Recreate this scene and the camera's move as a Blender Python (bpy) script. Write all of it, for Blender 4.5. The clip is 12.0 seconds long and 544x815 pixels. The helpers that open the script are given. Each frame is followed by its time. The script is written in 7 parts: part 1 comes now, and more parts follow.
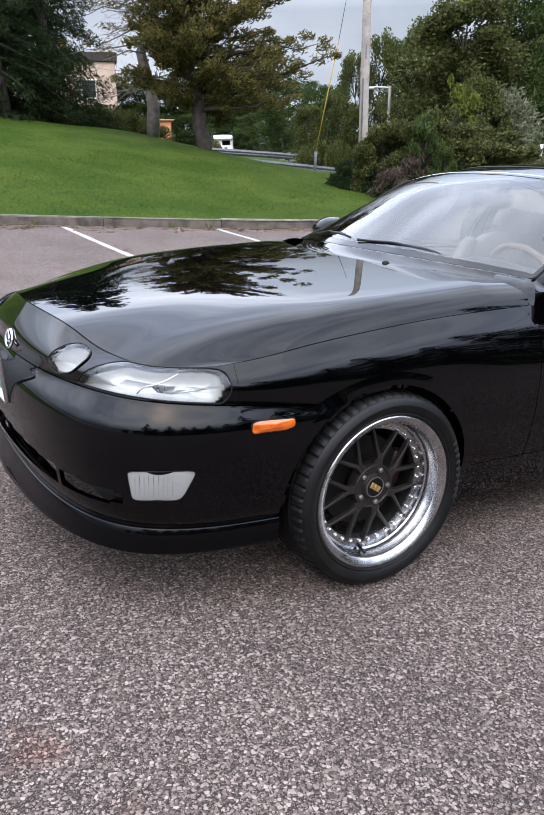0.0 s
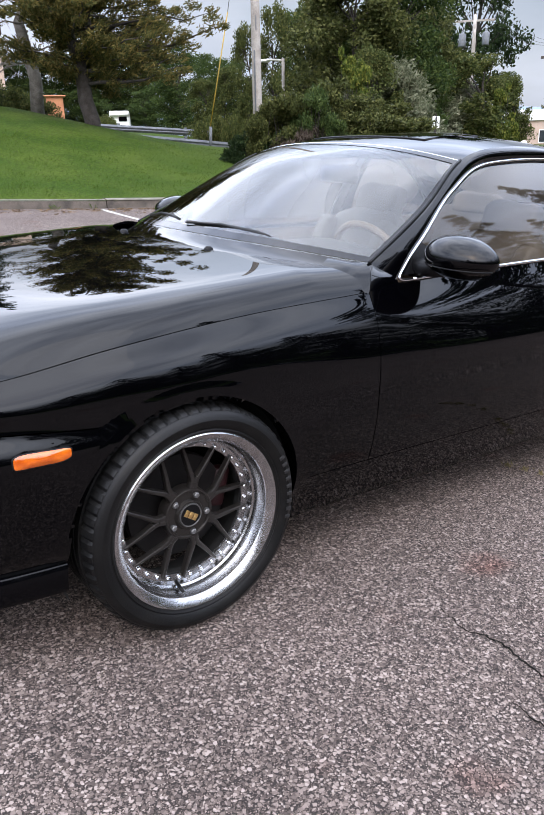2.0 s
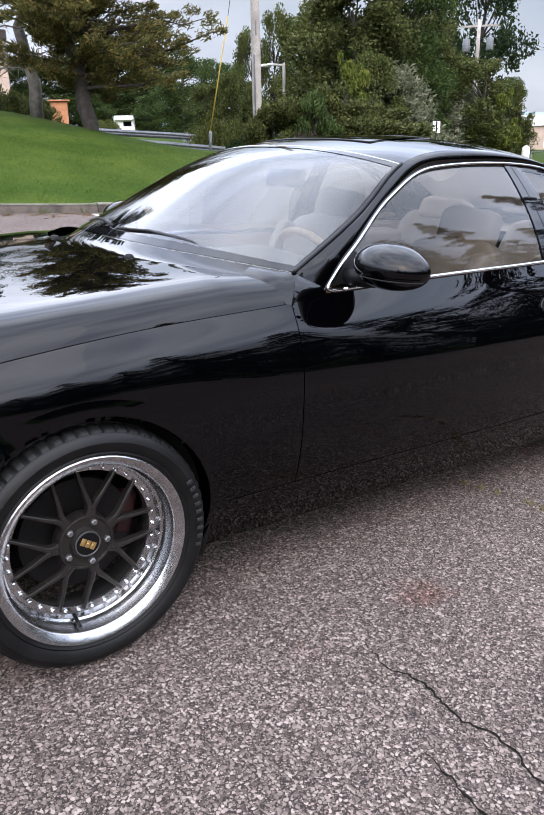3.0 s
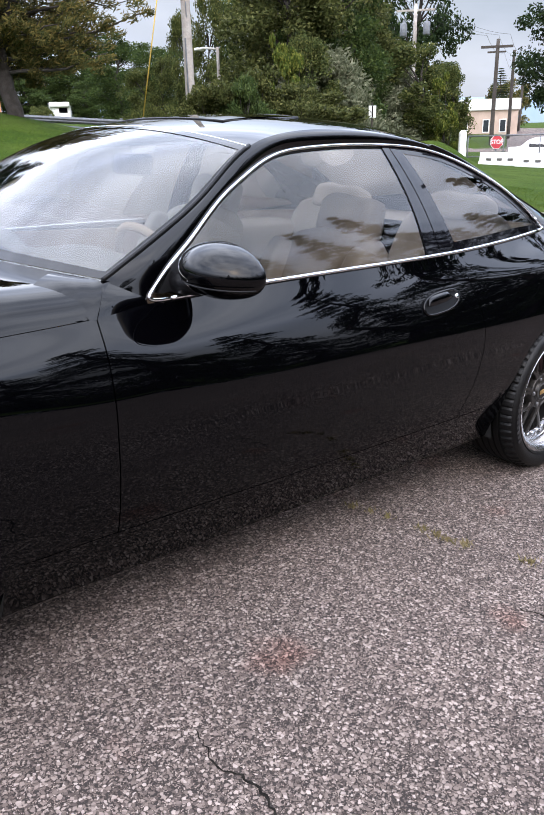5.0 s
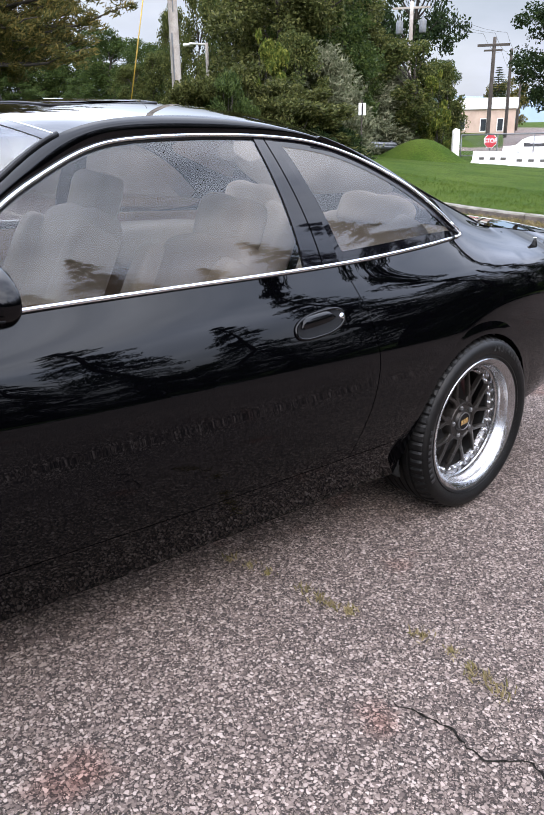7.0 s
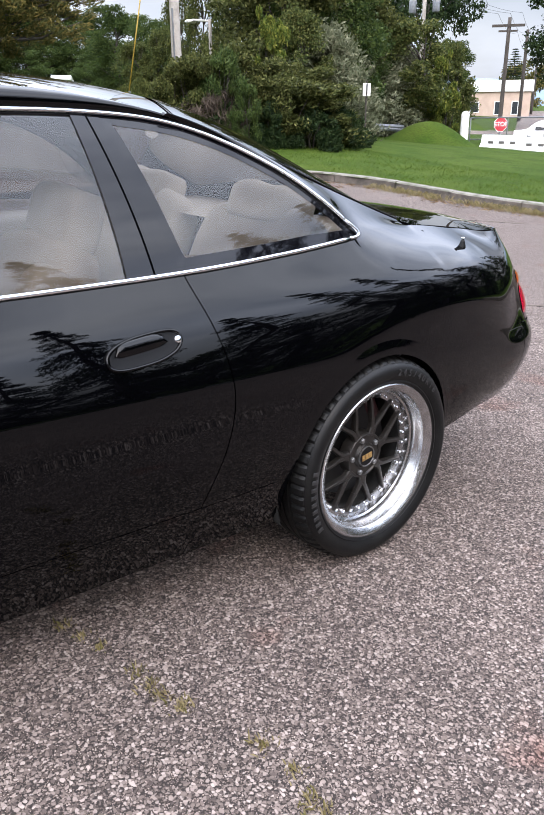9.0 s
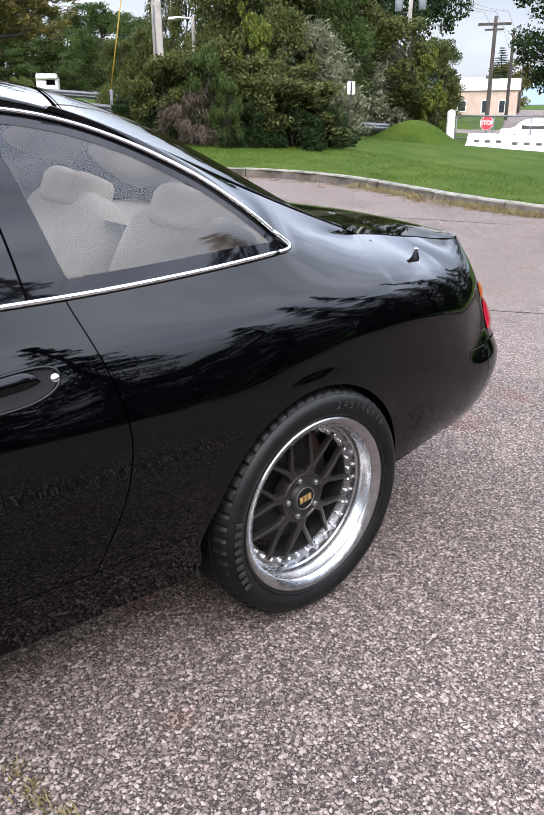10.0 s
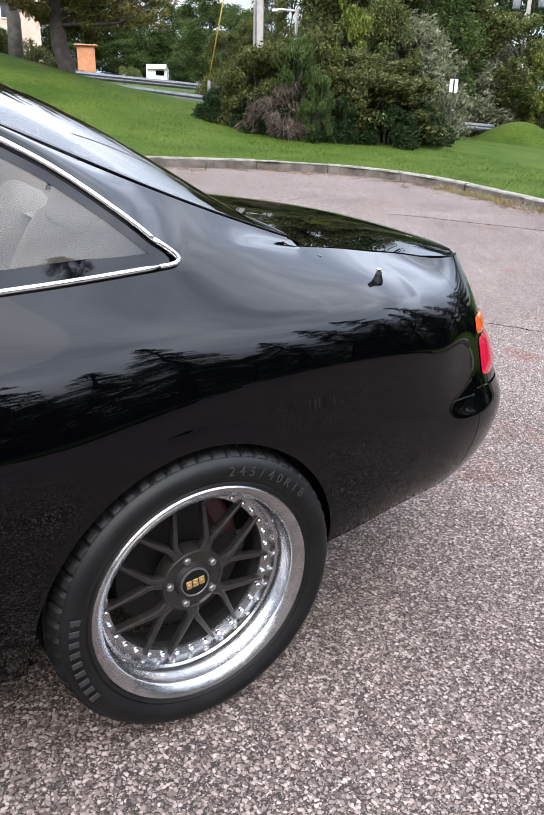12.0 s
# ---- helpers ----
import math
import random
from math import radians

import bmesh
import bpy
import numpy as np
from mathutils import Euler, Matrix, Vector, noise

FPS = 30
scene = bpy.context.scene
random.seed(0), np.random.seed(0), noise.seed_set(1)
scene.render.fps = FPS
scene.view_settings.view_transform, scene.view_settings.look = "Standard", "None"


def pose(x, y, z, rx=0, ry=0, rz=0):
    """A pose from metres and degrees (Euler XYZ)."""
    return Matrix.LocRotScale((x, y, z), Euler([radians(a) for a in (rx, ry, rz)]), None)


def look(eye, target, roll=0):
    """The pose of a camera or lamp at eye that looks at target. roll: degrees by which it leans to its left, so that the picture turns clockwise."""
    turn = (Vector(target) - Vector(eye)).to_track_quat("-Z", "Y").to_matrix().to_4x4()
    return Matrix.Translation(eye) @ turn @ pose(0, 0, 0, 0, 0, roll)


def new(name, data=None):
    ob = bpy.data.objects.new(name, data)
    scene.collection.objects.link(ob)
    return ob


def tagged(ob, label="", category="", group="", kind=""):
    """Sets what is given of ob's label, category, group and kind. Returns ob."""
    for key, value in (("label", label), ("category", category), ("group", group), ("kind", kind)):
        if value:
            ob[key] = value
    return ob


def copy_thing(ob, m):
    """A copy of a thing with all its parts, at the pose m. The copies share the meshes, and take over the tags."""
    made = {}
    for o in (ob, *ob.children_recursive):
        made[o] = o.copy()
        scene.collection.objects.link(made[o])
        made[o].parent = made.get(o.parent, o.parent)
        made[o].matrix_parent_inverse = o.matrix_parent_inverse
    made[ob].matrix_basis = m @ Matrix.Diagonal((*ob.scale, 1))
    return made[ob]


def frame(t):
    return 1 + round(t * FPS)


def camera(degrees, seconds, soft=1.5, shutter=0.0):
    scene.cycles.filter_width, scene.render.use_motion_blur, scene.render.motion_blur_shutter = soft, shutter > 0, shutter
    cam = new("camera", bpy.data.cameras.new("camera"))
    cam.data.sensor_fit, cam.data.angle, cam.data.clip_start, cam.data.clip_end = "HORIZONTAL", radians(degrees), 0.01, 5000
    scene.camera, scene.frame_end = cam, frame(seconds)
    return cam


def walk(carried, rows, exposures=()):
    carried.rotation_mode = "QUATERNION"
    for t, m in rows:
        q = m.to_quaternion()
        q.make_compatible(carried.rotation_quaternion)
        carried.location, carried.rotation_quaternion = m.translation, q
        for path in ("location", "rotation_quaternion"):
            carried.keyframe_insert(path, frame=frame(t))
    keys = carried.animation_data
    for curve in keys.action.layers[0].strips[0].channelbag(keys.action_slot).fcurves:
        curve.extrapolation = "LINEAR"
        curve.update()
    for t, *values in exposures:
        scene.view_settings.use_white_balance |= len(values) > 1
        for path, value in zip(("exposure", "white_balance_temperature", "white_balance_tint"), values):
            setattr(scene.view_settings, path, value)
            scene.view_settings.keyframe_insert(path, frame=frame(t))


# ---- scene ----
cam = camera(40.2, 12.0)

PATH = [
    (0, (-1.426, -2.486, 1.227), (-0.424, -0.857, 0.641), 3.3),
    (0.5, (-1.303, -2.513, 1.229), (-0.266, -0.911, 0.63), 2.7),
    (1, (-1.194, -2.474, 1.225), (-0.109, -0.906, 0.621), 3.0),
    (1.5, (-1.06, -2.386, 1.224), (0.054, -0.853, 0.585), 3.2),
    (2, (-0.958, -2.358, 1.234), (0.22, -0.87, 0.603), 2.3),
    (2.5, (-0.84, -2.372, 1.235), (0.35, -0.888, 0.617), 1.7),
    (3, (-0.666, -2.394, 1.238), (0.502, -0.895, 0.618), 2.4),
    (3.5, (-0.548, -2.408, 1.24), (0.658, -0.941, 0.615), 1.9),
    (3.7, (-0.501, -2.405, 1.237), (0.724, -0.956, 0.604), 1.9),
    (5.3, (-0.073, -2.284, 1.245), (1.191, -0.874, 0.6), 1.9),
    (5.5, (-0.008, -2.294, 1.25), (1.238, -0.856, 0.634), 2.0),
    (6, (0.158, -2.322, 1.253), (1.392, -0.876, 0.631), 3.0),
    (6.5, (0.278, -2.31, 1.245), (1.529, -0.89, 0.596), 2.1),
    (6.7, (0.34, -2.289, 1.24), (1.608, -0.884, 0.595), 2.3),
    (8.3, (0.846, -2.218, 1.256), (2.059, -0.78, 0.576), 2.7),
    (8.5, (0.919, -2.223, 1.261), (2.134, -0.781, 0.592), 3.6),
    (9, (1.061, -2.209, 1.257), (2.3, -0.8, 0.562), 3.0),
    (9.5, (1.243, -2.142, 1.257), (2.5, -0.748, 0.568), 4.1),
    (10, (1.39, -2.097, 1.262), (2.648, -0.707, 0.566), 3.0),
    (10.5, (1.55, -2.088, 1.256), (2.74, -0.639, 0.56), 2.4),
    (11, (1.736, -2.095, 1.27), (2.891, -0.613, 0.585), 3.6),
    (11.5, (1.854, -2.073, 1.267), (3.004, -0.59, 0.574), 3.2),
    (12, (2.023, -1.987, 1.257), (3.099, -0.462, 0.537), 5.0),
]
# the car park falls gently towards the car's tail
TILT = Vector((-0.062, 0.016, 1.0)).rotation_difference(Vector((0, 0, 1))).to_matrix().to_4x4()
walk(cam, [(t, TILT @ look(eye, target, roll)) for t, eye, target, roll in PATH], exposures=((0, -0.18, 7100, 12), (2.5, -0.04, 7150, 13), (6.5, 0.07, 7250, 13), (9.5, 0.22, 7350, 12), (12, 0.34, 7300, 11)))

# ---- world, sun ----
SUN_ELEV, SUN_AZ = radians(48), radians(215)
world = bpy.data.worlds.new("overcast_sky")
scene.world = world
world.use_nodes = True
wn, wl = world.node_tree.nodes, world.node_tree.links
wn.clear()
w_out = wn.new("ShaderNodeOutputWorld")
w_bg = wn.new("ShaderNodeBackground")
w_sky = wn.new("ShaderNodeTexSky")
w_sky.sky_type, w_sky.sun_disc = "NISHITA", False
w_sky.sun_elevation, w_sky.sun_rotation = SUN_ELEV, SUN_AZ
w_sky.air_density, w_sky.dust_density, w_sky.ozone_density = 1.0, 2.0, 1.0
w_co = wn.new("ShaderNodeTexCoord")
w_map = wn.new("ShaderNodeMapping")
w_map.inputs["Scale"].default_value = (1.0, 1.0, 2.6)
w_noise = wn.new("ShaderNodeTexNoise")
w_noise.inputs["Scale"].default_value, w_noise.inputs["Detail"].default_value = 2.2, 7.0
w_noise.inputs["Roughness"].default_value = 0.55
w_ramp = wn.new("ShaderNodeValToRGB")
w_ramp.color_ramp.elements[0].position, w_ramp.color_ramp.elements[1].position = 0.36, 0.62
w_ramp.color_ramp.elements[0].color, w_ramp.color_ramp.elements[1].color = (0.45, 0.45, 0.45, 1), (1, 1, 1, 1)
w_cloud = wn.new("ShaderNodeValToRGB")
w_cloud.color_ramp.elements[0].position, w_cloud.color_ramp.elements[1].position = 0.30, 0.72
w_cloud.color_ramp.elements[0].color, w_cloud.color_ramp.elements[1].color = (5.0, 6.2, 8.9, 1), (9.6, 10.8, 13.0, 1)
w_noise2 = wn.new("ShaderNodeTexNoise")
w_noise2.inputs["Scale"].default_value, w_noise2.inputs["Detail"].default_value = 1.5, 6.0
w_mix = wn.new("ShaderNodeMixRGB")
wl.new(w_co.outputs["Generated"], w_map.inputs["Vector"])
wl.new(w_map.outputs["Vector"], w_noise.inputs["Vector"])
wl.new(w_map.outputs["Vector"], w_noise2.inputs["Vector"])
wl.new(w_noise.outputs["Fac"], w_ramp.inputs["Fac"])
wl.new(w_noise2.outputs["Fac"], w_cloud.inputs["Fac"])
wl.new(w_ramp.outputs["Color"], w_mix.inputs["Fac"])
wl.new(w_sky.outputs["Color"], w_mix.inputs["Color1"])
wl.new(w_cloud.outputs["Color"], w_mix.inputs["Color2"])
# an overcast sky is brighter overhead than at the horizon
w_sep = wn.new("ShaderNodeSeparateXYZ")
wl.new(w_co.outputs["Generated"], w_sep.inputs["Vector"])
w_grad = wn.new("ShaderNodeMapRange")
w_grad.inputs["From Min"].default_value, w_grad.inputs["From Max"].default_value = 0.175, 0.42
w_grad.inputs["To Min"].default_value, w_grad.inputs["To Max"].default_value = 0.82, 5.5
wl.new(w_sep.outputs["Z"], w_grad.inputs["Value"])
w_mul = wn.new("ShaderNodeVectorMath")
w_mul.operation = "SCALE"
wl.new(w_mix.outputs["Color"], w_mul.inputs[0])
wl.new(w_grad.outputs["Result"], w_mul.inputs["Scale"])
wl.new(w_mul.outputs["Vector"], w_bg.inputs["Color"])
w_bg.inputs["Strength"].default_value = 0.118
wl.new(w_bg.outputs["Background"], w_out.inputs["Surface"])

sun_data = bpy.data.lights.new("sun", "SUN")
sun_data.energy, sun_data.angle, sun_data.color = 1.0, radians(80), (1.0, 0.95, 0.88)
sun = new("sun", sun_data)
sun_dir = Vector((math.sin(SUN_AZ) * math.cos(SUN_ELEV), math.cos(SUN_AZ) * math.cos(SUN_ELEV), math.sin(SUN_ELEV)))
sun.matrix_world = look(sun_dir * 50, (0, 0, 0))

# ---- materials ----


def mat(name, color=(0.5, 0.5, 0.5), rough=0.5, metal=0.0, second=None, scale=20.0, fine=0.0, fine_scale=200.0, bump=0.0, bump_scale=60.0, coat=0.0, lift=0.5, spec=0.5):
    """A principled material; second: a colour mixed in by noise at that scale; fine: value change by fine noise; bump in metres."""
    m = bpy.data.materials.new(name)
    m.use_nodes = True
    n, l = m.node_tree.nodes, m.node_tree.links
    b = n["Principled BSDF"]
    b.inputs["Base Color"].default_value = (*color, 1)
    b.inputs["Roughness"].default_value, b.inputs["Metallic"].default_value = rough, metal
    b.inputs["Coat Weight"].default_value, b.inputs["Coat Roughness"].default_value = coat, 0.02
    b.inputs["Specular IOR Level"].default_value = spec
    co = n.new("ShaderNodeTexCoord")
    last = None
    if second:
        t = n.new("ShaderNodeTexNoise")
        t.inputs["Scale"].default_value, t.inputs["Detail"].default_value = scale, 6
        l.new(co.outputs["Object"], t.inputs["Vector"])
        r = n.new("ShaderNodeValToRGB")
        r.color_ramp.elements[0].position, r.color_ramp.elements[1].position = lift - 0.12, lift + 0.15
        r.color_ramp.elements[0].color, r.color_ramp.elements[1].color = (*color, 1), (*second, 1)
        l.new(t.outputs["Fac"], r.inputs["Fac"])
        last = r.outputs["Color"]
    if fine:
        t = n.new("ShaderNodeTexNoise")
        t.inputs["Scale"].default_value, t.inputs["Detail"].default_value = fine_scale, 3
        l.new(co.outputs["Object"], t.inputs["Vector"])
        mr = n.new("ShaderNodeMapRange")
        mr.inputs["From Min"].default_value, mr.inputs["From Max"].default_value = 0.3, 0.7
        mr.inputs["To Min"].default_value, mr.inputs["To Max"].default_value = 1 - fine, 1 + fine
        l.new(t.outputs["Fac"], mr.inputs["Value"])
        mx = n.new("ShaderNodeVectorMath")
        mx.operation = "SCALE"
        if last:
            l.new(last, mx.inputs[0])
        else:
            mx.inputs[0].default_value = color
        l.new(mr.outputs["Result"], mx.inputs["Scale"])
        last = mx.outputs["Vector"]
    if last:
        l.new(last, b.inputs["Base Color"])
    if bump:
        t = n.new("ShaderNodeTexNoise")
        t.inputs["Scale"].default_value, t.inputs["Detail"].default_value = bump_scale, 4
        l.new(co.outputs["Object"], t.inputs["Vector"])
        bp = n.new("ShaderNodeBump")
        bp.inputs["Distance"].default_value = bump
        l.new(t.outputs["Fac"], bp.inputs["Height"])
        l.new(bp.outputs["Normal"], b.inputs["Normal"])
    return m


def glass_mat(name, tint, ior=1.5, rough=0.0):
    """A thin pane: what is behind it, tinted, under a clear reflection."""
    m = bpy.data.materials.new(name)
    m.use_nodes = True
    n, l = m.node_tree.nodes, m.node_tree.links
    n.clear()
    out, mix = n.new("ShaderNodeOutputMaterial"), n.new("ShaderNodeMixShader")
    tr, gl, fr = n.new("ShaderNodeBsdfTransparent"), n.new("ShaderNodeBsdfGlossy"), n.new("ShaderNodeFresnel")
    tr.inputs["Color"].default_value = (*tint, 1)
    gl.inputs["Roughness"].default_value = rough
    fr.inputs["IOR"].default_value = ior
    l.new(fr.outputs["Fac"], mix.inputs["Fac"])
    l.new(tr.outputs["BSDF"], mix.inputs[1])
    l.new(gl.outputs["BSDF"], mix.inputs[2])
    l.new(mix.outputs["Shader"], out.inputs["Surface"])
    return m


def asphalt_mat():
    m = bpy.data.materials.new("worn_asphalt")
    m.use_nodes = True
    n, l = m.node_tree.nodes, m.node_tree.links
    b = n["Principled BSDF"]
    co = n.new("ShaderNodeTexCoord")
    warp = n.new("ShaderNodeTexNoise")
    warp.inputs["Scale"].default_value = 70.0
    l.new(co.outputs["Object"], warp.inputs["Vector"])
    add = n.new("ShaderNodeMixRGB")
    add.blend_type = "LINEAR_LIGHT"
    add.inputs["Fac"].default_value = 0.007
    l.new(co.outputs["Object"], add.inputs["Color1"])
    l.new(warp.outputs["Color"], add.inputs["Color2"])

    def stones(scale, r_in, r_out, least, ramp):
        """Rounded chips in a dark binder: their mask and colour."""
        v = n.new("ShaderNodeTexVoronoi")
        v.inputs["Scale"].default_value = scale
        l.new(add.outputs["Color"], v.inputs["Vector"])
        sp = n.new("ShaderNodeSeparateColor")
        l.new(v.outputs["Color"], sp.inputs["Color"])
        grow = n.new("ShaderNodeMapRange")
        grow.inputs["To Min"].default_value, grow.inputs["To Max"].default_value = -0.10, 0.14
        l.new(sp.outputs["Green"], grow.inputs["Value"])
        sb = n.new("ShaderNodeMath")
        sb.operation = "SUBTRACT"
        l.new(v.outputs["Distance"], sb.inputs[0])
        l.new(grow.outputs["Result"], sb.inputs[1])
        mk = n.new("ShaderNodeMapRange")
        mk.inputs["From Min"].default_value, mk.inputs["From Max"].default_value = r_out, r_in
        l.new(sb.outputs["Value"], mk.inputs["Value"])
        on = n.new("ShaderNodeMath")
        on.operation = "GREATER_THAN"
        on.inputs[1].default_value = least
        l.new(sp.outputs["Blue"], on.inputs[0])
        ml = n.new("ShaderNodeMath")
        ml.operation = "MULTIPLY"
        l.new(mk.outputs["Result"], ml.inputs[0])
        l.new(on.outputs["Value"], ml.inputs[1])
        rp = n.new("ShaderNodeValToRGB")
        for k, (pos, c) in enumerate(ramp):
            el = rp.color_ramp.elements[k] if k < 2 else rp.color_ramp.elements.new(pos)
            el.position, el.color = pos, (*c, 1)
        l.new(sp.outputs["Red"], rp.inputs["Fac"])
        return ml.outputs["Value"], rp.outputs["Color"]

    m1, c1 = stones(230.0, 0.36, 0.58, 0.06, ((0.0, (0.04977, 0.03874, 0.0341)), (1.0, (0.282, 0.2235, 0.1954)), (0.5, (0.1202, 0.09089, 0.07956))))
    m2, c2 = stones(112.0, 0.42, 0.58, 0.08, ((0.0, (0.060, 0.046, 0.041)), (1.0, (0.30, 0.248, 0.220)), (0.45, (0.132, 0.103, 0.090)), (0.75, (0.200, 0.159, 0.140))))
    low = n.new("ShaderNodeMixRGB")
    low.inputs["Color1"].default_value = (0.030, 0.025, 0.023, 1)
    l.new(m1, low.inputs["Fac"])
    l.new(c1, low.inputs["Color2"])
    mixc = n.new("ShaderNodeMixRGB")
    l.new(m2, mixc.inputs["Fac"])
    l.new(low.outputs["Color"], mixc.inputs["Color1"])
    l.new(c2, mixc.inputs["Color2"])
    mask = n.new("ShaderNodeMath")
    mask.operation = "MAXIMUM"
    l.new(m1, mask.inputs[0])
    l.new(m2, mask.inputs[1])
    # broad wear and rusty stains
    big = n.new("ShaderNodeTexNoise")
    big.inputs["Scale"].default_value, big.inputs["Detail"].default_value = 0.9, 5
    l.new(co.outputs["Object"], big.inputs["Vector"])
    br = n.new("ShaderNodeMapRange")
    br.inputs["From Min"].default_value, br.inputs["From Max"].default_value = 0.3, 0.7
    br.inputs["To Min"].default_value, br.inputs["To Max"].default_value = 0.86, 1.16
    l.new(big.outputs["Fac"], br.inputs["Value"])
    sc = n.new("ShaderNodeVectorMath")
    sc.operation = "SCALE"
    l.new(mixc.outputs["Color"], sc.inputs[0])
    l.new(br.outputs["Result"], sc.inputs["Scale"])
    rust = n.new("ShaderNodeTexNoise")
    rust.inputs["Scale"].default_value, rust.inputs["Detail"].default_value = 2.3, 4
    l.new(co.outputs["Object"], rust.inputs["Vector"])
    rr = n.new("ShaderNodeMapRange")
    rr.inputs["From Min"].default_value, rr.inputs["From Max"].default_value = 0.62, 0.73
    rr.inputs["To Max"].default_value = 0.55
    l.new(rust.outputs["Fac"], rr.inputs["Value"])
    mixr = n.new("ShaderNodeMixRGB")
    mixr.blend_type = "MULTIPLY"
    mixr.inputs["Color2"].default_value = (0.85, 0.42, 0.34, 1)
    l.new(rr.outputs["Result"], mixr.inputs["Fac"])
    l.new(sc.outputs["Vector"], mixr.inputs["Color1"])
    l.new(mixr.outputs["Color"], b.inputs["Base Color"])
    b.inputs["Roughness"].default_value = 0.9
    b.inputs["Specular IOR Level"].default_value = 0.12
    bp = n.new("ShaderNodeBump")
    bp.inputs["Distance"].default_value, bp.inputs["Strength"].default_value = 0.004, 0.8
    l.new(mask.outputs["Value"], bp.inputs["Height"])
    l.new(bp.outputs["Normal"], b.inputs["Normal"])
    return m


def leaf_mat(name, c1, c2, c3):
    """Leaves that differ from one to the next."""
    m = bpy.data.materials.new(name)
    m.use_nodes = True
    n, l = m.node_tree.nodes, m.node_tree.links
    b = n["Principled BSDF"]
    g = n.new("ShaderNodeNewGeometry")
    r = n.new("ShaderNodeValToRGB")
    r.color_ramp.elements[0].color, r.color_ramp.elements[1].color = (*c1, 1), (*c3, 1)
    e = r.color_ramp.elements.new(0.55)
    e.color = (*c2, 1)
    l.new(g.outputs["Random Per Island"], r.inputs["Fac"])
    l.new(r.outputs["Color"], b.inputs["Base Color"])
    b.inputs["Roughness"].default_value = 0.6
    b.inputs["Specular IOR Level"].default_value = 0.08
    tr, mx = n.new("ShaderNodeBsdfTranslucent"), n.new("ShaderNodeMixShader")
    l.new(r.outputs["Color"], tr.inputs["Color"])
    mx.inputs["Fac"].default_value = 0.3
    out = n["Material Output"]
    l.new(b.outputs["BSDF"], mx.inputs[1])
    l.new(tr.outputs["BSDF"], mx.inputs[2])
    l.new(mx.outputs["Shader"], out.inputs["Surface"])
    return m


M_ASPHALT = asphalt_mat()
M_PAINT = mat("black_car_paint", (0.0004, 0.0004, 0.0007), 0.01, fine=0.2, fine_scale=900, spec=0.265)
M_LIP = mat("black_lip_paint", (0.001, 0.001, 0.0014), 0.06, spec=0.16, fine=0.2, fine_scale=60)
M_RUBBER = mat("tyre_rubber", (0.0025, 0.0025, 0.0026), 0.48, spec=0.22, second=(0.005, 0.0049, 0.0047), scale=14, fine=0.15, fine_scale=300, bump=0.0006, bump_scale=220)
M_TRIM = mat("black_trim", (0.004, 0.004, 0.0045), 0.4, spec=0.16, fine=0.2, fine_scale=150)
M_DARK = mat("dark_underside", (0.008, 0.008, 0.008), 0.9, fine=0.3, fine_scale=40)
M_CHROME = mat("bright_chrome", (0.80, 0.81, 0.83), 0.08, metal=1.0, fine=0.03, fine_scale=30)
M_RIM = mat("polished_aluminium_lip", (0.47, 0.47, 0.475), 0.27, metal=1.0, second=(0.36, 0.36, 0.365), scale=30, bump=0.0002, bump_scale=160)
M_SPOKE = mat("dark_grey_spoke", (0.026, 0.023, 0.021), 0.36, metal=0.5, fine=0.12, fine_scale=120)
M_STEEL = mat("dull_steel", (0.16, 0.16, 0.16), 0.4, metal=0.7, fine=0.1, fine_scale=90)
M_GOLD = mat("gold_badge", (0.62, 0.40, 0.16), 0.3, metal=0.9, fine=0.1, fine_scale=200)
# caliper and disc coloured darker, to stand for the shade inside the wheel
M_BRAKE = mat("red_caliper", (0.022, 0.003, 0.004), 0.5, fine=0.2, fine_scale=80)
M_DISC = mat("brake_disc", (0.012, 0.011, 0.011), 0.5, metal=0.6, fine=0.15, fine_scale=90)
M_WIND = glass_mat("windscreen_glass", (0.66, 0.70, 0.69), 1.74)
M_SIDE = glass_mat("side_glass", (0.46, 0.45, 0.435), 1.54)
M_LENS = glass_mat("clear_lens", (0.93, 0.94, 0.95), 1.45, 0.02)
M_FRIT = mat("black_glass_border", (0.002, 0.002, 0.003), 0.03, spec=0.26, fine=0.1)
M_REFL = mat("lamp_reflector", (0.46, 0.47, 0.46), 0.35, metal=0.3, bump=0.001, bump_scale=90)
M_AMBER = mat("amber_lens", (0.58, 0.12, 0.008), 0.15, coat=0.8, second=(0.40, 0.06, 0.004), scale=30, bump=0.0006, bump_scale=150)
M_REARAMBER = mat("dark_amber_lens", (0.42, 0.065, 0.010), 0.12, coat=0.5, second=(0.33, 0.045, 0.008), scale=60)
M_RED = mat("red_lens", (0.30, 0.004, 0.022), 0.12, coat=0.5, second=(0.30, 0.003, 0.022), scale=60)
M_LEATHER = mat("beige_leather", (0.44, 0.395, 0.34), 0.5, second=(0.39, 0.345, 0.295), scale=9, fine=0.05, fine_scale=220)
M_TANTRIM = mat("tan_trim", (0.2592, 0.1872, 0.1296), 0.6, second=(0.216, 0.1512, 0.1044), scale=8, bump=0.0006, bump_scale=200)
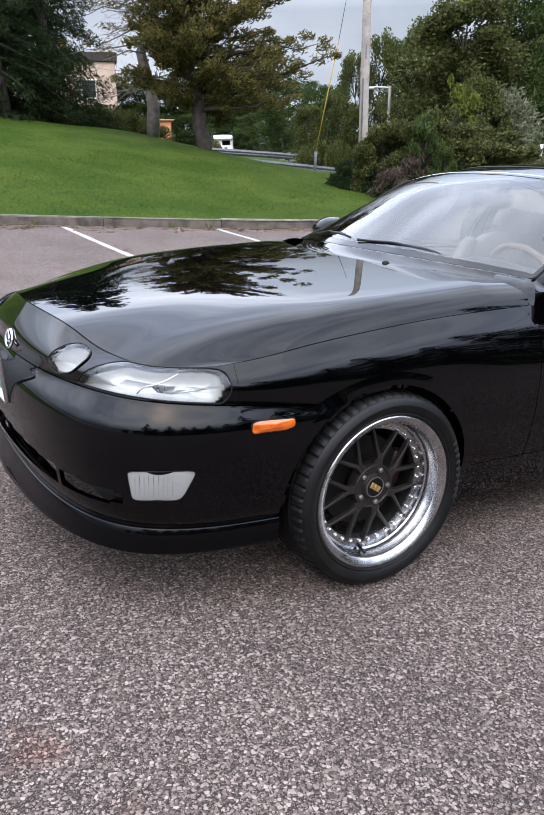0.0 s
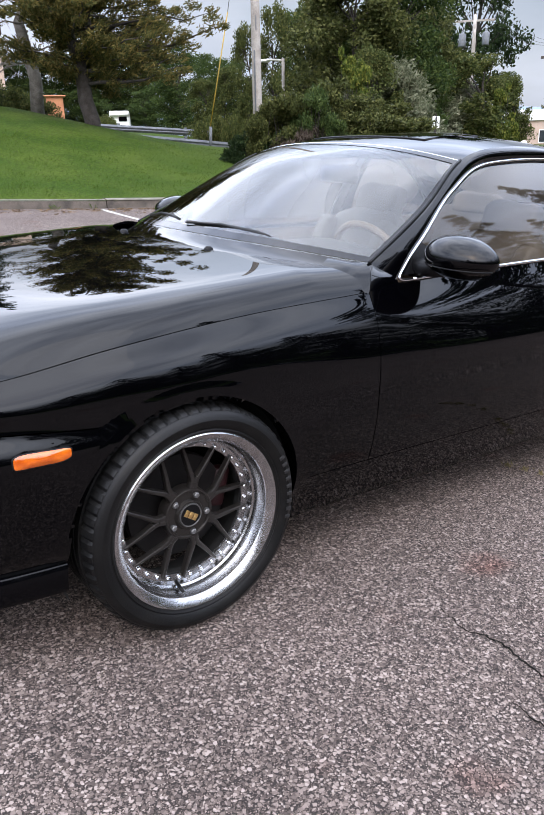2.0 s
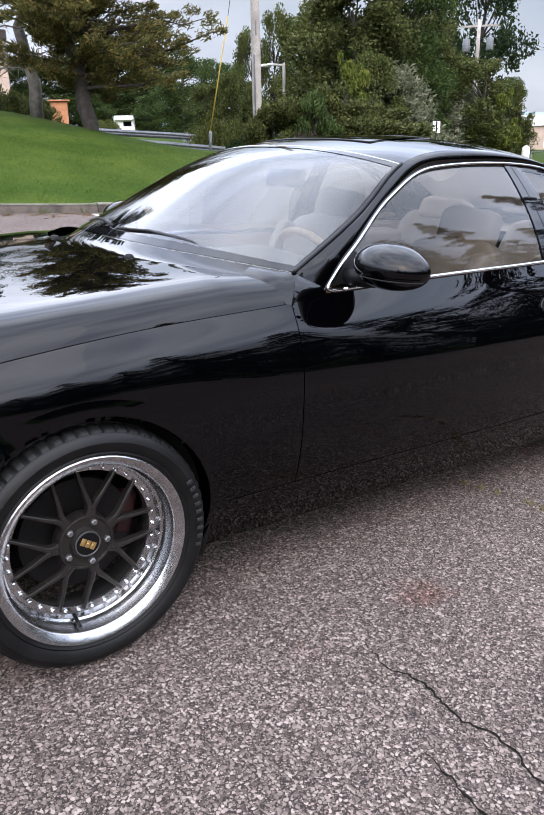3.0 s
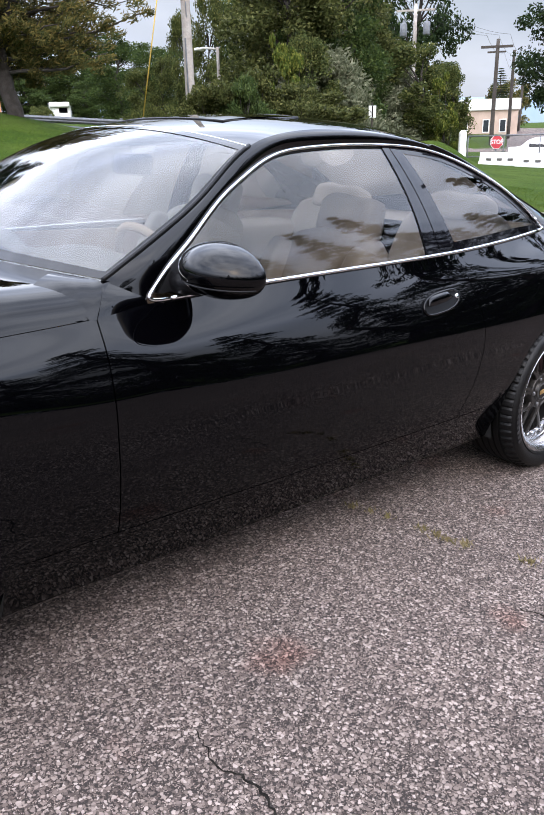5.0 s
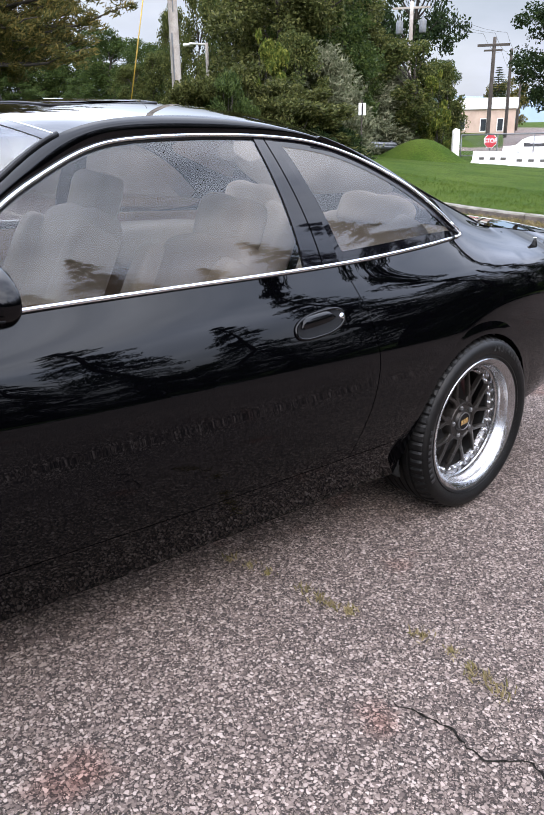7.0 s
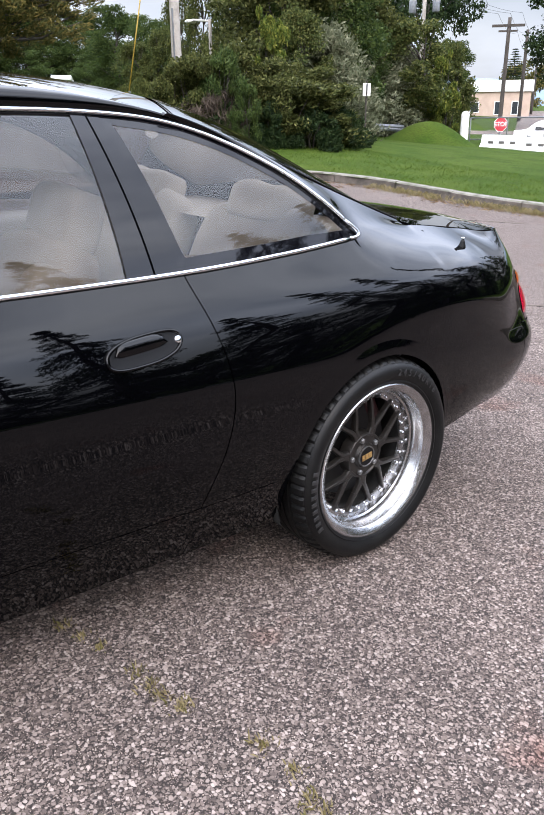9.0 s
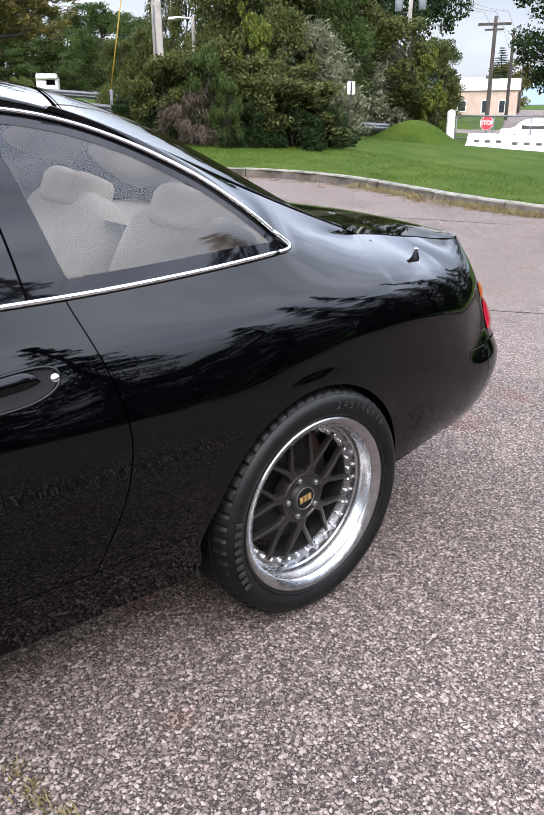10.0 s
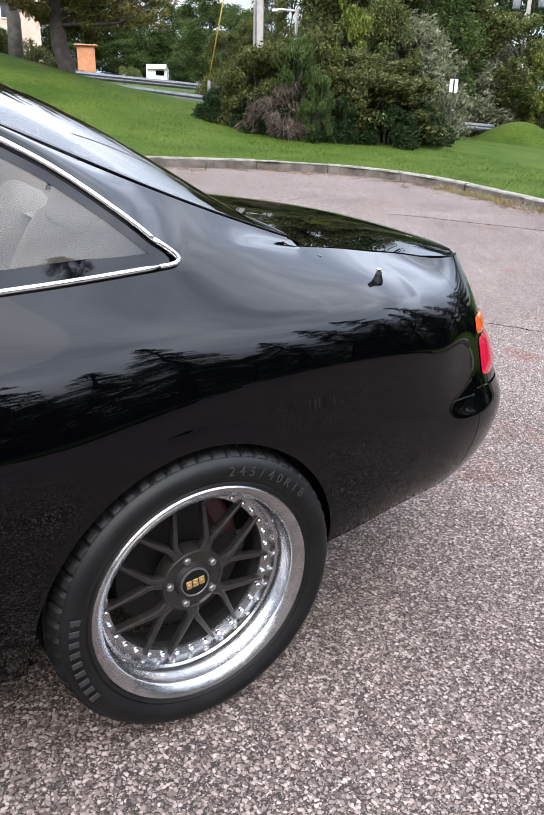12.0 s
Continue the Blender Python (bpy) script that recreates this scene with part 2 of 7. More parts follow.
M_DASH = mat("grey_dash", (0.112, 0.105, 0.098), 0.6, second=(0.091, 0.084, 0.077), scale=8, bump=0.0006, bump_scale=260)
M_WHITE = mat("white_paint", (0.78, 0.78, 0.76), 0.5, second=(0.66, 0.66, 0.63), scale=6, fine=0.08, fine_scale=60)
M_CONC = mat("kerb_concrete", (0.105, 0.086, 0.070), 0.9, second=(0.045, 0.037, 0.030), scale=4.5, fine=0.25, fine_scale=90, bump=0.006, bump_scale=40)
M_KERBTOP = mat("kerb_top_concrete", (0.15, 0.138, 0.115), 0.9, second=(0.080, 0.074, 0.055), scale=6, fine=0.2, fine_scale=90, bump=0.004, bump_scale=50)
M_LINE = mat("worn_line_paint", (0.33, 0.315, 0.28), 0.7, second=(0.17, 0.155, 0.14), scale=26, fine=0.15, fine_scale=120, lift=0.58)
M_GRASS = mat("lawn_ground", (0.022, 0.043, 0.005), 0.95, second=(0.040, 0.060, 0.009), scale=0.7, fine=0.35, fine_scale=14, bump=0.03, bump_scale=30, spec=0.05)
M_BLADE = leaf_mat("grass_blades", (0.034, 0.064, 0.008), (0.052, 0.090, 0.012), (0.100, 0.125, 0.028))
M_DRYBLADE = leaf_mat("dry_grass_blades", (0.104, 0.096, 0.032), (0.176, 0.136, 0.068), (0.256, 0.208, 0.12))
M_BARK = mat("brown_bark", (0.024, 0.0186, 0.015), 0.95, second=(0.042, 0.0348, 0.03), scale=6, fine=0.3, fine_scale=40, bump=0.02, bump_scale=20)
M_WOOD = mat("weathered_pole_wood", (0.34, 0.31, 0.28), 0.9, second=(0.25, 0.22, 0.195), scale=3, fine=0.2, fine_scale=30, bump=0.006, bump_scale=25)
M_DARKWOOD = mat("dark_pole_wood", (0.035, 0.0275, 0.0225), 0.9, second=(0.055, 0.045, 0.0375), scale=3, fine=0.2, fine_scale=30)
M_GALV = mat("galvanised_steel", (0.13, 0.14, 0.15), 0.55, metal=0.3, second=(0.09, 0.095, 0.10), scale=5, fine=0.1, fine_scale=60)
M_YELLOW = mat("yellow_guard", (0.372, 0.252, 0.03), 0.5, second=(0.3, 0.198, 0.03), scale=5)
M_GREEN = leaf_mat("green_leaves", (0.02678, 0.03995, 0.01176), (0.05967, 0.07439, 0.02104), (0.1339, 0.1343, 0.04332))
M_DGREEN = leaf_mat("dark_green_leaves", (0.00744, 0.01612, 0.0062), (0.01612, 0.02976, 0.00992), (0.0341, 0.0527, 0.01736))
M_MGREEN = leaf_mat("mid_green_leaves", (0.01742, 0.03348, 0.01008), (0.03802, 0.06101, 0.01584), (0.0792, 0.1042, 0.0288))
M_OLIVE = leaf_mat("olive_leaves", (0.02356, 0.0288, 0.00792), (0.0527, 0.06272, 0.01848), (0.1178, 0.1184, 0.0396))
M_LGREEN = leaf_mat("light_green_leaves", (0.035, 0.055, 0.012), (0.085, 0.112, 0.021), (0.19, 0.19, 0.042))
M_GREY = leaf_mat("grey_green_leaves", (0.07254, 0.08463, 0.04836), (0.137, 0.1491, 0.08866), (0.2418, 0.2418, 0.1612))
M_OCHRE = leaf_mat("ochre_needles", (0.036, 0.046, 0.016), (0.098, 0.092, 0.030), (0.20, 0.150, 0.048))
M_BROWNL = leaf_mat("dead_brown_twigs", (0.0462, 0.03432, 0.02772), (0.0858, 0.066, 0.0528), (0.1452, 0.1122, 0.0891))

# ---- small tools ----
import functools


def mesh_of(name, verts, faces, material, smooth=True):
    me = bpy.data.meshes.new(name)
    me.from_pydata([tuple(v) for v in verts], [], faces)
    me.materials.append(material)
    if smooth:
        me.shade_smooth()
    me.update()
    return me


def put(name, me, parent=None, label="", m=None):
    ob = new(name, me)
    if parent:
        ob.parent = parent
    if m is not None:
        ob.matrix_basis = m
    if label:
        tagged(ob, label)
    return ob


def part(name, bm, material, parent=None, label="", smooth=True):
    me = bpy.data.meshes.new(name)
    bmesh.ops.recalc_face_normals(bm, faces=bm.faces)
    bm.to_mesh(me)
    bm.free()
    me.materials.append(material)
    if smooth:
        me.shade_smooth()
    return put(name, me, parent, label)


def empty(name, label, category, group="", m=None):
    ob = new(name)
    ob.empty_display_size = 0.2
    if m is not None:
        ob.matrix_basis = m
    return tagged(ob, label, category, group)


def sharp(ob, degrees=35):
    """Edges sharper than that keep their crease."""
    me = ob.data
    bm = bmesh.new()
    bm.from_mesh(me)
    for e in bm.edges:
        if len(e.link_faces) == 2 and e.calc_face_angle() > radians(degrees):
            e.smooth = False
    bm.to_mesh(me)
    bm.free()
    return ob


def box(bm, sx, sy, sz, m=None, bevel=0.0):
    r = bmesh.ops.create_cube(bm, size=1, matrix=(m if m is not None else Matrix()) @ Matrix.Diagonal((sx, sy, sz, 1)))
    if bevel:
        es = list({e for v in r["verts"] for e in v.link_edges})
        bmesh.ops.bevel(bm, geom=es, offset=bevel, segments=2, affect="EDGES", profile=0.5)
    return r["verts"]


def tube(bm, pts, radii, sides=8, caps=True):
    """A round bar along points."""
    pts = [Vector(p) for p in pts]
    if not hasattr(radii, "__len__"):
        radii = [radii] * len(pts)
    rings = []
    side = None
    for i, p in enumerate(pts):
        d = (pts[min(i + 1, len(pts) - 1)] - pts[max(i - 1, 0)]).normalized()
        if side is None:
            side = d.orthogonal().normalized()
        side = (side - d * side.dot(d)).normalized()
        up = d.cross(side)
        rings.append([bm.verts.new(p + (side * math.cos(a) + up * math.sin(a)) * radii[i]) for a in [2 * math.pi * k / sides for k in range(sides)]])
    for a, b in zip(rings, rings[1:]):
        for k in range(sides):
            bm.faces.new((a[k], a[(k + 1) % sides], b[(k + 1) % sides], b[k]))
    if caps:
        bm.faces.new(rings[0][::-1])
        bm.faces.new(rings[-1])


def lathe(bm, profile, n=48, axis="y", m=None):
    """A turned form from (radius, along) pairs about an axis."""
    rings = []
    for r, h in profile:
        ring = []
        for k in range(n):
            a = 2 * math.pi * k / n
            c, s = r * math.cos(a), r * math.sin(a)
            p = Vector((c, h, s)) if axis == "y" else Vector((c, s, h))
            ring.append(bm.verts.new(m @ p if m is not None else p))
        rings.append(ring)
    for a, b in zip(rings, rings[1:]):
        for k in range(n):
            bm.faces.new((a[k], a[(k + 1) % n], b[(k + 1) % n], b[k]))
    return rings


def pchip(keys):
    """A smooth function through (x, value) keys that never overshoots."""
    xs = np.array([k[0] for k in keys], float)
    ys = np.array([k[1] for k in keys], float)
    h, d = np.diff(xs), np.diff(ys) / np.diff(xs)
    t = np.zeros(len(xs))
    for i in range(1, len(xs) - 1):
        if d[i - 1] * d[i] > 0:
            w1, w2 = 2 * h[i] + h[i - 1], h[i] + 2 * h[i - 1]
            t[i] = (w1 + w2) / (w1 / d[i - 1] + w2 / d[i])
    t[0], t[-1] = d[0], d[-1]

    def f(x):
        x = min(max(x, xs[0]), xs[-1])
        i = min(max(int(np.searchsorted(xs, x) - 1), 0), len(h) - 1)
        s = (x - xs[i]) / h[i]
        return float((2 * s**3 - 3 * s**2 + 1) * ys[i] + (s**3 - 2 * s**2 + s) * h[i] * t[i] + (-2 * s**3 + 3 * s**2) * ys[i + 1] + (s**3 - s**2) * h[i] * t[i + 1])

    return f


def spline(keys):
    """A smooth natural cubic through (x, value) keys."""
    xs = np.array([k[0] for k in keys], float)
    ys = np.array([k[1] for k in keys], float)
    n = len(xs)
    h = np.diff(xs)
    a = np.eye(n)
    r = np.zeros(n)
    for i in range(1, n - 1):
        a[i, i - 1], a[i, i], a[i, i + 1] = h[i - 1], 2 * (h[i - 1] + h[i]), h[i]
        r[i] = 6 * ((ys[i + 1] - ys[i]) / h[i] - (ys[i] - ys[i - 1]) / h[i - 1])
    m = np.linalg.solve(a, r)

    def f(x):
        x = min(max(x, xs[0]), xs[-1])
        i = min(max(int(np.searchsorted(xs, x) - 1), 0), n - 2)
        u, v = xs[i + 1] - x, x - xs[i]
        return float(m[i] * u**3 / (6 * h[i]) + m[i + 1] * v**3 / (6 * h[i]) + (ys[i] / h[i] - m[i] * h[i] / 6) * u + (ys[i + 1] / h[i] - m[i + 1] * h[i] / 6) * v)

    return f


def grid_faces(nu, nv, flip=False):
    out = []
    for i in range(nu - 1):
        for j in range(nv - 1):
            q = (i * nv + j, (i + 1) * nv + j, (i + 1) * nv + j + 1, i * nv + j + 1)
            out.append(q[::-1] if flip else q)
    return out


# ---- the car: body surface ----
# the car's own axes: x towards the tail, front axle at 0, rear axle at 2.69, centre plane y = 0.03
YC = 0.03
BASE = 2.69
car = empty("car", "black two-door coupe with deep-dish wheels parked on the asphalt", "car", m=TILT)

OUT_X = spline([(-1.62, -0.955), (-1.30, -0.942), (-1.02, -0.885), (-0.80, -0.775), (-0.62, -0.62), (-0.40, -0.40), (0, 0), (0.65, 0.65), (1.3, 1.3), (2.0, 2.0), (2.69, 2.69),
                (3.10, 3.10), (3.36, 3.36), (3.58, 3.59), (3.82, 3.79), (4.15, 3.915), (4.45, 3.95)])
OUT_W = spline([(-1.62, 0), (-1.30, 0.32), (-1.02, 0.59), (-0.80, 0.755), (-0.62, 0.835), (-0.40, 0.868), (0, 0.884), (0.65, 0.882), (1.3, 0.890), (2.0, 0.893), (2.69, 0.893),
                (3.10, 0.878), (3.36, 0.856), (3.58, 0.812), (3.82, 0.67), (4.15, 0.34), (4.45, 0)])
# lines along the body from sill to shoulder: height and inset from the widest outline
LINE_Z = [
    pchip([(-1.62, 0.275), (-0.36, 0.275), (0.36, 0.185), (2.33, 0.195), (3.0, 0.335), (3.4, 0.355), (4.45, 0.37)]),
    pchip([(-1.62, 0.33), (-0.4, 0.33), (0.4, 0.335), (2.2, 0.35), (3.0, 0.40), (4.45, 0.44)]),
    pchip([(-1.62, 0.43), (0.0, 0.46), (2.2, 0.47), (3.2, 0.49), (4.45, 0.50)]),
    pchip([(-1.62, 0.562), (-0.6, 0.572), (0.0, 0.57), (2.2, 0.58), (3.2, 0.57), (4.45, 0.57)]),
    pchip([(-1.62, 0.635), (-1.02, 0.655), (-0.5, 0.640), (-0.23, 0.625), (0.2, 0.67), (0.65, 0.68), (2.2, 0.69), (3.2, 0.665), (3.5, 0.645), (4.45, 0.635)]),
    pchip([(-1.62, 0.705), (-1.02, 0.702), (-0.5, 0.695), (-0.2, 0.725), (0.2, 0.765), (0.65, 0.785), (1.3, 0.80), (2.2, 0.82), (2.7, 0.850), (3.2, 0.880), (3.55, 0.845), (4.45, 0.82)]),
    pchip([(-1.62, 0.798), (-1.30, 0.782), (-1.02, 0.736), (-0.75, 0.728), (-0.5, 0.745), (-0.2, 0.795), (0.2, 0.842), (0.65, 0.870), (0.82, 0.885), (1.4, 0.912), (1.8, 0.924), (2.05, 0.934), (2.4, 0.958), (2.67, 0.984), (2.85, 0.998), (3.1, 0.988), (3.4, 0.962), (3.55, 0.950), (4.45, 0.962)]),
]
LINE_IN = [
    pchip([(-1.62, 0.05), (-0.4, 0.045), (0.4, 0.085), (2.3, 0.085), (3.0, 0.025), (3.4, 0.06), (4.45, 0.09)]),
    pchip([(-1.62, 0.02), (-0.4, 0.018), (0.4, 0.028), (2.3, 0.028), (3.0, 0.012), (3.4, 0.03), (4.45, 0.035)]),
    pchip([(-1.62, 0.0), (0.4, 0.004), (2.3, 0.004), (4.45, 0.008)]),
    pchip([(-1.62, 0.0), (0.4, 0.0), (4.45, 0.0)]),
    pchip([(-1.62, 0.046), (-1.02, 0.046), (-0.6, 0.030), (-0.3, 0.014), (0.0, 0.004), (2.3, 0.006), (3.2, 0.010), (3.36, 0.016), (3.5, 0.034), (3.65, 0.030), (4.45, 0.03)]),
    pchip([(-1.62, 0.047), (-1.02, 0.057), (-0.6, 0.037), (-0.3, 0.026), (0.0, 0.020), (0.65, 0.030), (1.3, 0.045), (2.2, 0.048), (2.7, 0.045), (3.2, 0.064), (3.45, 0.092), (3.6, 0.115), (4.45, 0.13)]),
    pchip([(-1.62, 0.10), (-1.30, 0.125), (-1.02, 0.135), (-0.75, 0.10), (-0.5, 0.070), (0.0, 0.072), (0.65, 0.072), (0.82, 0.105), (1.4, 0.103), (2.05, 0.112), (2.4, 0.13), (2.67, 0.152), (2.85, 0.205), (3.1, 0.262), (3.4, 0.265), (3.55, 0.215), (3.8, 0.19), (4.45, 0.19)]),
]


def softened(f):
    """The line averaged over a short stretch, as a table."""
    g = np.arange(-1.80, 4.64, 0.01)
    y = np.array([f(float(p)) for p in g])
    k = np.array([1, 2, 3, 4, 5, 6, 7, 8, 7, 6, 5, 4, 3, 2, 1], float)
    z = np.convolve(np.pad(y, 7, "edge"), k / k.sum(), "valid")
    return lambda p: float(np.interp(p, g, z))


LINE_Z, LINE_IN = [softened(f) for f in LINE_Z], [softened(f) for f in LINE_IN]


@functools.lru_cache(maxsize=None)
def column(p):
    """Heights and insets of the lines at p, with the outline's place and normal there."""
    zs = [f(p) for f in LINE_Z]
    ins = [f(p) for f in LINE_IN]
    x, w = OUT_X(p), OUT_W(p)
    tx, tw = OUT_X(p + 0.01) - OUT_X(p - 0.01), OUT_W(p + 0.01) - OUT_W(p - 0.01)
    if p < -1.6 or p > 4.43:
        tx, tw = 0.0, 1.0 if p < 0 else -1.0
    n = math.hypot(tx, tw)
    nx, nw = -tw / n, tx / n
    return zs, ins, x, w, nx, nw


def body_raw(p, v):
    """Near-side body point; v counts the lines, 0 at the sill and 6 at the shoulder."""
    zs, ins, x, w, nx, nw = column(round(p, 5))
    ks = None
    z = SECT(ks, zs, v)
    i = SECT(ks, ins, v)
    return x - nx * i, max(0.0, w - nw * i), z


def SECT(ks, vals, v):
    """Catmull-Rom through evenly numbered values."""
    i = min(max(int(v), 0), len(vals) - 2)
    s = v - i
    p0 = vals[i - 1] if i > 0 else 2 * vals[0] - vals[1]
    p3 = vals[i + 2] if i + 2 < len(vals) else 2 * vals[-1] - vals[-2]
    p1, p2 = vals[i], vals[i + 1]
    return 0.5 * (2 * p1 + (p2 - p0) * s + (2 * p0 - 5 * p1 + 4 * p2 - p3) * s * s + (3 * p1 - p0 - 3 * p2 + p3) * s**3)


def at_height(p, z):
    lo, hi = 0.0, 6.0
    for _ in range(30):
        mid = (lo + hi) / 2
        if SECT(None, column(round(p, 5))[0], mid) < z:
            lo = mid
        else:
            hi = mid
    return (lo + hi) / 2


def side(p, v, s=-1, out=0.0):
    """A point on the body; s = -1 the driver's side, 1 the other; out: metres proud of it."""
    x, w, z = body_raw(p, v)
    q = Vector((x, YC + s * w, z))
    if out:
        q += body_normal(p, v, s) * out
    return q


def body_normal(p, v, s=-1):
    e = 0.01
    a = Vector(body_raw(p + e, v)) - Vector(body_raw(p - e, v))
    v0, v1 = max(v - 0.05, 0), min(v + 0.05, 6)
    b = Vector(body_raw(p, v1)) - Vector(body_raw(p, v0))
    n = a.cross(b).normalized()
    if n.y < 0 and abs(n.y) > 0.2 or (abs(n.y) <= 0.2 and (n.x * (p - 1.4)) < 0):
        n = -n
    return Vector((n.x, s * n.y, n.z))


ARCHES = ((0.0, 0.308, 0.358), (BASE, 0.318, 0.349))


def cut_arches(verts, faces):
    """Takes the wheel openings out of a side panel, with a clean round edge."""
    verts = [Vector(v) for v in verts]
    for cx, cz, r in ARCHES:
        inside = []
        for v in verts:
            dx, dz = v.x - cx, v.z - cz
            d = math.hypot(dx, dz) if dz > 0 else abs(dx)
            if abs(d - r) < 0.0085 and d > 0:
                if dz > 0:
                    v.x, v.z = cx + dx * r / d, cz + dz * r / d
                else:
                    v.x = cx + math.copysign(r, dx)
                inside.append(False)
            else:
                inside.append(d < r)
        faces = [f for f in faces if not any(inside[i] for i in f)]
    used = sorted({i for f in faces for i in f})
    idx = {o: k for k, o in enumerate(used)}
    return [verts[i] for i in used], [tuple(idx[i] for i in f) for f in faces]


def thick(ob, t=0.012, rim=True):
    m = ob.modifiers.new("thickness", "SOLIDIFY")
    m.thickness, m.offset, m.use_even_offset = t, -1.0, False
    e = ob.modifiers.new("crease", "EDGE_SPLIT")
    e.split_angle, e.use_edge_sharp = radians(48), False
    return ob


def rows(*runs):
    """Evenly spaced values along several runs (start, end, count)."""
    out = []
    for r0, r1, n in runs:
        out += list(np.linspace(r0, r1, n))[(1 if out else 0):]
    return out


def compact(verts, faces):
    used = sorted({i for f in faces for i in f})
    idx = {o: k for k, o in enumerate(used)}
    return [verts[i] for i in used], [tuple(idx[i] for i in f) for f in faces]


def side_grid(p0, p1, vs, nu, s, keep=None, arches=False):
    """Verts and faces of a body panel between two shut lines p0(v), p1(v), over the rows vs."""
    verts, pv = [], []
    nv = len(vs)
    for i in range(nu):
        for v in vs:
            p = p0(v) + (p1(v) - p0(v)) * i / (nu - 1)
            verts.append(side(p, v, s))
            pv.append((p, v))
    faces = grid_faces(nu, nv, flip=(s > 0))
    if keep:
        faces = [f for f in faces if keep(sum(pv[i][0] for i in f) / 4, sum(pv[i][1] for i in f) / 4)]
    if arches:
        verts, faces = cut_arches(verts, faces)
    return compact(verts, faces)


def side_panel(name, p0, p1, vs, nu, s, label="", keep=None, arches=False, material=None, t=0.014):
    verts, faces = side_grid(p0, p1, vs, nu, s, keep, arches)
    return thick(put(name, mesh_of(name, verts, faces, material or M_PAINT), car, label), t)


def wrap_panel(name, p_mid, p_end, vs, nu, keep=None, arches=False, material=None, t=0.014, label=""):
    """A panel that runs round the nose or the tail, from one flank to the other."""
    verts, pv = [], []
    nv = len(vs)
    for i in range(2 * nu - 1):
        a = abs(i - (nu - 1)) / (nu - 1)
        s = -1 if i < nu - 1 else 1
        p = p_mid + (p_end - p_mid) * a
        for v in vs:
            verts.append(side(p, v, s))
            pv.append((p, v))
    faces = grid_faces(2 * nu - 1, nv, flip=(p_mid < 0))
    if keep:
        faces = [f for f in faces if keep(sum(pv[i][0] for i in f) / 4, sum(pv[i][1] for i in f) / 4)]
    if arches:
        verts, faces = cut_arches(verts, faces)
    verts, faces = compact(verts, faces)
    return thick(put(name, mesh_of(name, verts, faces, material or M_PAINT), car, label), t)


def const(c):
    return lambda _: c


G = 0.0017  # half a shut gap


def front_gap(v):
    return 0.646 + 0.01 * (1 - v / 6)


def rear_gap(v):
    z = min(max((v - 1) / 5, 0), 1)
    return 2.040 + 0.085 * math.sin(math.pi * min(z * 0.95 + 0.03, 1.0)) ** 1.2


# upper and lower edges of the big lamps
LAMP_TOP = pchip([(-1, 4.10), (-0.86, 4.85), (-0.6, 5.66), (-0.35, 5.95), (0.0, 5.985), (0.35, 5.985), (0.72, 5.93), (0.93, 5.70), (0.985, 5.3), (1, 4.95)])
LAMP_LOW = pchip([(-1, 4.10), (-0.8, 4.10), (0.0, 4.10), (0.6, 4.06), (0.88, 4.06), (0.95, 4.3), (1, 4.8)])


def in_lamp(p, v, k=1.0):
    """Whether a place on the nose lies inside one of the lamps."""
    a = ((p + 1.145) / (0.088 * k)) ** 2 + ((v - 5.0 - (p + 1.145) * 2.5) / (0.80 * k)) ** 2
    u, m = (p + 0.787) / (0.268 * k), 0.9 * (1 - k)
    return a < 1 or (abs(u) < 1 and LAMP_LOW(u) + m * 0.5 < v < LAMP_TOP(u) - m)


def slot(p, v):
    """The dark air openings low in the front bumper."""
    z = SECT(None, column(round(p, 5))[0], v)
    if p > -0.825:
        return False
    top = 0.432 - 0.035 * max(0, (p + 1.62)) / 0.7
    bot = 0.345 + 0.012 * (p + 1.62)
    gap_bar = p > -1.118 and p < -1.10
    return bot < z < top and not gap_bar


wrap_panel("front_bumper", -1.62, -0.20, rows((0, 3.97, 60)), 150, keep=lambda p, v: not slot(p, v), arches=True)
wrap_panel("nose_panel", -1.62, -0.5012, rows((4.02, 5.995, 44)), 130, keep=lambda p, v: not in_lamp(p, v, 0.93))
wrap_panel("rear_bumper", 4.45, 3.5235, rows((0, 3.93, 30)), 44, label="black painted rear bumper")
TAILV = rows((3.98, 6, 22))
wrap_panel("tail_panel", 4.45, 3.5212, TAILV, 44, keep=lambda p, v: not (3.62 < p < 3.80 and 4.2 < v < 4.7))
for s in (-1, 1):
    side_panel("front_fender", const(-0.50), lambda v: front_gap(v) - G, rows((1.03, 4.02, 34), (4.02, 5.99, 26)), 90, s, keep=lambda p, v: v > 4.02 or p > -0.19, arches=True)
    side_panel("door", lambda v: front_gap(v) + G, lambda v: rear_gap(v) - G, rows((1.03, 6, 44)), 72, s)
    side_panel("sill", const(0.36), const(2.34), rows((0, 1.012, 8)), 60, s, arches=True)

